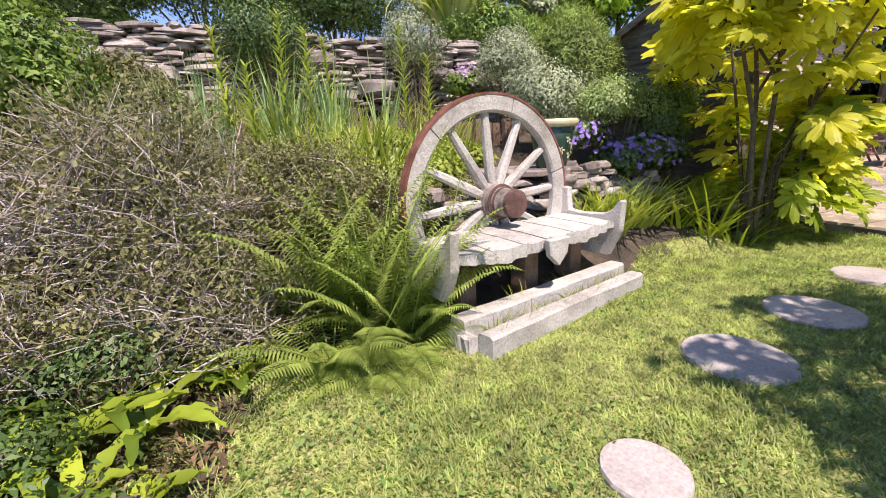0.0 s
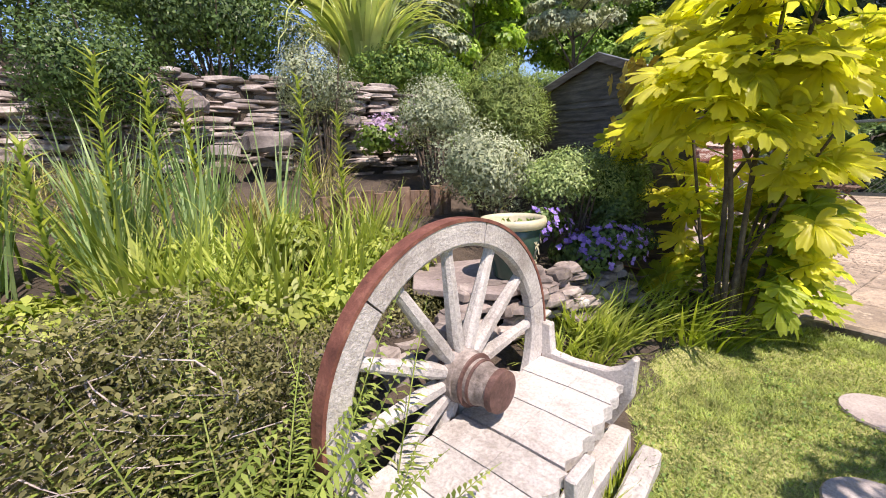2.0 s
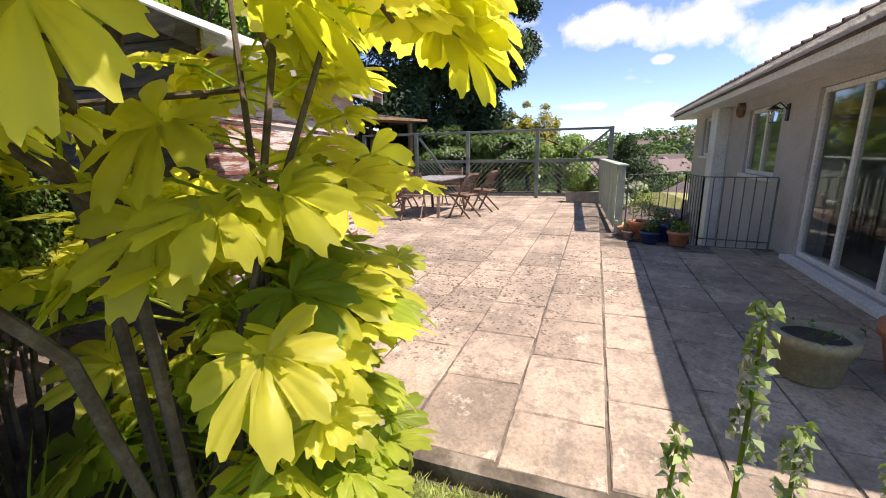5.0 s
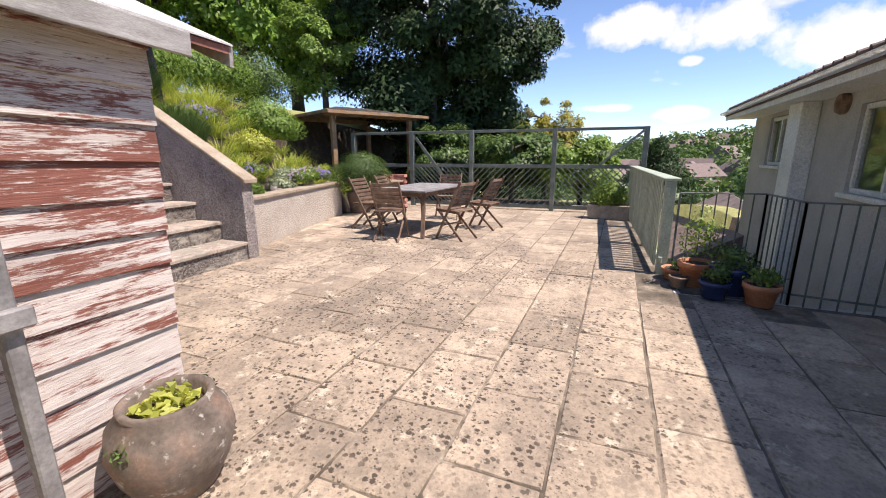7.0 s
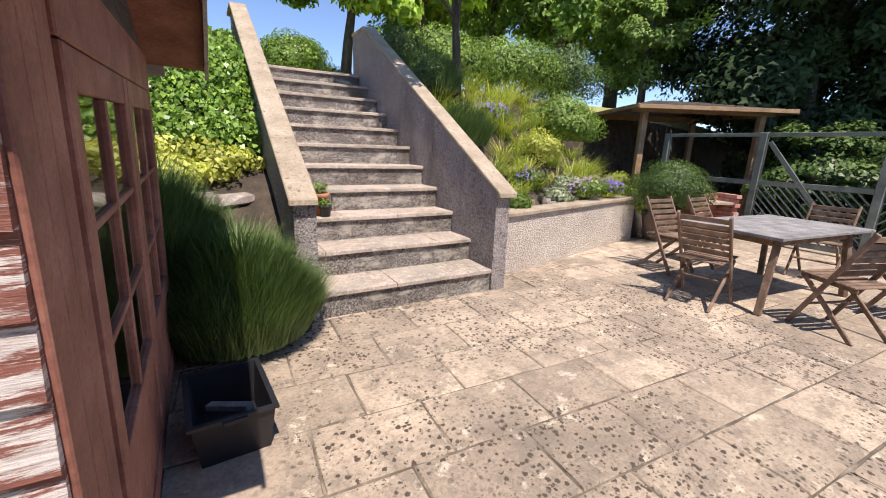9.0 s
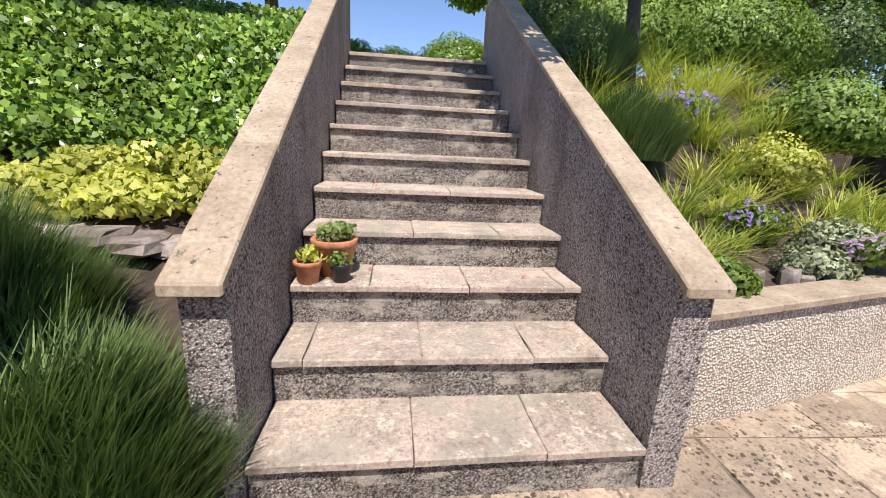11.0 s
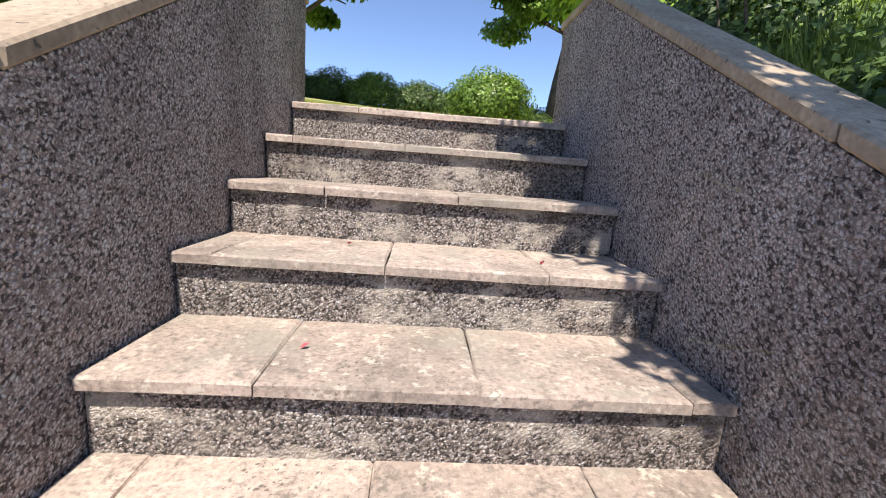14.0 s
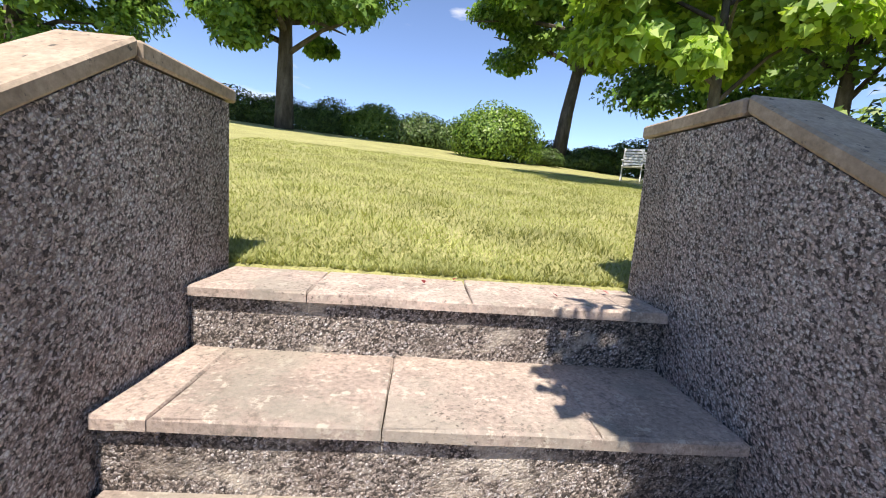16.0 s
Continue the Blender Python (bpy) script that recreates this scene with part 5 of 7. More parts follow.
shrub("wild_hedge", (3.6, 6.1, 2.2), (1.2, 0.6, 0.6), 12000, 0.05, L_MID, "mixed green shrubs on the upper bank", 0.5, 18)


def flower_cushion(name, x, y, z, rx, ry, rz, nleaf, nflow, petal, label, fs=0.03, leafmat=None, category="flowers"):
    gz = ground_z(x, y)
    top = empty(name, x, y, gz)
    p, out = lump_points(nleaf, (0, 0, z - gz), (rx, ry, rz), 14)
    v, f = leaves(p, out, 0.04 * NP.uniform(0.6, 1.3, nleaf), 0.75)
    under("foliage", array_mesh("foliage", v, f, leafmat or L_MID), top)
    p, out = lump_points(nflow, (0, 0, z - gz + rz * 0.14), (rx * 1.02, ry * 1.02, rz * 1.05), 12, 0.9)
    ok = p[:, 2] > (z - gz) - rz * 0.25
    p, out = p[ok], unit(out[ok] + np.array([0, -0.5, 0.6]))
    # five petals a flower
    pp, oo = np.repeat(p, 5, 0), np.repeat(out, 5, 0)
    v, f = leaves(pp, oo, fs * NP.uniform(0.8, 1.2, len(pp)), 0.85, 0.05, 0.05)
    tagged(under("flower_mass", array_mesh("flower_mass", v, f, petal), top), "many small violet flowers" if petal is L_PURPLE else "many small lilac flowers", kind="stuff")
    return tagged(top, label, category)


flower_cushion("geranium", 3.02, 2.80, 0.58, 0.46, 0.24, 0.20, 4200, 300, L_PURPLE, "hardy geranium smothered in violet-blue flowers", 0.034, L_DARK)
flower_cushion("geranium", 2.58, 3.00, 0.74, 0.24, 0.18, 0.15, 1400, 90, L_PURPLE, "hardy geranium with violet-blue flowers", 0.030, L_DARK)
flower_cushion("aster", 2.55, 5.05, 1.45, 0.32, 0.22, 0.24, 2200, 520, L_LILAC, "cushion of lilac daisy flowers below the wall", 0.026)
flower_cushion("aster", 3.05, 5.0, 1.75, 0.3, 0.22, 0.16, 1500, 120, L_LILAC, "cushion of pale lilac flowers on the bank", 0.022)


def phormium(x, y, z, n, h):
    top = empty("phormium", x, y, z)
    m = 10
    a = NP.uniform(0, 6.283, n)
    length, rise, bend = h * NP.uniform(0.75, 1.2, n), NP.uniform(1.05, 1.5, n), NP.uniform(0.5, 2.9, n)
    out, up = np.stack([np.cos(a), np.sin(a), 0 * a], 1), np.array([0, 0, 1.0])
    side = np.stack([-np.sin(a), np.cos(a), 0 * a], 1)
    at, rows = out * 0.10, []
    for k in range(m + 1):
        u = k / m
        w = 0.036 * min(1, 0.45 + 2.2 * u) * (1 - u ** 3) + 0.001
        rows += [at - side * w, at + side * w]
        ang = (rise - bend * u ** 1.8)[:, None]
        at = at + (out * np.cos(ang) + up * np.sin(ang)) * (length / m)[:, None]
    q = np.array([[2 * i, 2 * i + 1, 2 * i + 3, 2 * i + 2] for i in range(m)])
    f = ((np.arange(n) * 2 * (m + 1))[:, None, None] + q[None]).reshape(-1, 4)
    under("leaves", array_mesh("leaves", np.stack(rows, 1).reshape(-1, 3), f, L_PHORM, True), top)
    return tagged(top, "large arching phormium with long striped leaves", "phormium")


phormium(3.0, 6.35, 2.05, 170, 1.80)

for cx_, cy_, cn_, ch_ in ((2.48, 2.46, 110, 0.40), (2.30, 2.42, 80, 0.34), (2.66, 2.44, 80, 0.32), (2.18, 2.50, 60, 0.30), (2.40, 2.58, 70, 0.34), (2.02, 2.48, 50, 0.26)):
    grass_clump("crocosmia", cx_, cy_, ground_z(cx_, cy_), cn_, ch_, 0.018, L_IRIS, "bright yellow-green crocosmia leaves by the bench", 0.12, 0.5, 0.5, "plant", "crocosmia clumps")
for cx_, cy_, cn_, ch_ in ((2.98, 2.40, 50, 0.45), (3.22, 2.30, 50, 0.50), (2.85, 2.55, 36, 0.42), (3.45, 2.2, 40, 0.42)):
    grass_clump("daylily", cx_, cy_, ground_z(cx_, cy_), cn_, ch_, 0.020, L_STRAP, "dark green daylily leaves under the fatsia", 0.12, 0.6, 0.6, "plant", "daylily clumps")


def palm_leaf(size, lobes=7):
    """A hand-shaped leaf: blunt oblong lobes joined to the middle, narrow sinuses between; stalk at the origin, pointing along +x."""
    step, rings = 12, (0.02, 0.34, 0.62, 0.84, 1.0)
    n = lobes * step
    pts = []
    for i in range(n + 1):
        a = math.radians(-142 + 284 * i / n)
        ph = (i % step) / step
        lobe = max(0.0, math.sin(math.pi * ph)) ** 0.34 if ph else 0.0
        tooth = 0.06 * math.sin(6 * math.pi * ph + 0.6) * lobe
        reach = (0.62 + 0.38 * math.cos(a * 0.58)) * (0.34 + 0.66 * lobe + tooth)
        for q in rings:
            r = reach * q
            lift = 0.10 * math.sin(math.pi * ph) * q * (1 - 0.3 * q) + 0.10 * q - 0.26 * r * r + 0.03 * math.sin(5 * a + 4 * q)
            pts.append((r * math.cos(a) * size, r * math.sin(a) * size * 0.92, lift * size))
    m = len(rings)
    fc = [[i * m + q, i * m + q + 1, (i + 1) * m + q + 1, (i + 1) * m + q] for i in range(n) for q in range(m - 1)]
    return np.array(pts), np.array(fc)


PALM = palm_leaf(1.0)


def fatsia(x, y, z, label):
    top = empty("fatsia", x, y, z)
    stems = []
    for k in range(25):
        a = 6.283 * k / 17 * 2.6 + R.uniform(-0.3, 0.3)
        if k > 20:
            h, rr, a = R.uniform(1.5, 1.95), R.uniform(0.62, 0.86), math.pi + R.uniform(-0.1, 0.45)
        elif k > 16:
            h, rr, a = R.uniform(1.5, 2.4), R.uniform(0.5, 0.72), R.uniform(-2.7, -1.2)
        elif k > 4:
            h, rr = R.uniform(1.2, 2.38), R.uniform(0.18, 0.70)
        else:
            h, rr, a = R.uniform(0.35, 1.0), R.uniform(0.22, 0.42), R.uniform(-2.4, 0.6)
        if k % 4 == 0 or k < 5:
            p0 = Vector((0.10 * math.cos(a), 0.10 * math.sin(a), -0.05))
            p1 = Vector((rr * 0.42 * math.cos(a) + R.uniform(-0.06, 0.06), rr * 0.42 * math.sin(a), h * 0.55))
            thick = (0.020, 0.016, 0.009)
        else:
            p0 = Vector(stems[-1][1])
            p1 = p0.lerp(Vector((rr * math.cos(a), rr * math.sin(a), h)), 0.5) + Vector((0, 0, 0.08))
            thick = (0.012, 0.010, 0.007)
        p2 = Vector((rr * math.cos(a), rr * math.sin(a), h))
        part("stem", tube_bm([p0, p1, p2], thick, 7), M_TWIG, top, "bare grey-brown stem")
        stems.append((p0, p1, p2, a))
    for k in range(13):
        a = R.uniform(-2.3, 0.9)
        z1 = R.uniform(0.35, 1.3)
        stems.append((Vector((0, 0, z1 - 0.25)), Vector((0.14 * math.cos(a), 0.14 * math.sin(a), z1 - 0.1)), Vector((0.30 * math.cos(a), 0.30 * math.sin(a), z1)), a))
    sets = {"upper_foliage": [], "lower_foliage": [], "dry_foliage": []}
    bm = bmesh.new()
    for p0, p1, p2, a in stems:
        for k in range(20 if p2.x < -0.5 else 14 if p2.z > 1 else 12):
            t = R.uniform(0.12, 1.0) ** 0.5
            base = (p0.lerp(p1, t * 2) if t < 0.5 else p1.lerp(p2, t * 2 - 1))
            ang = a + R.uniform(-1.9, 1.9)
            reach = R.uniform(0.14, 0.40) * (0.8 if t > 0.85 else 1.1)
            tip = base + Vector((math.cos(ang) * reach, math.sin(ang) * reach, R.uniform(-0.04, 0.16)))
            if tip.y < (-0.52 if tip.z < 1.6 else -0.80) or (tip.z < 1.40 and tip.x < -0.22):
                continue
            tube_bm([base, base.lerp(tip, 0.5) + Vector((0, 0, 0.03)), tip], [0.005, 0.0045, 0.004], 4, bm)
            size = R.uniform(0.13, 0.22) + 0.06 * min(1.0, max(0.0, tip.z / 2.0)) * R.random()
            rot = Euler((R.uniform(-0.6, 0.6), R.uniform(-0.2, 0.9), ang + R.uniform(-0.4, 0.4))).to_matrix()
            curl = np.array([1, R.uniform(0.75, 1.0), R.uniform(0.4, 1.8)])
            v = (np.array(rot) @ (PALM[0] * size * curl).T).T + np.array(tip)
            # Split roughly by height: sunlit leaf tone above, shade-coloured tone below.
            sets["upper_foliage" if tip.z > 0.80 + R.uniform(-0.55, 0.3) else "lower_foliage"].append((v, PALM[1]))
    for k in range(18):
        tip = Vector((-0.34 + R.uniform(-0.14, 0.14), 0.60 + R.uniform(-0.16, 0.16), R.uniform(1.45, 2.05)))
        rot = Euler((R.uniform(-0.4, 0.4), R.uniform(1.2, 1.55), R.uniform(0, 6))).to_matrix()
        v = (np.array(rot) @ (PALM[0] * R.uniform(0.10, 0.17) * np.array([1, 0.7, 1])).T).T + np.array(tip)
        sets["dry_foliage"].append((v, PALM[1]))
    tagged(part("leaf_stalks", bm, L_FATSIASHADE, top), kind="stuff")
    for nm, mt, lb in (("upper_foliage", L_FATSIA, "lobed leaves in sunlit yellow-green"), ("lower_foliage", L_FATSIASHADE, "lobed leaves in shaded green"), ("dry_foliage", L_DRY, "withered hanging leaves")):
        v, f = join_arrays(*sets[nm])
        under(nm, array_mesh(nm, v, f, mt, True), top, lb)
    return tagged(top, label, "fatsia")


R.seed(8)
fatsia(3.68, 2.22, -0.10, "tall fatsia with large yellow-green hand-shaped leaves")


def acanthus(x, y, z):
    top = empty("acanthus", x, y, z)
    for k, (dx, dy, h) in enumerate(((0.0, 0.0, 0.95), (-0.06, 0.16, 0.62), (0.10, -0.16, 0.60))):
        b = (dx * 0.3, dy * 0.3, 0)
        part("flower_stem", tube_bm([b, (dx * 1.1, dy * 1.1, h * 0.5), (dx, dy, h)], [0.009, 0.007, 0.004], 6), L_STRAP, top)
        n = int(90 * h)
        t = NP.uniform(0.0, 1.0, n)
        a = NP.uniform(0, 6.283, n)
        rr = 0.022 * (1 - 0.5 * t)
        p = np.stack([dx + rr * np.cos(a), dy + rr * np.sin(a), h * (0.55 + 0.47 * t)], 1)
        out = np.stack([np.cos(a), np.sin(a), np.full(n, 0.7)], 1)
        v, f = leaves(p, unit(out), 0.036, 0.6)
        under("bract_spike", array_mesh("bract_spike", v, f, L_HEBE), top, "green-tipped bracts")
        keep = t < 0.75
        v, f = leaves(p[keep], unit(out[keep] * np.array([1, 1, -0.2])), 0.03, 0.7)
        under("floret_spike", array_mesh("floret_spike", v, f, L_WHITE), top, "pale pinkish florets")
    n = 16
    vs = []
    for k in range(n):
        a = R.uniform(0, 6.283)
        rot = Euler((R.uniform(-0.3, 0.3), R.uniform(-0.3, 0.5), a)).to_matrix()
        v = (np.array(rot) @ (PALM[0] * np.array([0.17, 0.085, 0.2])).T).T + np.array([0.13 * math.cos(a), 0.13 * math.sin(a), R.uniform(0.03, 0.22)])
        vs.append((v, PALM[1]))
    v, f = join_arrays(*vs)
    under("leaves", array_mesh("leaves", v, f, L_HEBE, True), top)
    return tagged(top, "acanthus with tall bristly flower spikes", "acanthus")


acanthus(3.92, 0.72, -0.09)
acanthus(4.02, 0.22, -0.09)
shrub("border_shrub", (3.92, -0.10, 0.08), (0.22, 0.26, 0.20), 1300, 0.045, L_LIME, "mixed border leaves beside the patio edge", 0.6, 12)
shrub("border_shrub", (3.72, 0.35, 0.05), (0.20, 0.20, 0.13), 800, 0.045, L_HEBE, "low yellow-green border leaves beside the patio", 0.6, 12)

# ---------------------------------------------------------------- shed
def shed():
    W, D, H = 1.43, 2.03, 1.722
    s = empty("shed", 5.835, 2.88, 0)
    s.matrix_basis = pose(5.835, 2.88, 0.0, 1.8, 1.5, 0)          # the old shed leans
    # local: x from -W to 0, y from 0 to D
    for k in range(3):
        part("bearer", box_bm(-W + 0.02, -0.02, 0.03 + 0.93 * k, 0.12 + 0.93 * k, -0.10, -0.001, 0.004), M_OLDBOARD, s, "dark timber bearer")
    part("floor_board", box_bm(-W + 0.03, -0.03, 0.03, D - 0.03, 0.0, 0.05, 0), M_DOORWOOD, s)
    part("wall_lining", box_bm(-W + 0.02, -0.045, 0.012, 0.03, 0.02, H, 0), M_DOORWOOD, s)
    nb, e = 13, 0.136
    for k in range(nb):
        z0 = 0.02 + k * e
        if k == nb - 1:
            e = 0.065
        prof = [(-0.014, z0), (0.010, z0), (0.010, z0 + e + 0.012), (0.002, z0 + e + 0.012)]
        bm = prism_bm(prof, (-W, -0.006), "x")
        part("board", bm, M_BOARD, s)
        z0 += 0.003
        prof = [(-W - 0.014, z0), (-W + 0.010, z0), (-W + 0.010, z0 + e + 0.012), (-W + 0.002, z0 + e + 0.012)]
        part("board", prism_bm(prof, (0.0, D), "y"), M_OLDBOARD, s, "bare dark weathered board")
    ridge, rz = D / 2, 2.12
    # gable boards, stepped to the slope
    for gx in (-W - 0.012, -0.03):
        for k in range(4):
            z0 = H + k * 0.115
            u = (z0 - H) / (rz - H)
            v = min(1, (z0 + 0.115 - H) / (rz - H))
            part("gable_board", prism_bm([(ridge * u, z0), (D - ridge * u, z0), (D - ridge * v - 0.002, z0 + 0.113), (ridge * v + 0.002, z0 + 0.113)], (gx, gx + 0.02), "x"), M_OLDBOARD, s)
    part("wall_lining", box_bm(-W + 0.02, -0.045, D - 0.03, D, 0.02, H, 0), M_DOORWOOD, s, "brown boarded back wall")
    # front with glazed doors (faces the patio)
    part("corner_post", box_bm(-0.045, 0.006, 0.012, 0.045, 0.02, H, 0.004), M_DOORWOOD, s)
    part("corner_post", box_bm(-0.045, 0.0, D - 0.05, D + 0.01, 0.02, H, 0.004), M_DOORWOOD, s)
    for k in range(3):
        part("front_board", box_bm(-0.03, 0.0, 0.048 + 0.085 * k, 0.130 + 0.085 * k, 0.02, H, 0.003), M_DOORWOOD, s)
    part("lintel", box_bm(-0.04, 0.008, 0.305, D - 0.05, 1.545, H, 0.004), M_DOORWOOD, s)
    for d0, d1 in ((0.315, 1.135), (1.145, 1.965)):
        d = part("door", box_bm(-0.03, 0.006, d0, d1, 0.04, 0.13, 0.003), M_DOORWOOD, s, "glazed brown timber door")
        for a, b in ((d0, d0 + 0.075), (d1 - 0.075, d1)):
            part("stile", box_bm(-0.03, 0.010, a, b, 0.13, 1.54, 0.004), M_DOORWOOD, d)
        for z0, z1 in ((0.47, 0.56), (1.45, 1.54)):
            part("rail", box_bm(-0.03, 0.008, d0 + 0.076, d1 - 0.076, z0, z1, 0.003), M_DOORWOOD, d)
        for k in range(6):
            w = (d1 - d0 - 0.152) / 6
            part("panel_board", box_bm(-0.022, 0.0, d0 + 0.076 + w * k, d0 + 0.074 + w * (k + 1), 0.131, 0.469, 0.003), M_DOORWOOD, d)
        mid = (d0 + d1) / 2
        part("glazing_bar", box_bm(-0.026, 0.006, mid - 0.014, mid + 0.014, 0.561, 1.449, 0.003), M_DOORWOOD, d)
        for z in (0.86, 1.155):
            part("glazing_bar", box_bm(-0.024, 0.004, d0 + 0.077, d1 - 0.077, z - 0.011, z + 0.011, 0.003), M_DOORWOOD, d)
        pane = part("pane", box_bm(-0.012, -0.008, d0 + 0.07, d1 - 0.07, 0.55, 1.46, 0), M_GLASS, d, "clear glass")
        pane.visible_shadow = False
    # roof
    ov, eav, th = 0.27, 0.115, 0.03
    sl = (rz - H) / ridge
    for sgn in (0, 1):
        def Y(v):
            return v if not sgn else D - v
        a, b = (-eav, H - eav * sl + 0.02), (ridge, rz + 0.02)
        under_p = [(Y(a[0]), a[1]), (Y(b[0]), b[1]), (Y(b[0]), b[1] + th), (Y(a[0]), a[1] + th)]
        part("roof_deck", prism_bm(under_p, (-W - 0.08, ov), "x"), M_DOORWOOD, s, "brown roof boarding")
        top_p = [(Y(a[0] - 0.012), a[1] + th + 0.002), (Y(b[0]), b[1] + th + 0.003), (Y(b[0]), b[1] + th + 0.013), (Y(a[0] - 0.012), a[1] + th + 0.010)]
        part("roof_felt", prism_bm(top_p, (-W - 0.09, ov + 0.01), "x"), M_FELT, s, "pale worn roofing felt")
        part("fascia", box_bm(-W - 0.08, 0.075, *(sorted((Y(a[0] - 0.02), Y(a[0])))), a[1] - 0.055, a[1] + th, 0.003), M_FASCIA, s, "grey painted fascia")
        for gx in (-W - 0.10, ov + 0.001):
            part("barge_board", prism_bm([(Y(a[0]), a[1] - 0.05), (Y(b[0]), b[1] - 0.05), (Y(b[0]), b[1] + th + 0.004), (Y(a[0]), a[1] + th + 0.004)], (gx, gx + 0.018), "x"), M_FASCIA if gx > 0 else M_OLDBOARD, s)
    return tagged(s, "small timber shed with flaking red-brown boards", "shed")


shed()

# old timber frame standing against the shed
tf = tagged(empty("gate_post", 5.27, 2.72, 0), "old grey timber gate post against the shed", "gate post")
part("upright", box_bm(-0.024, 0.024, -0.022, 0.022, 0.0, 1.28, 0.006), M_TEAKGREY, tf)
part("crossbar", box_bm(-0.42, 0.045, -0.055, -0.023, 0.80, 0.86, 0.006), M_TEAKGREY, tf)


def urn(x, y, z):
    u = empty("urn_planter", x, y, z)
    part("body", lathe_bm([(0.12, 0), (0.135, 0.01), (0.19, 0.12), (0.215, 0.22), (0.20, 0.31), (0.155, 0.365), (0.160, 0.385), (0.145, 0.392), (0.128, 0.375), (0.13, 0.33), (0.10, 0.31)], 40), M_URN, u, "", True)
    part("compost", lathe_bm([(0.128, 0.315), (0.127, 0.33), (0.04, 0.335)], 20), M_SOIL, u)
    n = 130
    pp = np.stack([NP.uniform(-0.09, 0.09, n), NP.uniform(-0.09, 0.09, n), NP.uniform(0.33, 0.37, n)], 1)
    v, f = leaves(pp, unit(NP.normal(size=(n, 3)) * 0.7 + np.array([0, 0, 1])), 0.05, 0.6)
    under("plant_leaves", array_mesh("plant_leaves", v, f, L_LIME), u)
    for a in (15, 190):
        n = 60
        pp = NP.normal(0, 0.018, (n, 3)) + np.array([0.205 * math.cos(radians(a)), 0.205 * math.sin(radians(a)), 0.29])
        v, f = leaves(pp, unit(NP.normal(size=(n, 3))), 0.028, 0.3)
        under("side_tuft", array_mesh("side_tuft", v, f, L_DARK), u, "dark dried tuft")
    return tagged(u, "weathered round clay urn with small plants by the shed", "planter")


urn(5.62, 2.66, 0.0)


def crate(x, y, z, rz):
    c = empty("storage_box", x, y, z, rz)
    bm = bmesh.new()
    h, a, b = 0.30, (0.17, 0.25), (0.20, 0.29)
    ring = lambda w, d, zz: [bm.verts.new(p) for p in ((-w, -d, zz), (w, -d, zz), (w, d, zz), (-w, d, zz))]
    rs = [ring(a[0], a[1], 0), ring(b[0], b[1], h), ring(b[0] + 0.018, b[1] + 0.018, h), ring(b[0] + 0.018, b[1] + 0.018, h + 0.02), ring(b[0] - 0.012, b[1] - 0.012, h + 0.02), ring(a[0] - 0.008, a[1] - 0.008, 0.012)]
    for p, q in zip(rs, rs[1:]):
        for k in range(4):
            bm.faces.new((p[k], p[(k + 1) % 4], q[(k + 1) % 4], q[k]))
    bm.faces.new(rs[0][::-1])
    bm.faces.new(rs[-1])
    tub = part("tub", bm, M_BLACK, c)
    for s in (-1, 1):
        part("handle", box_bm(-0.06, 0.06, s * 0.308 - 0.012, s * 0.308 + 0.012, 0.285, 0.312, 0.005), M_BLACK, c)
    return tagged(c, "black plastic storage box standing beside the shed door", "storage box")


box_ = crate(6.10, 4.03, 0.0, 4)
box_.scale = (0.82, 0.80, 0.72)
batten = tagged(empty("wood_offcut", 6.10, 4.00, 0.15, -48), "pale wooden offcut lying in the black box", "timber offcut")
part("offcut", box_bm(-0.13, 0.13, -0.022, 0.022, -0.01, 0.02, 0.003, None, pose(0, 0, 0, 0, -14, 0)), M_TEAKGREY, batten)


# ---------------------------------------------------------------- table and folding chairs
def garden_table(x, y, rz):
    t = empty("garden_table", x, y, 0, rz)
    w, d, h = 1.60, 0.98, 0.73
    n = 9
    for k in range(n):
        part("top_slat", box_bm(-w / 2 + 0.07, w / 2 - 0.07, -d / 2 + d * k / n + 0.004, -d / 2 + d * (k + 1) / n - 0.004, h - 0.025, h, 0.003), M_TEAKGREY, t)
    for s in (-1, 1):
        part("top_end", box_bm(*(sorted((s * w / 2, s * (w / 2 - 0.068)))), -d / 2, d / 2, h - 0.028, h + 0.001, 0.004), M_TEAKGREY, t)
        part("apron", box_bm(-w / 2 + 0.16, w / 2 - 0.16, s * 0.36 - 0.012, s * 0.36 + 0.012, h - 0.105, h - 0.026, 0.003), M_TEAK, t)
        part("apron", box_bm(s * (w / 2 - 0.15) - 0.012, s * (w / 2 - 0.15) + 0.012, -0.345, 0.345, h - 0.105, h - 0.027, 0.003), M_TEAK, t)
        for q in (-1, 1):
            part("leg", beam_bm((s * (w / 2 - 0.05), q * 0.40, 0.0), (s * (w / 2 - 0.20), q * 0.36, h - 0.03), 0.055, 0.06), M_TEAK, t)
    return tagged(t, "weathered teak garden table with greyed slatted top", "table")


garden_table(11.12, 3.92, -6)


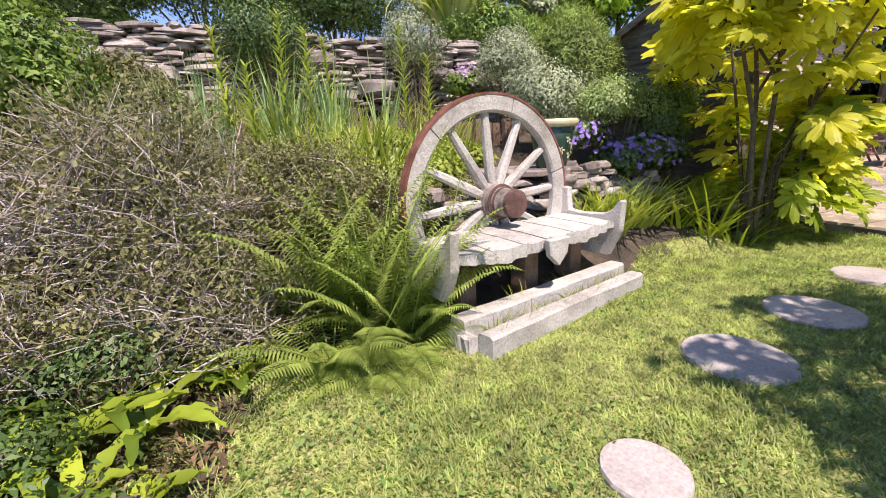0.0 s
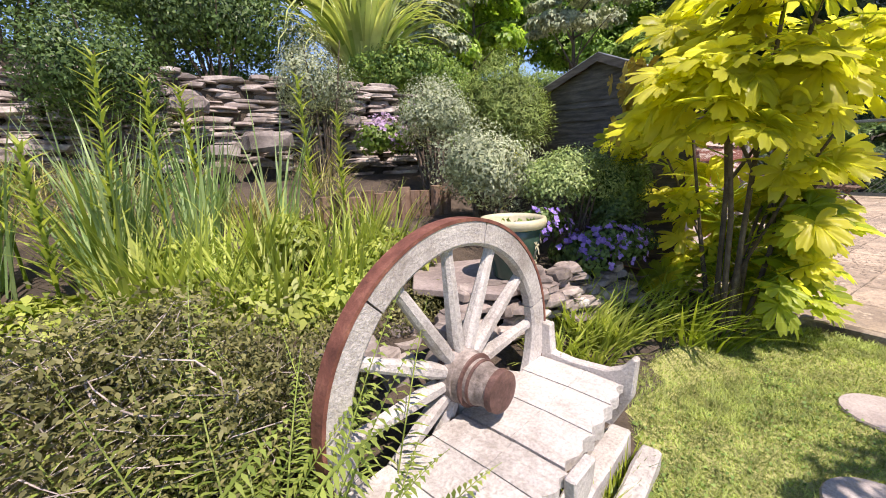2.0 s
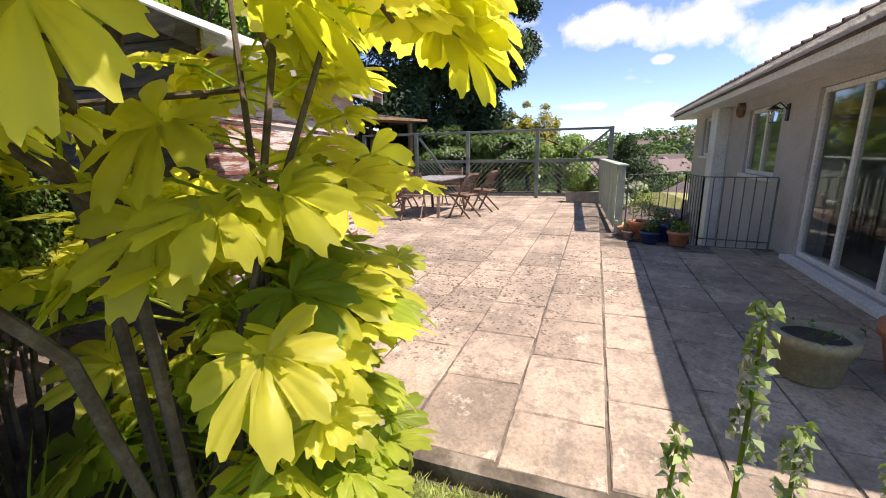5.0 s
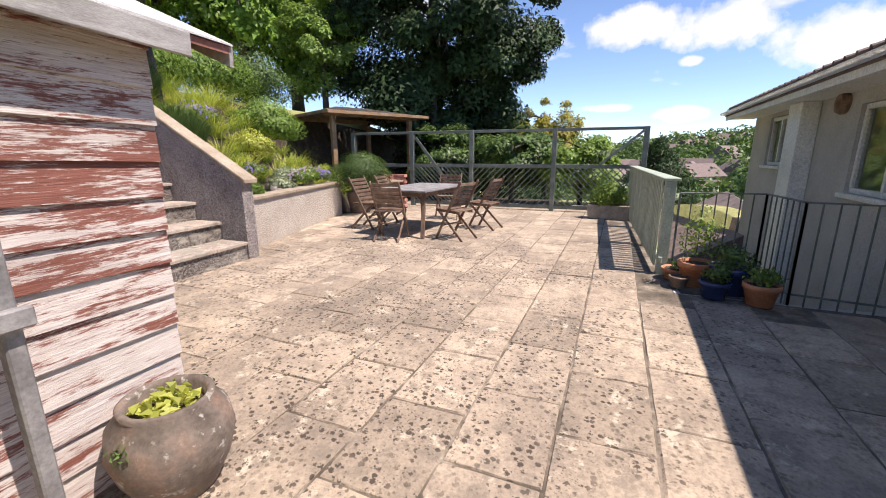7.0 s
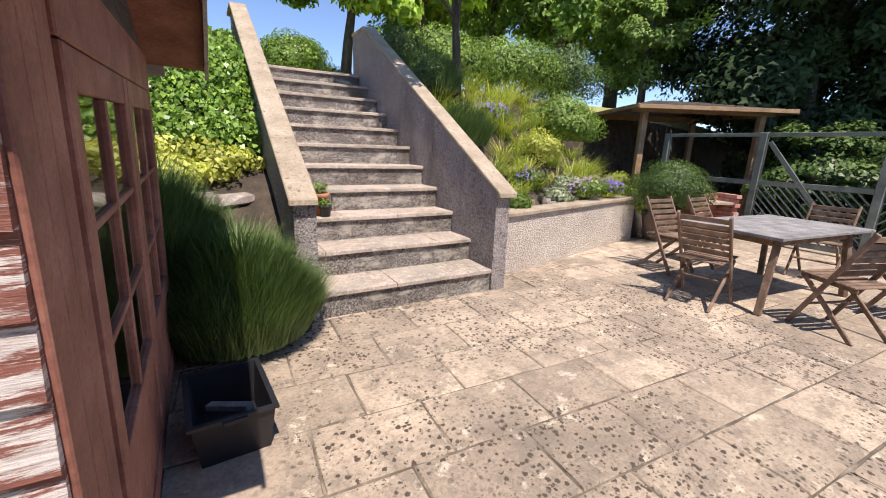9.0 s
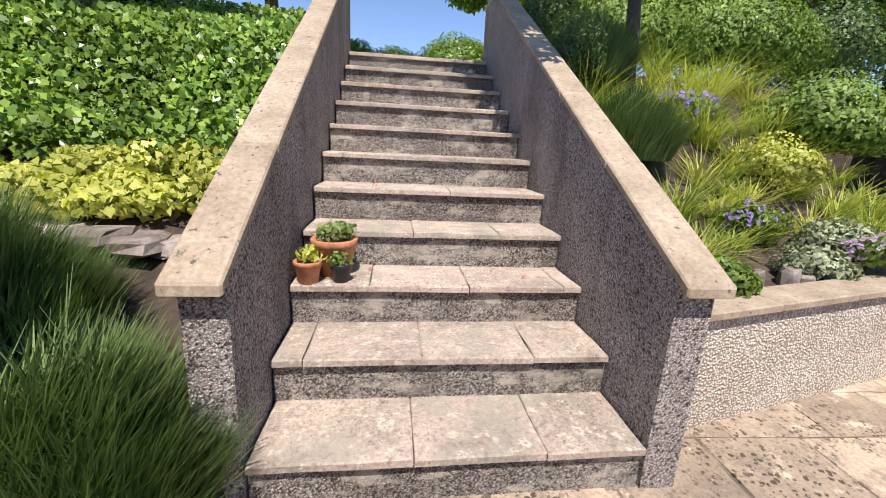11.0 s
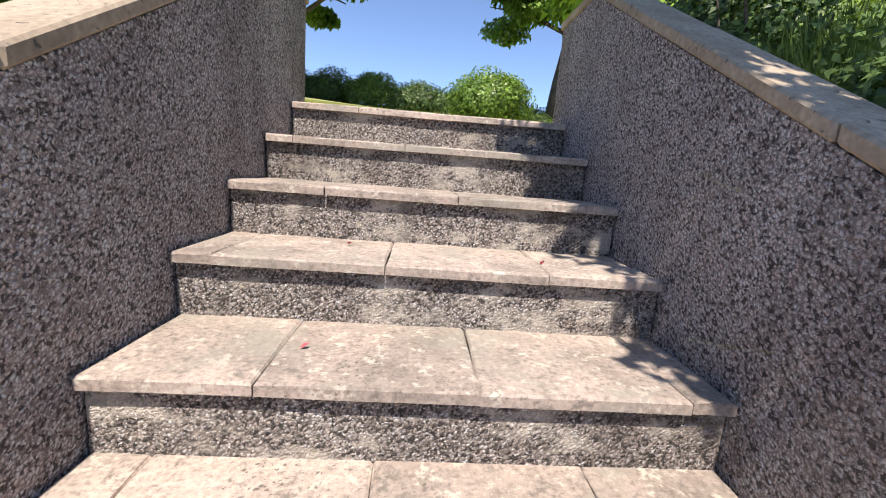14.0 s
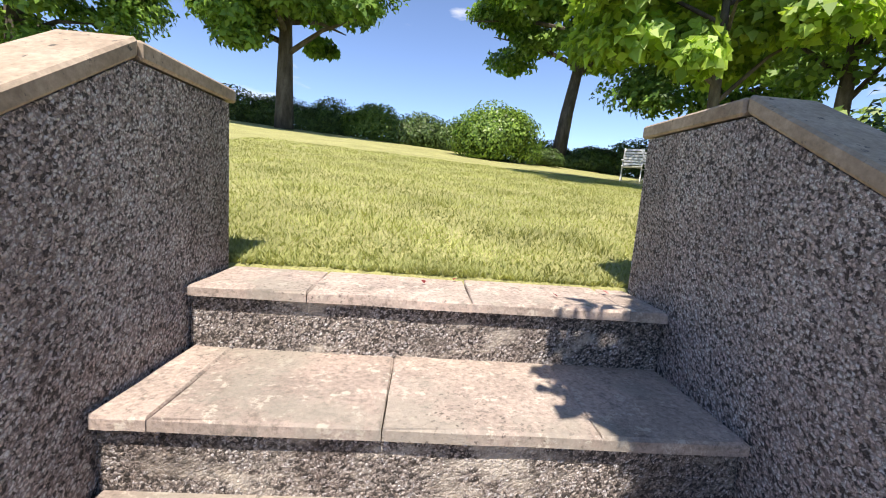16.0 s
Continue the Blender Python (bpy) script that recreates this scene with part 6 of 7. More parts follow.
def folding_chair():
    """Slatted folding chair; it faces +y, its back at -y."""
    c = empty("folding_chair", 0, 0, -50)
    for s in (-1, 1):
        part("back_leg", beam_bm((s * 0.215, 0.23, 0.0), (s * 0.215, -0.235, 0.88), 0.022, 0.038), M_TEAK, c)
        part("front_leg", beam_bm((s * 0.185, -0.25, 0.0), (s * 0.185, 0.20, 0.43), 0.022, 0.036), M_TEAK, c)
        part("seat_rail", beam_bm((s * 0.16, -0.18, 0.415), (s * 0.16, 0.25, 0.435), 0.020, 0.034), M_TEAK, c)
    for k in range(7):
        y = -0.16 + 0.064 * k
        part("seat_slat", box_bm(-0.20, 0.20, y - 0.023, y + 0.023, 0.436 + 0.003 * k, 0.450 + 0.003 * k, 0.003), M_TEAK, c)
    for k in range(6):
        z = 0.52 + 0.062 * k
        y = 0.23 - 0.465 * z / 0.88 + 0.012
        part("back_slat", box_bm(-0.203, 0.203, y - 0.008, y + 0.006, z - 0.022, z + 0.022, 0.003), M_TEAK, c)
    part("stretcher", tube_bm([(-0.21, 0.10, 0.22), (0.21, 0.10, 0.22)], [0.011, 0.011], 7), M_TEAK, c)
    return tagged(c, "weathered teak folding chair with slatted seat", "chair", "chairs round the table")


chair = folding_chair()
spots = ((10.17, 4.05, -82), (10.55, 3.12, -20), (11.55, 2.92, -12), (12.42, 3.90, 95), (10.95, 4.88, 176), (11.75, 4.85, 184))
for cx_, cy_, cr_ in spots[1:]:
    copy_thing(chair, pose(cx_, cy_, 0, 0, 0, cr_))
setp(chair, spots[0][0], spots[0][1], 0, spots[0][2])


# ---------------------------------------------------------------- fences and rails
def far_fence():
    f = tagged(empty("fence_east"), "grey-green timber trellis fence with open upper frame", "fence", kind="structure")
    ys = (0.25, 2.05, 3.93, 5.45)
    X = 14.15
    H = 1.80
    for y in ys:
        part("post", box_bm(X - 0.05, X + 0.05, y - 0.05, y + 0.05, -0.3, H, 0.006), M_FENCE, f)
    for a, b in zip(ys, ys[1:]):
        part("top_rail", box_bm(X - 0.03, X + 0.03, a + 0.051, b - 0.051, H - 0.065, H - 0.005, 0.004), M_FENCE, f)
        part("mid_rail", box_bm(X - 0.03, X + 0.03, a + 0.051, b - 0.051, 0.95, 1.03, 0.004), M_FENCE, f)
        part("bottom_rail", box_bm(X - 0.03, X + 0.03, a + 0.051, b - 0.051, 0.05, 0.13, 0.004), M_FENCE, f)
        L = b - a - 0.12
        n = 13
        for k in range(-6, n):
            y0 = a + 0.06 + L * k / n
            y1 = y0 + 0.80
            z0, z1 = 0.132, 0.948
            if y0 < a + 0.06:
                z0 += (a + 0.06 - y0) / 0.80 * 0.816
                y0 = a + 0.06
            if y1 > b - 0.06:
                z1 -= (y1 - b + 0.06) / 0.80 * 0.816
                y1 = b - 0.06
            if z1 - z0 > 0.08:
                if a > 2 and a < 3:
                    y0, y1 = a + b - y0, a + b - y1
                part("slat", beam_bm((X - 0.012, y0, z0), (X - 0.012, y1, z1), 0.016, 0.045, 0.002, None, (1, 0, 0)), M_FENCE, f)
        if a < 1:
            for k in range(9):
                y0 = a + 0.15 + 0.18 * k
                part("slat", beam_bm((X + 0.012, min(y0 + 0.5, b - 0.06), 0.14), (X + 0.012, max(y0 - 0.3, a + 0.06), 0.94), 0.016, 0.04, 0.002, None, (1, 0, 0)), M_FENCE, f)
    part("brace", beam_bm((X - 0.02, 5.35, 1.65), (X - 0.02, 4.2, 0.2), 0.03, 0.07), M_FENCE, f)
    part("brace", beam_bm((X - 0.05, 0.30, 1.72), (X - 0.05, 1.1, 1.03), 0.03, 0.05), M_FENCE, f)
    for y in (7.1,):
        part("post", box_bm(X - 0.05, X + 0.05, y - 0.05, y + 0.05, -0.3, H, 0.006), M_FENCE, f)
    part("top_rail", box_bm(X - 0.03, X + 0.03, 5.51, 7.04, H - 0.065, H - 0.005, 0.004), M_FENCE, f)
    part("mid_rail", box_bm(X - 0.03, X + 0.03, 5.51, 7.04, 0.95, 1.03, 0.004), M_FENCE, f)


far_fence()


def slat_fence():
    f = tagged(empty("fence_south"), "pale green slatted timber fence at the patio edge", "fence", kind="structure")
    y0, y1 = 0.50, 0.40
    for k in range(4):
        x = 9.49 + 1.47 * k
        part("post", box_bm(x - 0.05, x + 0.05, 0.40, 0.50, -0.9, 0.99, 0.006), M_PALEFENCE, f)
    part("cap_rail", box_bm(9.42, 13.98, 0.37, 0.53, 0.99, 1.02, 0.005), M_PALEFENCE, f)
    part("bottom_rail", box_bm(9.42, 13.98, 0.46, 0.498, 0.12, 0.19, 0.004), M_PALEFENCE, f)
    part("upper_rail", box_bm(9.42, 13.98, 0.46, 0.498, 0.85, 0.92, 0.004), M_PALEFENCE, f)
    for k in range(36):
        x = 9.57 + 0.121 * k
        part("slat", box_bm(x, x + 0.065, 0.501, 0.518, 0.06, 0.985, 0.003), M_PALEFENCE, f)


slat_fence()


def iron_rail(name, pts, h=0.87):
    r = tagged(empty(name), "grey-green iron railing with plain upright bars", "railing", kind="structure")
    for (ax, ay), (bx, by) in zip(pts, pts[1:]):
        part("top_bar", beam_bm((ax, ay, h), (bx, by, h), 0.035, 0.012, 0.002), M_RAIL, r)
        part("low_bar", beam_bm((ax, ay, 0.08), (bx, by, 0.08), 0.03, 0.012, 0.002), M_RAIL, r)
        n = max(2, int(math.hypot(bx - ax, by - ay) / 0.105))
        for k in range(n + 1):
            u = k / n
            x, y = ax + (bx - ax) * u, ay + (by - ay) * u
            w = 0.009 if k in (0, n) else 0.0052
            part("bar", box_bm(x - w, x + w, y - w, y + w, -0.05, h - 0.007, 0), M_RAIL, r)


iron_rail("railing_stairwell", [(9.45, 0.36), (9.58, -0.42), (8.84, -0.45), (8.68, -1.18)])


# ---------------------------------------------------------------- house
HA = -3.9
house = empty("house", 6.0, -1.07, 0, HA)
tagged(house, "grey rendered bungalow with white trim and tiled roof", "house")


def wall_with_holes(x0, x1, z0, z1, holes, parent, mat):
    xs = sorted({x0, x1, *[h[0] for h in holes], *[h[1] for h in holes]})
    for a, b in zip(xs, xs[1:]):
        spans = [(h[2], h[3]) for h in holes if h[0] <= a and h[1] >= b]
        z = z0
        for s0, s1 in sorted(spans):
            if s0 > z + 0.005:
                part("wall", box_bm(a, b, -0.28, 0.0, z, s0, 0), mat, parent)
            z = s1
        part("wall", box_bm(a, b, -0.28, 0.0, z, z1, 0), mat, parent)


DOOR = (-0.75, 2.22, 0.05, 1.80)
WIN = (3.12, 4.40, 0.84, 1.76)
WIN2 = (6.52, 7.46, 1.06, 1.84)
wall_with_holes(-1.22, 8.40, -1.2, 2.04, [DOOR, WIN, WIN2], house, M_RENDER)
part("end_wall", box_bm(8.12, 8.398, -7.0, -0.281, -1.2, 1.99, 0), M_RENDER, house)
part("end_wall", box_bm(-1.22, -0.94, -7.0, -0.281, -1.2, 1.99, 0), M_RENDER, house)
part("back_wall", box_bm(-1.22, 8.40, -7.3, -7.01, -1.2, 1.99, 0), M_RENDER, house)
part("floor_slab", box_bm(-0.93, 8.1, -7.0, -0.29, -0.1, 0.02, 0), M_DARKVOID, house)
part("room_divider", box_bm(-0.93, 8.1, -3.0, -2.9, 0.02, 2.1, 0), M_RENDER, house)
part("soffit", box_bm(-1.34, 8.6, 0.0, 0.44, 1.905, 1.93, 0), M_WHITE, house, "white soffit board")
part("fascia", box_bm(-1.34, 8.6, 0.441, 0.462, 1.885, 2.04, 0.003), M_WHITE, house, "white fascia board")
bm = bmesh.new()
prev = None
for k in range(9):
    a = math.pi + math.pi * k / 8
    cur = [bm.verts.new((-1.36, 0.515 + 0.05 * math.cos(a), 2.025 + 0.05 * math.sin(a))), bm.verts.new((8.62, 0.515 + 0.05 * math.cos(a), 2.025 + 0.05 * math.sin(a)))]
    if prev:
        bm.faces.new((prev[0], prev[1], cur[1], cur[0]))
    prev = cur
bmesh.ops.solidify(bm, geom=bm.faces[:], thickness=0.004)
part("gutter", bm, M_WHITE, house, "white half-round gutter")
part("roof_deck", prism_bm([(0.48, 2.04), (-3.5, 3.44), (-7.6, 1.99), (-7.6, 1.94), (0.48, 1.96)], (-1.34, 8.6), "x"), M_TILE, house, "dark underside of the tiled roof")
slope = math.degrees(math.atan2(1.40, 3.94))
tile_bm = bmesh.new()
box_bm(0.0, 0.205, 0, 0.36, 0, 0.016, 0, tile_bm)
tube_bm([(0.19, 0.0, 0.012), (0.19, 0.36, 0.012)], [0.03, 0.027], 8, tile_bm)
tile_me = bpy.data.meshes.new("roof_tile")
tile_bm.to_mesh(tile_me)
tile_bm.free()
tile_me.materials.append(M_TILE)
for row in range(4):
    for k in range(45):
        o = under("roof_tile", tile_me, house)
        d = 0.02 + row * 0.30
        o.matrix_basis = pose(-1.33 + 0.221 * k, 0.51 - d * math.cos(radians(slope)), 2.045 + d * math.sin(radians(slope)), 0, 0, 180) @ pose(0, 0, 0, slope, 0, 0) @ pose(0, 0, 0.012 + 0.004 * (row % 2), -2, 0, 0)
part("pilaster", box_bm(5.42, 5.90, 0.002, 0.20, -1.2, 1.902, 0.006), M_WHITE, house, "white painted pilaster")


def window_unit(parent, hole, name, casements, label):
    x0, x1, z0, z1 = hole
    w = part(name, box_bm(x0 + 0.002, x1 - 0.002, -0.10, -0.04, z0 + 0.002, z0 + 0.055, 0.004), M_WHITE, parent, label)
    part("frame_head", box_bm(x0 + 0.002, x1 - 0.002, -0.10, -0.04, z1 - 0.055, z1 - 0.002, 0.004), M_WHITE, w)
    for k in range(casements + 1):
        x = x0 + 0.002 + (x1 - x0 - 0.054) * k / casements
        part("frame_post", box_bm(x, x + 0.05, -0.098, -0.036, z0 + 0.056, z1 - 0.056, 0.004), M_WHITE, w)
    for k in range(casements):
        a = x0 + 0.052 + (x1 - x0 - 0.054) * k / casements
        b = x0 + 0.002 + (x1 - x0 - 0.054) * (k + 1) / casements
        pn = part("pane", box_bm(a, b, -0.070, -0.064, z0 + 0.054, z1 - 0.054, 0), M_GLASS, w, "clear glass")
        pn.visible_shadow = False
    if z0 > 0.3:
        part("sill", box_bm(x0 - 0.05, x1 + 0.05, -0.04, 0.05, z0 - 0.05, z0 - 0.001, 0.005), M_WHITE, w)
    else:
        part("sill", box_bm(x0 - 0.03, x1 + 0.03, -0.02, 0.10, -0.01, z0 - 0.002, 0.006), M_WHITE, w, "worn white threshold")
    return w


window_unit(house, DOOR, "patio_door", 4, "white-framed glazed patio doors")
window_unit(house, WIN, "window", 2, "white-framed window with pale sill")
window_unit(house, WIN2, "window", 2, "small white-framed window")
part("vent_cowl", lathe_bm([(0.02, 0), (0.10, 0.02), (0.12, 0.06), (0.11, 0.12), (0.05, 0.15)], 16), M_TEAK, house, "dark brown basket under the eaves").matrix_basis = pose(4.75, 0.10, 1.80, 90, 0, 0)
lan = part("wall_lantern", box_bm(2.90, 2.98, 0.001, 0.02, 1.52, 1.72, 0.004), M_IRON, house, "black wall lantern with glass panes")
part("lantern_arm", tube_bm([(2.94, 0.02, 1.66), (2.94, 0.10, 1.74), (2.94, 0.15, 1.70)], [0.008, 0.008, 0.008], 6), M_IRON, lan)
part("lantern_cap", lathe_bm([(0.008, 0.19), (0.07, 0.145), (0.07, 0.14), (0.02, 0.14)], 6), M_IRON, lan).matrix_basis = pose(2.94, 0.15, 1.52)
part("lantern_glass", lathe_bm([(0.035, 0.0), (0.055, 0.13), (0.02, 0.135)], 6), M_GLASS, lan).matrix_basis = pose(2.94, 0.15, 1.52)
part("lantern_base", lathe_bm([(0.02, -0.015), (0.04, -0.01), (0.04, 0.0)], 6), M_IRON, lan).matrix_basis = pose(2.94, 0.15, 1.52)
lower = tagged(empty("wall_lower_path"), "retaining wall below the patio edge", "wall", kind="structure")
part("wall_body", box_bm(8.87, 14.1, 0.36, 0.41, -1.2, -0.02, 0), M_RENDER, lower)
part("wall_body", box_bm(8.80, 8.865, -1.3, 0.40, -1.2, -0.02, 0), M_RENDER, lower)


# ---------------------------------------------------------------- pots
def clay_pot(x, y, z, r, h, mat, label, leaf=None, n=0, lh=0.2, lr=0.15, size=0.05, category="plant pot"):
    p = empty("plant_pot", x, y, z)
    part("pot", lathe_bm([(r * 0.66, 0), (r * 0.70, 0.005), (r * 0.90, h * 0.78), (r * 0.99, h * 0.78), (r, h * 0.98), (r * 0.97, h), (r * 0.86, h), (r * 0.84, h * 0.84), (r * 0.5, h * 0.82)], 28), mat, p, "", True)
    part("compost", lathe_bm([(r * 0.83, h * 0.85), (r * 0.82, h * 0.88), (r * 0.2, h * 0.9)], 18), M_SOIL, p)
    if leaf:
        a, q = lump_points(n, (0, 0, h + lh * 0.45), (lr, lr, lh), 10, 0.3)
        a[:, 2] = np.maximum(a[:, 2], h * 0.9)
        v, f = leaves(a, q, size * NP.uniform(0.6, 1.3, n), 0.5)
        under("plant_leaves", array_mesh("plant_leaves", v, f, leaf), p)
    return tagged(p, label, category)


clay_pot(9.14, 0.20, 0, 0.165, 0.24, M_TERRA, "terracotta pot with a leggy green plant", L_MID, 420, 0.42, 0.18, 0.04)
clay_pot(9.30, 0.16 + 0.17, 0, 0.15, 0.12, M_TERRA, "shallow terracotta bowl of small plants", L_DARK, 200, 0.08, 0.12, 0.03)
clay_pot(9.02, 0.36, 0, 0.09, 0.11, M_URN, "small round clay pot beside the terracotta pot")
clay_pot(8.98, -0.06, 0, 0.19, 0.26, M_BLUE, "blue glazed pot with dark foliage", L_DARK, 420, 0.14, 0.20, 0.045)
clay_pot(8.78, -0.30 + 0.42, 0, 0.13, 0.16, M_BLUE, "small blue glazed pot with trailing leaves", L_DARK, 300, 0.12, 0.13, 0.04)
clay_pot(8.70, -0.20, 0, 0.14, 0.19, M_TERRA, "red clay pot with a green plant by the railing", L_MID, 260, 0.10, 0.13, 0.04)
clay_pot(5.36, -0.12, 0, 0.185, 0.26, M_CREAMPOT, "wide olive-cream stoneware bowl planter in the house shade", L_DARK, 12, 0.1, 0.2, 0.05)
clay_pot(5.42, -0.68, 0, 0.24, 0.30, M_TERRA, "wide clay planter by the patio doors", L_DARK, 12, 0.1, 0.2, 0.05)
clay_pot(7.02, 6.14, 0.687, 0.135, 0.215, M_TERRA, "terracotta pot with a bushy green pelargonium", L_HEBE, 420, 0.07, 0.115, 0.04)
clay_pot(6.90, 5.97, 0.687, 0.078, 0.125, M_TERRA, "small terracotta pot with red-tinged succulents", L_LIME, 120, 0.05, 0.08, 0.035)
clay_pot(7.075, 5.99, 0.687, 0.062, 0.105, M_BLACK, "small black plastic pot with a young plant", L_MID, 90, 0.05, 0.07, 0.03)


def trough(x, y, rz):
    t = empty("stone_trough", x, y, 0, rz)
    part("trough_body", prism_bm([(-0.42, 0.0), (0.42, 0.0), (0.45, 0.28), (-0.45, 0.28)], (-0.17, 0.17), "y", bevel=0.012), M_TROUGH, t)
    part("compost", box_bm(-0.40, 0.40, -0.13, 0.13, 0.278, 0.286, 0), M_SOIL, t)
    p, o = lump_points(2600, (0.05, 0, 0.42), (0.36, 0.22, 0.42), 12, 0.4)
    p[:, 2] = np.maximum(p[:, 2], 0.29)
    v, f = leaves(p, o, 0.06, 0.45)
    under("plant_leaves", array_mesh("plant_leaves", v, f, L_MID), t)
    return tagged(t, "long stone trough planted with a green shrub", "planter")


trough(13.35, 0.82, 84)
bushpot = empty("planter_bush", 12.60, 6.05, 0)
part("pot", lathe_bm([(0.20, 0), (0.215, 0.01), (0.29, 0.44), (0.305, 0.47), (0.27, 0.475), (0.26, 0.42), (0.1, 0.41)], 28), M_URN, bushpot, "grey-brown clay planter", True)
bp, bo = lump_points(22000, (-0.08, -0.08, 0.86), (0.72, 0.68, 0.54), 24, 0.5)
bp[:, 2] = np.maximum(bp[:, 2], 0.44)
v_, f_ = leaves(bp, bo, 0.027, 0.6)
under("foliage", array_mesh("foliage", v_, f_, L_DARK), bushpot)
tagged(bushpot, "round clipped dark green bush in a clay planter", "potted bush")


def barbecue(x, y, rz):
    b = empty("brick_barbecue", x, y, 0, rz)
    me = bpy.data.meshes.new("brick")
    q = box_bm(-0.105, 0.105, -0.05, 0.05, -0.031, 0.031, 0.004)
    q.to_mesh(me)
    q.free()
    me.materials.append(M_BRICK)
    for u in (-0.32, 0.32):
        top = 13 if u < 0 else 11
        for k in range(top):
            for d in (-0.11, 0.11):
                o = under("brick", me, b)
                o.matrix_basis = pose(u, d + (0.02 if k % 2 else -0.02), 0.035 + 0.072 * k, 0, 0, 90)
    part("back_slab", box_bm(-0.27, 0.27, 0.13, 0.17, 0, 0.78, 0.004), M_BRICK, b)
    part("cooking_shelf", box_bm(-0.27, 0.27, -0.20, 0.129, 0.62, 0.66, 0.004), M_COPING, b)
    return tagged(b, "small pink brick garden barbecue", "barbecue")


barbecue(13.45, 5.75, -20)


# ---------------------------------------------------------------- lavender and bank planting
def needle_bush(name, x, y, rx, ry, h, n, mat, label, w=0.004, L=0.30):
    top = empty(name, x, y, ground_z(x, y))
    a, r = NP.uniform(0, 6.283, n), np.sqrt(NP.uniform(0, 1, n))
    px, py = rx * r * np.cos(a), ry * r * np.sin(a)
    z = h * (1 - 0.92 * r ** 2) * (0.86 + 0.20 * np.sin(5 * a + 6 * r) * np.cos(9 * r - 2 * a)) * NP.uniform(0.0, 0.95, n)
    head = unit(np.stack([px / rx, py / ry, np.zeros(n)], 1) + NP.normal(0, 0.35, (n, 3)) * np.array([1, 1, 0]))
    v, f = blades(np.stack([px, py, z], 1), L * NP.uniform(0.6, 1.2, n), w * 2, 0.42, 0.2, 2, head)
    under("foliage", array_mesh("foliage", v, f, mat), top)
    bm = bmesh.new()
    for k in range(14):
        t = 6.283 * k / 14
        tube_bm([(0.03 * math.cos(t), 0.03 * math.sin(t), -0.03), (rx * 0.5 * math.cos(t), ry * 0.5 * math.sin(t), h * 0.45)], [0.012, 0.005], 5, bm)
    tagged(part("stems", bm, M_TWIG, top), kind="stuff")
    return tagged(top, label, "shrub")


L_LAV = leaf_mat("lavender_leaf", (0.07, 0.13, 0.035), (0.22, 0.31, 0.12), 0.25, 0.6, 4, 0.3)
needle_bush("lavender", 6.22, 5.02, 0.46, 0.44, 0.62, 34000, L_LAV, "large fine-leaved lavender bush at the foot of the steps")
needle_bush("lavender", 5.70, 5.40, 0.42, 0.36, 0.62, 12000, L_LAV, "large fine-leaved lavender bush behind the shed")
for sy_ in (7.75, 8.3, 8.85):
    shrub("pyracantha", (9.02, sy_, ground_z(9.02, sy_) + 0.42), (0.30, 0.36, 0.46), 5200, 0.034, L_DARK, "dark twiggy evergreen shrub beside the stair wall", 0.5, 14, "evergreens beside the stair wall")
needle_bush("rosemary", 9.35, 7.3, 0.42, 0.45, 0.45, 12000, L_LAV, "upright green rosemary on the bank")
needle_bush("rosemary", 9.3, 8.2, 0.45, 0.5, 0.55, 12000, L_LAV, "upright green rosemary high on the bank")


def ivy_bank():
    n = 26000
    x, y = NP.uniform(3.9, 6.60, n), NP.uniform(6.6, 9.3, n)
    z = ground_np(x, y) + NP.uniform(0.0, 0.32, n) + 0.38 * np.exp(-((y - 7.4) / 0.5) ** 2)
    v, f = leaves(np.stack([x, y, z], 1), unit(NP.normal(size=(n, 3)) * 0.6 + np.array([0.1, -0.9, 0.5])), 0.055 * NP.uniform(0.6, 1.3, n), 0.85)
    tagged(new("ivy", array_mesh("ivy", v, f, L_IVY)), "dense glossy ivy covering the bank beside the steps", "ivy", kind="stuff")


ivy_bank()
for k in range(14):
    bx, by = R.uniform(4.9, 6.35), R.uniform(6.25, 6.8)
    shrub("ground_ivy", (bx, by, ground_z(bx, by) + 0.08), (0.28, 0.22, 0.16), 700, 0.05, L_LIME, "low yellow-green ground cover on the bank", 0.8, 8, "ground cover on the bank", twigs=3)
for k in range(9):
    put_stone(bedstones, R.uniform(4.9, 6.3), R.uniform(5.85, 6.15), ground_z(5.5, 6.0) + R.uniform(0, 0.1), R.uniform(0.3, 0.6), R.uniform(0.2, 0.35), R.uniform(0.05, 0.1), R.uniform(-20, 20))

for k in range(74):
    bx, by = R.uniform(9.0, 12.4), R.uniform(6.0, 8.7)
    by += 0.22 * (bx - 9.0)
    grass_clump("ornamental_grass", bx, by, ground_z(bx, by), 80, R.uniform(0.32, 0.58), 0.012, R.choice([L_IRIS, L_LIME, L_LIME, L_FERN]), "tuft of bright yellow-green ornamental grass", 0.10, 0.5, 0.65, "ornamental grass", "grass tufts on the bank")
for bx, by, w, m_, lb in ((11.0, 7.42, 0.42, L_LIME, "bright variegated yellow-green shrub on the bank"), (9.35, 5.9, 0.20, L_MID, "small green shrub above the bed wall"), (10.35, 6.2, 0.2, L_GREY, "small grey-leaved rock plant"), (10.9, 6.6, 0.28, L_GREY, "bronze-grey shrub on the bank"), (9.6, 5.85, 0.13, L_LIME, "small lime-green plant above the bed wall")):
    shrub("bank_shrub", (bx, by, ground_z(bx, by) + w * 0.55), (w, w, w * 0.8), 1800, 0.045, m_, lb, 0.6, 12)
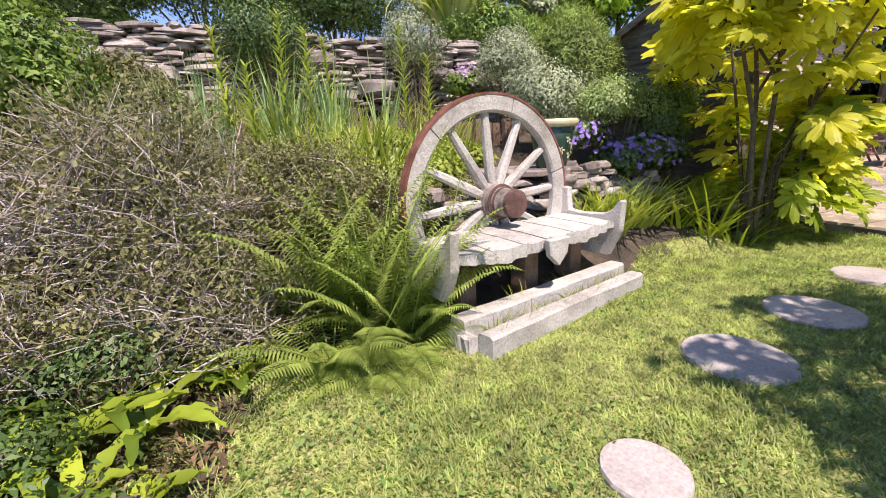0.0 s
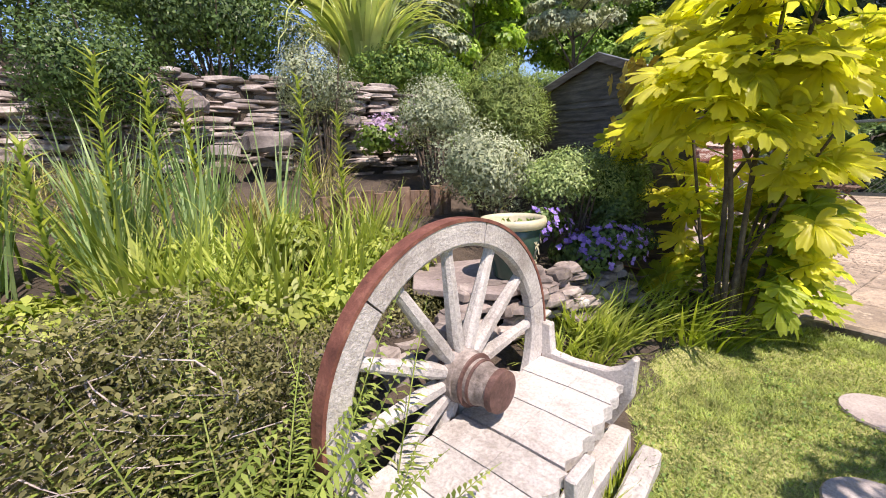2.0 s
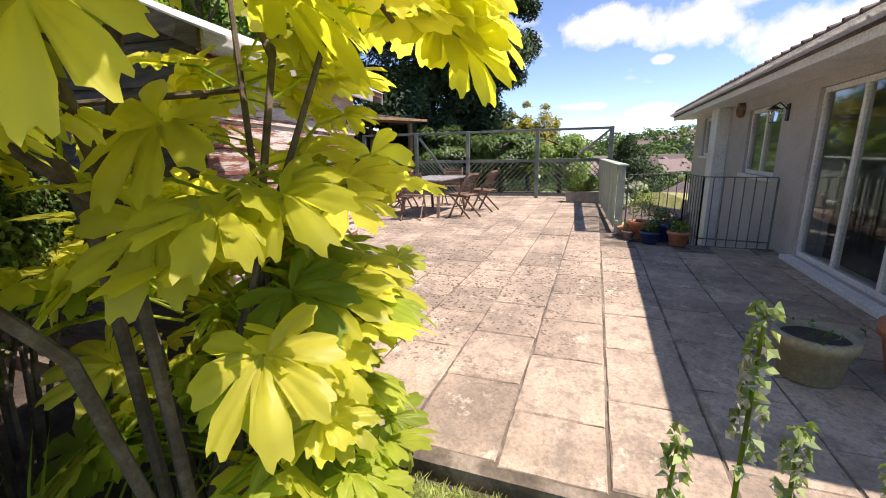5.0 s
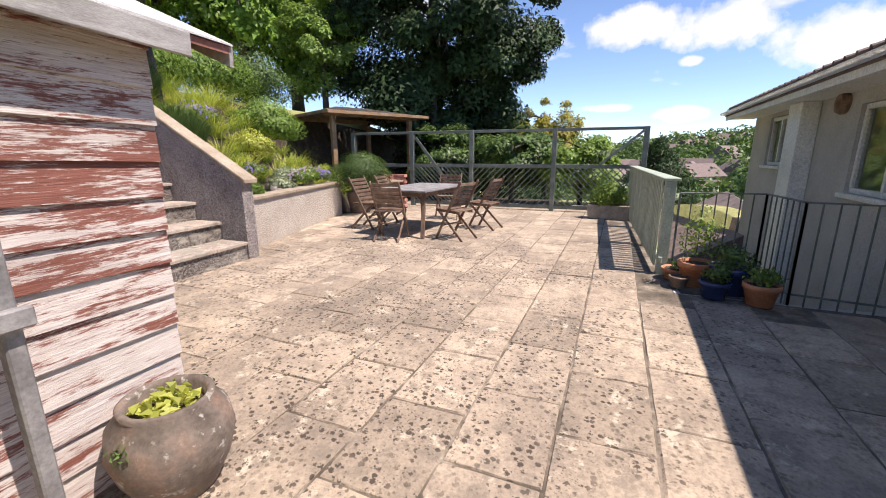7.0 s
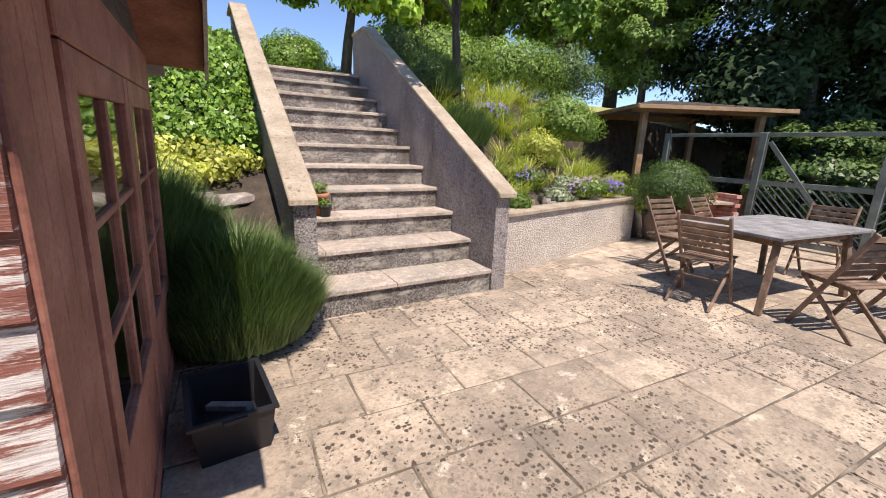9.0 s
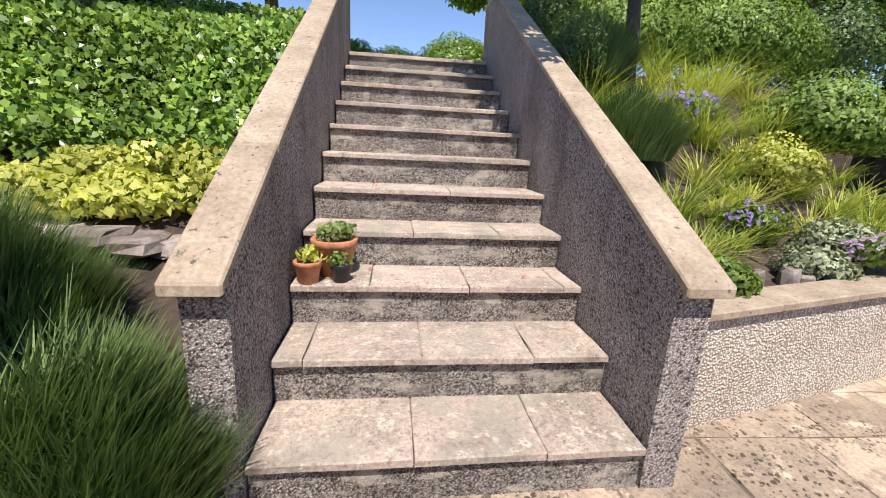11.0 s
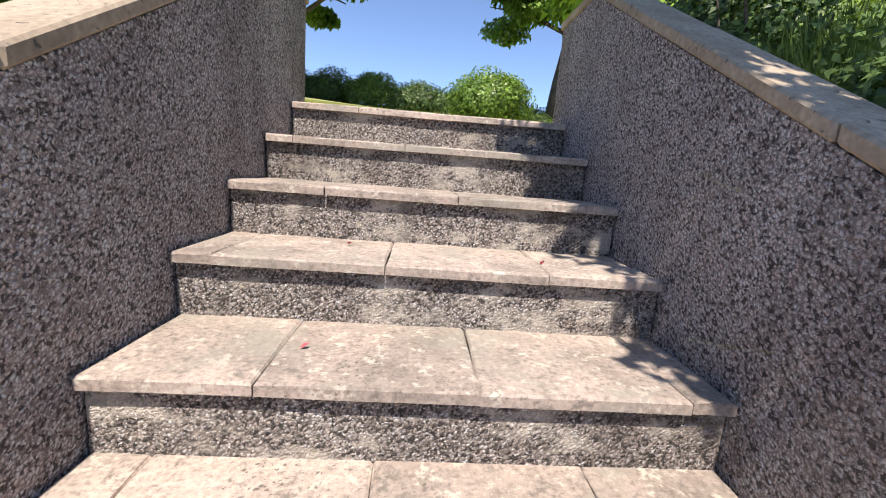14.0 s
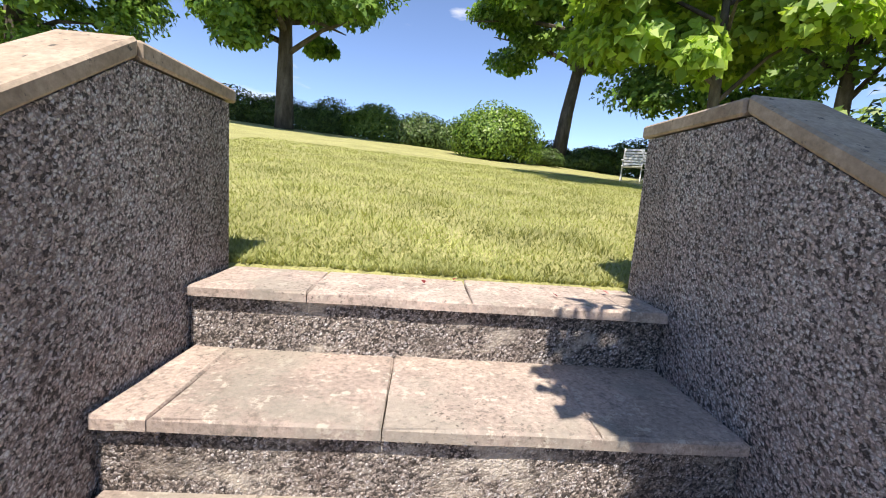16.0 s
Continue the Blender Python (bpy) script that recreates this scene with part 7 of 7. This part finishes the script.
flower_cushion("catmint", 10.9, 6.15, 0.86, 0.36, 0.20, 0.17, 1500, 420, L_LILAC, "cushion of purple catmint over the bed wall", 0.02)
flower_cushion("catmint", 11.5, 6.25, 0.86, 0.30, 0.18, 0.15, 1200, 320, L_PURPLE, "cushion of violet flowers over the bed wall", 0.02)
flower_cushion("catmint", 10.37, 7.95, 1.95, 0.46, 0.30, 0.22, 1700, 200, L_PURPLE, "lavender-blue flowers among the grasses", 0.03)
for k in range(12):
    px = R.uniform(9.1, 11.3)
    py = 5.75 + 0.24 * (px - 8.8) + R.uniform(0, 0.35)
    put_stone(bedstones, px, py, ground_z(px, py) + 0.05, R.uniform(0.1, 0.22), R.uniform(0.1, 0.18), R.uniform(0.06, 0.14), R.uniform(-40, 40))
flower_cushion("catmint", 10.3, 6.78, 0.98, 0.30, 0.22, 0.16, 1300, 160, L_PURPLE, "blue-violet flowers on the lower bank", 0.024)
clay_pot(9.42, 5.84, 0.66, 0.055, 0.10, M_WHITE, "small white pot on the bed wall")
for bx, by, rx_, ry_, rz_, m_, lb in ((10.3, 9.5, 1.3, 0.7, 0.75, L_MID, "rounded green hedge along the top of the bank"), (12.2, 9.6, 1.4, 0.8, 0.85, L_MID, "rounded green hedge along the top of the bank"), (14.2, 10.0, 1.4, 0.9, 1.0, L_DARK, "dark green hedge along the top of the bank"), (12.4, 8.3, 0.9, 0.7, 0.6, L_MID, "rounded green shrub on the bank"), (13.6, 7.6, 0.6, 0.6, 0.55, L_IRIS, "yellow-green shrub beside the summer house")):
    shrub("hedge_shrub", (bx, by, ground_z(bx, by) + rz_ * 0.55), (rx_, ry_, rz_), 12000, 0.06, m_, lb, 0.55, 20)


# ---------------------------------------------------------------- summer house beyond the fence
def summer_house(x, y, rz):
    gz = ground_z(x, y)
    s = empty("summer_house", x, y, gz, rz)
    h = 2.20 - gz
    hw = 1.55
    for a in (-1.2, 1.2):
        for b in (-1.1, 1.1):
            part("post", box_bm(a - 0.06, a + 0.06, b - 0.06, b + 0.06, -0.1, h, 0.008), M_COPWOOD, s)
    for b in (-1.1, 1.1):
        part("beam", box_bm(-1.45, 1.45, b - 0.05, b + 0.05, h, h + 0.12, 0.006), M_COPWOOD, s)
    bm = bmesh.new()
    e = [bm.verts.new(p) for p in ((-hw, -hw, h + 0.09), (hw, -hw, h + 0.09), (hw, hw, h + 0.09), (-hw, hw, h + 0.09))]
    t = [bm.verts.new(p) for p in ((-0.5, 0, h + 0.36), (0.5, 0, h + 0.36))]
    for f in ((e[0], e[1], t[1], t[0]), (e[1], e[2], t[1]), (e[2], e[3], t[0], t[1]), (e[3], e[0], t[0])):
        bm.faces.new(f)
    bmesh.ops.solidify(bm, geom=bm.faces[:], thickness=0.05)
    part("roof", bm, M_OLDBOARD, s, "low dark hipped roof")
    for k, (p, q) in enumerate((((-hw, -hw), (hw, -hw)), ((hw, -hw), (hw, hw)), ((hw, hw), (-hw, hw)), ((-hw, hw), (-hw, -hw)))):
        part("eaves_board", beam_bm((*p, h + 0.06), (*q, h + 0.075), 0.03, 0.075), M_COPWOOD, s)
    return tagged(s, "open timber summer house with low hipped roof", "summer house")


M_COPWOOD = rough_mat("honey_timber", (0.20, 0.12, 0.06), (0.32, 0.20, 0.11), (0.42, 0.28, 0.17), 5, 50, 0.7, 0.3, 0.005)
summer_house(15.35, 7.85, -28)


# ---------------------------------------------------------------- trees
def tree(name, x, y, h, crown, n, leaf, mat, label, trunk=0.2, lumps=22, limbs=7, first=0.35, lean=(0, 0), crown_at=None, bark=None, aspect=0.6, csize=0.26):
    gz = ground_z(x, y)
    top = empty(name, x, y, gz)
    lx, ly = lean
    cz = h - crown[2] * 0.95
    cxy = crown_at or (lx, ly)
    pts = [Vector((0, 0, -0.2)), Vector((lx * 0.2, ly * 0.2, h * 0.22)), Vector((lx * 0.55, ly * 0.55, h * 0.5)), Vector((lx, ly, h * 0.82))]
    bm = tube_bm(pts, [trunk * 1.25, trunk, trunk * 0.7, trunk * 0.2], 10)
    ends = []
    for k in range(limbs):
        t = first + (0.82 - first) * (k + 0.5) / limbs
        base = Vector((lx * t, ly * t, h * t))
        a = 2.4 * k + R.uniform(-0.4, 0.4)
        e = Vector((cxy[0] + math.cos(a) * crown[0] * R.uniform(0.5, 0.8), cxy[1] + math.sin(a) * crown[1] * R.uniform(0.5, 0.8), max(h * t + R.uniform(0.05, 0.3) * crown[2], cz - crown[2] * 0.5)))
        m = base.lerp(e, 0.5) + Vector((0, 0, 0.08 * crown[2]))
        ends.append((base, m, e))
    part("trunk", bm, bark or M_BARK, top, "", True)
    for base, m, e in ends:
        part("limb", tube_bm([base, m, e], [trunk * 0.42, trunk * 0.26, trunk * 0.07], 6), bark or M_BARK, top)
    p, o = clump_points(n, (cxy[0], cxy[1], cz), crown, lumps * 3, csize)
    v, f = leaves(p, unit(o + np.array([0, 0, 0.5])), leaf * NP.uniform(0.6, 1.35, n), aspect, 0.3)
    under("crown", array_mesh("crown", v, f, mat), top)
    return tagged(top, label, "tree")


def conifer(name, x, y, h, r, n, leaf, mat, label, gap=0.0):
    gz = ground_z(x, y)
    top = empty(name, x, y, gz)
    part("trunk", tube_bm([(0, 0, -0.2), (0, 0, h * 0.5), (0, 0, h * 0.97)], [r * 0.11, r * 0.08, 0.02], 9), M_BARK, top)
    boughs = 90
    k = NP.randint(0, boughs, n)
    bu, ba = NP.uniform(0, 1, boughs) ** 1.15, NP.uniform(0, 6.283, boughs)
    bl = NP.uniform(0.72, 1.12, boughs)
    u = np.clip(bu[k] + NP.normal(0, 0.018, n), 0, 1)
    a = ba[k] + NP.normal(0, 0.22, n)
    prof = r * (1 - u) ** 0.7 * bl[k]
    q = NP.uniform(0, 1, n) ** 0.55
    px, py = prof * q * np.cos(a), prof * q * np.sin(a)
    pz = h * (0.07 + 0.93 * u) + NP.normal(0, 0.10, n) - 0.32 * q * prof * 0.5
    out = np.stack([np.cos(a), np.sin(a), np.full(n, 0.25)], 1)
    v, f = leaves(np.stack([px, py, pz], 1), unit(out + NP.normal(0, 0.4, (n, 3))), leaf * NP.uniform(0.6, 1.3, n), 0.32, 0.35)
    under("crown", array_mesh("crown", v, f, mat), top)
    return tagged(top, label, "tree")


R.seed(21)
NP.seed(21)
# tall trees east of the terrace
tree("cedar", 20.2, 7.2, 11.8, (4.1, 4.2, 5.4), 110000, 0.18, L_TREEDARK, "tall dark cedar with spreading branches", 0.34, 42, 18, 0.10, crown_at=(0.0, -0.45), aspect=0.45, csize=0.23)
tree("beech", 21.0, 14.2, 8.6, (3.6, 3.4, 3.6), 26000, 0.19, L_TREE, "leafy green beech behind the summer house", 0.25, 26, 10, 0.15)
conifer("cypress", 20.5, 4.9, 4.9, 2.4, 26000, 0.16, L_TREEDARK, "broad dark green cypress beyond the fence")
conifer("cypress", 18.6, 6.6, 5.2, 1.8, 18000, 0.15, L_TREEDARK, "dark green cypress beyond the fence")
tree("maple", 20.5, 2.9, 3.6, (1.3, 1.2, 1.3), 8000, 0.11, L_GOLD, "golden-leaved tree beyond the fence", 0.09, 18)
tree("laurel", 16.6, 9.6, 3.8, (1.3, 1.2, 1.6), 16000, 0.10, L_MID, "pale green laurel tree behind the summer house", 0.09, 18)
tree("laurel", 16.5, 3.4, 2.2, (1.4, 1.3, 0.9), 12000, 0.10, L_DARK, "green laurel bush behind the trellis fence", 0.07, 16, first=0.2)
tree("laurel", 16.3, 1.5, 1.9, (1.2, 1.1, 0.8), 10000, 0.09, L_MID, "yellow-green bush behind the trellis fence", 0.06, 16, first=0.2)
tree("laurel", 16.2, 5.4, 2.3, (1.2, 1.1, 1.0), 10000, 0.10, L_DARK, "dark green bush behind the trellis fence", 0.07, 16, first=0.2)
conifer("pine", 26, -1.6, 3.2, 2.2, 16000, 0.18, L_TREEDARK, "flat-branched dark pine beyond the house")
tree("plum", 24.0, -0.6, 2.2, (1.8, 1.5, 1.0), 12000, 0.13, L_GREY, "grey-brown open tree beyond the railing", 0.1, 16, first=0.2)
# trees at the back of the bank and on the upper lawn
tree("sycamore", 12.9, 15.4, 6.0, (2.5, 2.2, 2.1), 15000, 0.20, L_SYC, "spreading sycamore with bright green leaves", 0.11, 16, 10, 0.25, (-0.3, -0.2), (-0.7, -0.4), aspect=0.8, csize=0.24)
tree("rowan", 9.75, 8.0, 3.1, (1.05, 1.35, 0.6), 6200, 0.11, L_GREY, "small rowan on the bank that shades the top steps", 0.07, 9, 8, 0.35, (-0.2, 0), (-0.78, -0.50), aspect=0.5, csize=0.26)
tree("beech", 16.4, 16.4, 7.8, (3.0, 2.8, 2.6), 10000, 0.20, L_TREE, "leafy green beech behind the hedge", 0.15, 26, 9, 0.25)
tree("beech", 18.0, 14.2, 7.4, (3.0, 2.8, 2.7), 12000, 0.20, L_TREE, "leafy green beech behind the hedge", 0.2, 24, 9, 0.25)
tree("oak", 1.9, 24.6, 8.5, (4.3, 3.8, 3.1), 30000, 0.26, L_TREE, "large oak at the far edge of the upper lawn", 0.3, 22, 11, 0.30, bark=M_BARK, csize=0.22)
tree("oak", 13.2, 25.5, 10.2, (5.2, 4.2, 3.2), 34000, 0.26, L_TREE, "large oak leaning over the upper lawn", 0.26, 22, 11, 0.34, (1.2, 0), (-0.2, 0), csize=0.22)
tree("oak", 17.8, 22.5, 9.0, (4.5, 4.0, 3.4), 34000, 0.22, L_TREE, "large oak at the side of the upper lawn", 0.28, 26, 10, 0.3)
tree("oak", -6.5, 23.0, 8.0, (4.0, 3.6, 3.6), 26000, 0.24, L_TREE, "large oak at the corner of the upper lawn", 0.28, 26, 10, 0.2)
for hx, hy, w, hh, m_ in ((-1.6, 26.6, 2.2, 1.3, L_DARK), (1.0, 27.0, 2.0, 1.15, L_DARK), (3.2, 27.2, 1.9, 1.35, L_DARK), (5.2, 26.8, 1.7, 1.45, L_MID), (7.2, 26.6, 1.6, 1.25, L_DARK), (8.8, 26.4, 1.5, 1.1, L_DARK), (-4.5, 26.4, 2.2, 1.5, L_DARK), (14.4, 25.2, 1.4, 0.8, L_DARK), (16.5, 25.0, 1.8, 1.2, L_DARK), (12.6, 26.2, 1.5, 0.8, L_DARK)):
    shrub("boundary_shrub", (hx, hy, ground_z(hx, hy) + hh * 0.35), (w, 1.0, hh), 12000, 0.10, m_, "boundary hedge shrub at the end of the upper lawn", 0.6, 22, "boundary hedge", twigs=4)
shrub("laurel_ball", (10.0, 22.6, ground_z(10.0, 22.6) + 0.62), (1.65, 1.3, 1.35), 22000, 0.10, L_IVY, "rounded glossy laurel bush on the upper lawn", 0.6, 30)
shrub("laurel_ball", (12.2, 23.6, ground_z(12.2, 23.6) + 0.25), (0.7, 0.6, 0.45), 4000, 0.08, L_DARK, "low dark bush beside the leaning oak", 0.6, 14)
# garden trees behind the terrace
tree("bay_tree", 4.8, 7.95, 2.9, (1.25, 0.9, 1.05), 16000, 0.09, L_GREY, "grey-leaved tree above the shed roof", 0.09, 18)
tree("beech", 1.0, 9.0, 5.2, (2.6, 1.6, 2.4), 26000, 0.13, L_DARK, "dark leafy tree behind the terrace", 0.14, 22)
tree("beech", -3.0, 9.0, 5.0, (2.4, 1.6, 2.5), 22000, 0.13, L_DARK, "dark leafy tree behind the terrace", 0.14, 22)
tree("yew_tree", 4.3, 8.0, 1.7, (0.6, 0.5, 0.75), 8000, 0.05, L_GOLD, "bronze-green shrub behind the phormium", 0.06, 14)
# Unseen tree south of the lawn, added only to throw dappled shade on it.
tree("shade_tree", 2.75, -1.75, 3.6, (1.20, 0.78, 0.75), 3400, 0.10, L_TREE, "unseen small tree added to shade the lawn", 0.07, 16, crown_at=(-0.62, 0.80))


# white garden chair on the upper lawn
def lawn_chair(x, y, rz):
    c = empty("lawn_chair", x, y, ground_z(x, y), rz)
    for s in (-1, 1):
        part("leg", tube_bm([(s * 0.26, 0.3, 0), (s * 0.26, 0.05, 0.42), (s * 0.26, -0.3, 1.0)], [0.016, 0.016, 0.016], 6), M_WHITE, c)
        part("leg", tube_bm([(s * 0.26, -0.3, 0), (s * 0.26, 0.25, 0.45)], [0.016, 0.016], 6), M_WHITE, c)
        part("armrest", box_bm(s * 0.26 - 0.03, s * 0.26 + 0.03, -0.25, 0.28, 0.60, 0.625, 0.004), M_WHITE, c)
    for k in range(6):
        part("seat_slat", box_bm(-0.25, 0.25, -0.2 + 0.09 * k, -0.13 + 0.09 * k, 0.42, 0.44, 0.003), M_WHITE, c)
        part("back_slat", box_bm(-0.25, 0.25, -0.14 - 0.027 * k, -0.12 - 0.027 * k, 0.50 + 0.085 * k, 0.56 + 0.085 * k, 0.003), M_WHITE, c)
    return tagged(c, "white slatted garden chair on the upper lawn", "chair")


lawn_chair(13.6, 19.6, 150)
lawn_chair(14.6, 20.2, 200)

# ---------------------------------------------------------------- distance: hillside houses and woods
HOUSE_W = [plain_mat("far_wall_%s" % c, col, 0.9) for c, col in (("cream", (0.62, 0.58, 0.50)), ("white", (0.75, 0.74, 0.72)), ("buff", (0.45, 0.36, 0.30)))]


def far_house(x, y, w, d, h, rz, k):
    z = ground_z(x, y)
    o = empty("far_house", x, y, z - 0.5, rz)
    part("walls", box_bm(-w / 2, w / 2, -d / 2, d / 2, 0, h, 0), HOUSE_W[k % 3], o)
    part("roof", prism_bm([(-d / 2 - 0.3, h), (d / 2 + 0.3, h), (0, h + d * 0.42)], (-w / 2 - 0.2, w / 2 + 0.2), "x"), M_TILE, o)
    for s in (-0.28, 0.05, 0.3):
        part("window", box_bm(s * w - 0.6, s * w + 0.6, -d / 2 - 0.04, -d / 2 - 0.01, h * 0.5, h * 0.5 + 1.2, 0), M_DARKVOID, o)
    return tagged(o, "distant house with a tiled roof on the hillside", "house", "houses on the far hillside")


for k in range(46):
    dx = R.uniform(110, 420)
    far_house(dx, dx * R.uniform(-0.36, 0.16), R.uniform(8, 14), R.uniform(7, 9), R.uniform(4.5, 6.5), R.uniform(0, 180), k)
n = 60000
cl = NP.uniform(0, 1, (900, 2))
cxs = 45 + 420 * cl[:, 0] ** 1.2
cys = cxs * (-0.45 + 0.8 * cl[:, 1])
k = NP.randint(0, 900, n)
rad = (1.6 + 3.2 * (k % 7) / 7) * (0.7 + cxs[k] / 300)
d = unit(NP.normal(size=(n, 3)))
pw = np.stack([cxs[k] + d[:, 0] * rad, cys[k] + d[:, 1] * rad, ground_np(cxs[k], cys[k]) + 0.75 * rad + d[:, 2] * rad * 0.85], 1)
v_, f_ = leaves(pw, d, 0.9 * (0.7 + cxs[k] / 200), 0.8)
tagged(new("far_woods", array_mesh("far_woods", v_, f_, L_DARK)), "distant dark woods and hedges on the hillside", "woods", kind="stuff")
lowroof = empty("neighbour_house", 17.5, -2.6, -4.2, -8)
part("walls", box_bm(-3.5, 3.5, -2.5, 2.5, -2, 2.4, 0), HOUSE_W[2], lowroof)
part("roof", prism_bm([(-3.0, 2.4), (3.0, 2.4), (0, 4.2)], (-3.7, 3.7), "x"), M_TILE, lowroof, "red-brown tiled roof")
tagged(lowroof, "neighbouring house below with a red-brown tiled roof", "house")


# ---------------------------------------------------------------- turf
def turf(name, x0, x1, y0, y1, n, h, w, keep, label, power=1.0, mat=None):
    x = NP.uniform(x0, x1, n)
    y = y0 + (y1 - y0) * NP.uniform(0, 1, n) ** power
    ok = keep(x, y)
    x, y = x[ok], y[ok]
    p = np.stack([x, y, ground_np(x, y) - 0.004], 1)
    tuft = 0.7 + 0.6 * (0.5 + 0.5 * np.sin(x * 5.3 + 2 * np.sin(y * 3.1))) * (0.5 + 0.5 * np.sin(y * 6.1 + x))
    v, f = blades(p, h * tuft * NP.uniform(0.6, 1.3, len(p)), w, 0.5, 0.5, 2)
    tagged(new(name, array_mesh(name, v, f, mat or L_LAWN)), label, "grass", kind="stuff")


def on_lawn(x, y):
    ok = (y < 1.98 + 0.06 * np.sin(x * 2.1) - 1.5 * sstep(0.02, -0.42, x) + 0.34 * sstep(1.9, 2.5, x)) & (x < 4.13)
    for sx, sy, sr in ((0.90, 0.865, 0.108), (1.70, 1.12, 0.19), (2.45, 1.23, 0.19), (3.30, 1.34, 0.18)):
        ok &= np.hypot(x - sx, y - sy) > sr
    return ok


turf("lawn_grass", -0.9, 4.2, 0.3, 2.4, 170000, 0.032, 0.0042, on_lawn, "short sunlit lawn grass beside the flower bed", mat=L_LAWNNEAR)
turf("lawn_grass", 3.5, 12.5, 9.44, 18.0, 150000, 0.045, 0.007, lambda x, y: y > 9.4 + 0.05 * np.sin(x * 9), "mown grass of the upper lawn", 1.8)
n = 9000
cx_, cy_ = NP.uniform(-0.2, 4.05, n), NP.uniform(0.3, 2.1, n)
ok_ = on_lawn(cx_, cy_) & (np.sin(cx_ * 4.3 + 1.2 * np.sin(cy_ * 5.1)) + np.cos(cy_ * 4.7 + cx_ * 1.9) + NP.normal(0, 0.5, n) > 0.2)
cp_ = np.stack([cx_[ok_], cy_[ok_], ground_np(cx_[ok_], cy_[ok_]) + NP.uniform(0.012, 0.03, ok_.sum())], 1)
v_, f_ = leaves(cp_, unit(NP.normal(size=cp_.shape) * 0.5 + np.array([0, 0, 1.0])), 0.016 * NP.uniform(0.6, 1.3, len(cp_)), 0.85)
tagged(new("clover", array_mesh("clover", v_, f_, L_CLOVER)), "patches of clover in the short lawn", "clover", kind="stuff")
for k in range(14):
    gx_, gy_ = 0.95 + 0.075 * k, 1.74 + 0.018 * k + R.uniform(-0.02, 0.02)
    grass_clump("grass_tuft", gx_, gy_, ground_z(gx_, gy_), 34, R.uniform(0.12, 0.22), 0.006, L_STRAP, "tuft of long grass between the timbers", 0.04, 0.3, 0.4, "grass", "grass tufts under the bench")

# dead leaves and long grass where the bed meets the lawn
n = 2600
lx_, ly_ = NP.uniform(-1.3, -0.12, n), NP.uniform(0.75, 2.2, n)
v_, f_ = leaves(np.stack([lx_, ly_, ground_np(lx_, ly_) + NP.uniform(0.0, 0.03, n)], 1), unit(NP.normal(size=(n, 3)) * 0.5 + np.array([0, 0, 1.0])), 0.035 * NP.uniform(0.5, 1.5, n), 0.4)
tagged(new("leaf_litter", array_mesh("leaf_litter", v_, f_, L_LITTER)), "dead brown leaves on the bed soil", "leaf litter", kind="stuff")
for k in range(26):
    gy_ = 0.85 + 0.05 * k
    gx_ = -0.24 + 0.05 * math.sin(k * 1.9) + 0.10 * sstep(1.5, 2.0, gy_) + R.uniform(-0.04, 0.04)
    grass_clump("edge_grass", gx_, gy_, ground_z(gx_, gy_), 30, R.uniform(0.06, 0.12), 0.005, L_LAWNNEAR, "tuft of longer grass along the lawn edge", 0.06, 0.5, 0.6, "grass", "grass tufts along the lawn edge")

# fallen pink petals on the steps
L_PETAL = plain_mat("pink_petal", (0.62, 0.10, 0.12), 0.6)
pet = []
for k in range(14):
    i = R.randint(2, 11)
    pet.append((R.uniform(STEP_X0 + 0.05, STEP_X1 - 0.05), nose(i) + R.uniform(0.05, 0.36), step_z(i) + 0.004))
v_, f_ = leaves(np.array(pet), np.tile(np.array([[0, 0, 1.0]]), (len(pet), 1)), 0.034, 0.6, -0.1, 0.1)
tagged(new("fallen_petals", array_mesh("fallen_petals", v_, f_, L_PETAL)), "fallen pink petals scattered on the stone steps", "petals", kind="stuff")

# ---------------------------------------------------------------- slabs of steps and patio
rs = random.Random(7)
for i in range(1, STEPS + 1):
    d = nose(i + 1) - nose(i) + 0.06 if i < STEPS else 0.42
    cuts = [0.0]
    x = 0.14 + (0.28 if i % 2 else 0.0) + rs.uniform(-0.03, 0.03) + (0.24 if i == 1 else 0)
    while x < STEP_X1 - STEP_X0 - 0.06:
        cuts.append(x)
        x += STEP_SLAB
    cuts.append(STEP_X1 - STEP_X0)
    for a, b in zip(cuts, cuts[1:]):
        o = under("tread_slab", tread_mesh(b - a - 0.003, d, int(a * 10) % 4), steps)
        o.matrix_basis = pose(STEP_X0 + a + 0.0015, nose(i), step_z(i), rs.uniform(-0.3, 0.3), rs.uniform(-0.25, 0.25), 0)

slab_meshes = [slab_mesh("slab", SLAB_L - 0.012, COL_W - 0.012, 0.05, M_SLAB, 300 + k) for k in range(8)]
row = 0
v = -1.72
while v < 5.75:
    u = 0.0 - (0.28 if row % 2 else 0.0) + rs.uniform(-0.08, 0.08)
    while u < 10.6:
        if u > 4.1 and v < 0.0:
            pass
        elif u < 0:
            sc = (u + SLAB_L) / SLAB_L
            if sc > 0.2:
                o = under("slab", rs.choice(slab_meshes), patio)
                o.matrix_basis = pose(0, v, rs.uniform(-0.003, 0.002)) @ Matrix.Diagonal((sc, 1, 1, 1))
        else:
            o = under("slab", rs.choice(slab_meshes), patio)
            o.matrix_basis = pose(u, v, rs.uniform(-0.003, 0.002), rs.uniform(-0.2, 0.2), rs.uniform(-0.2, 0.2), rs.uniform(-0.25, 0.25))
        u += SLAB_L
    v += COL_W
    row += 1
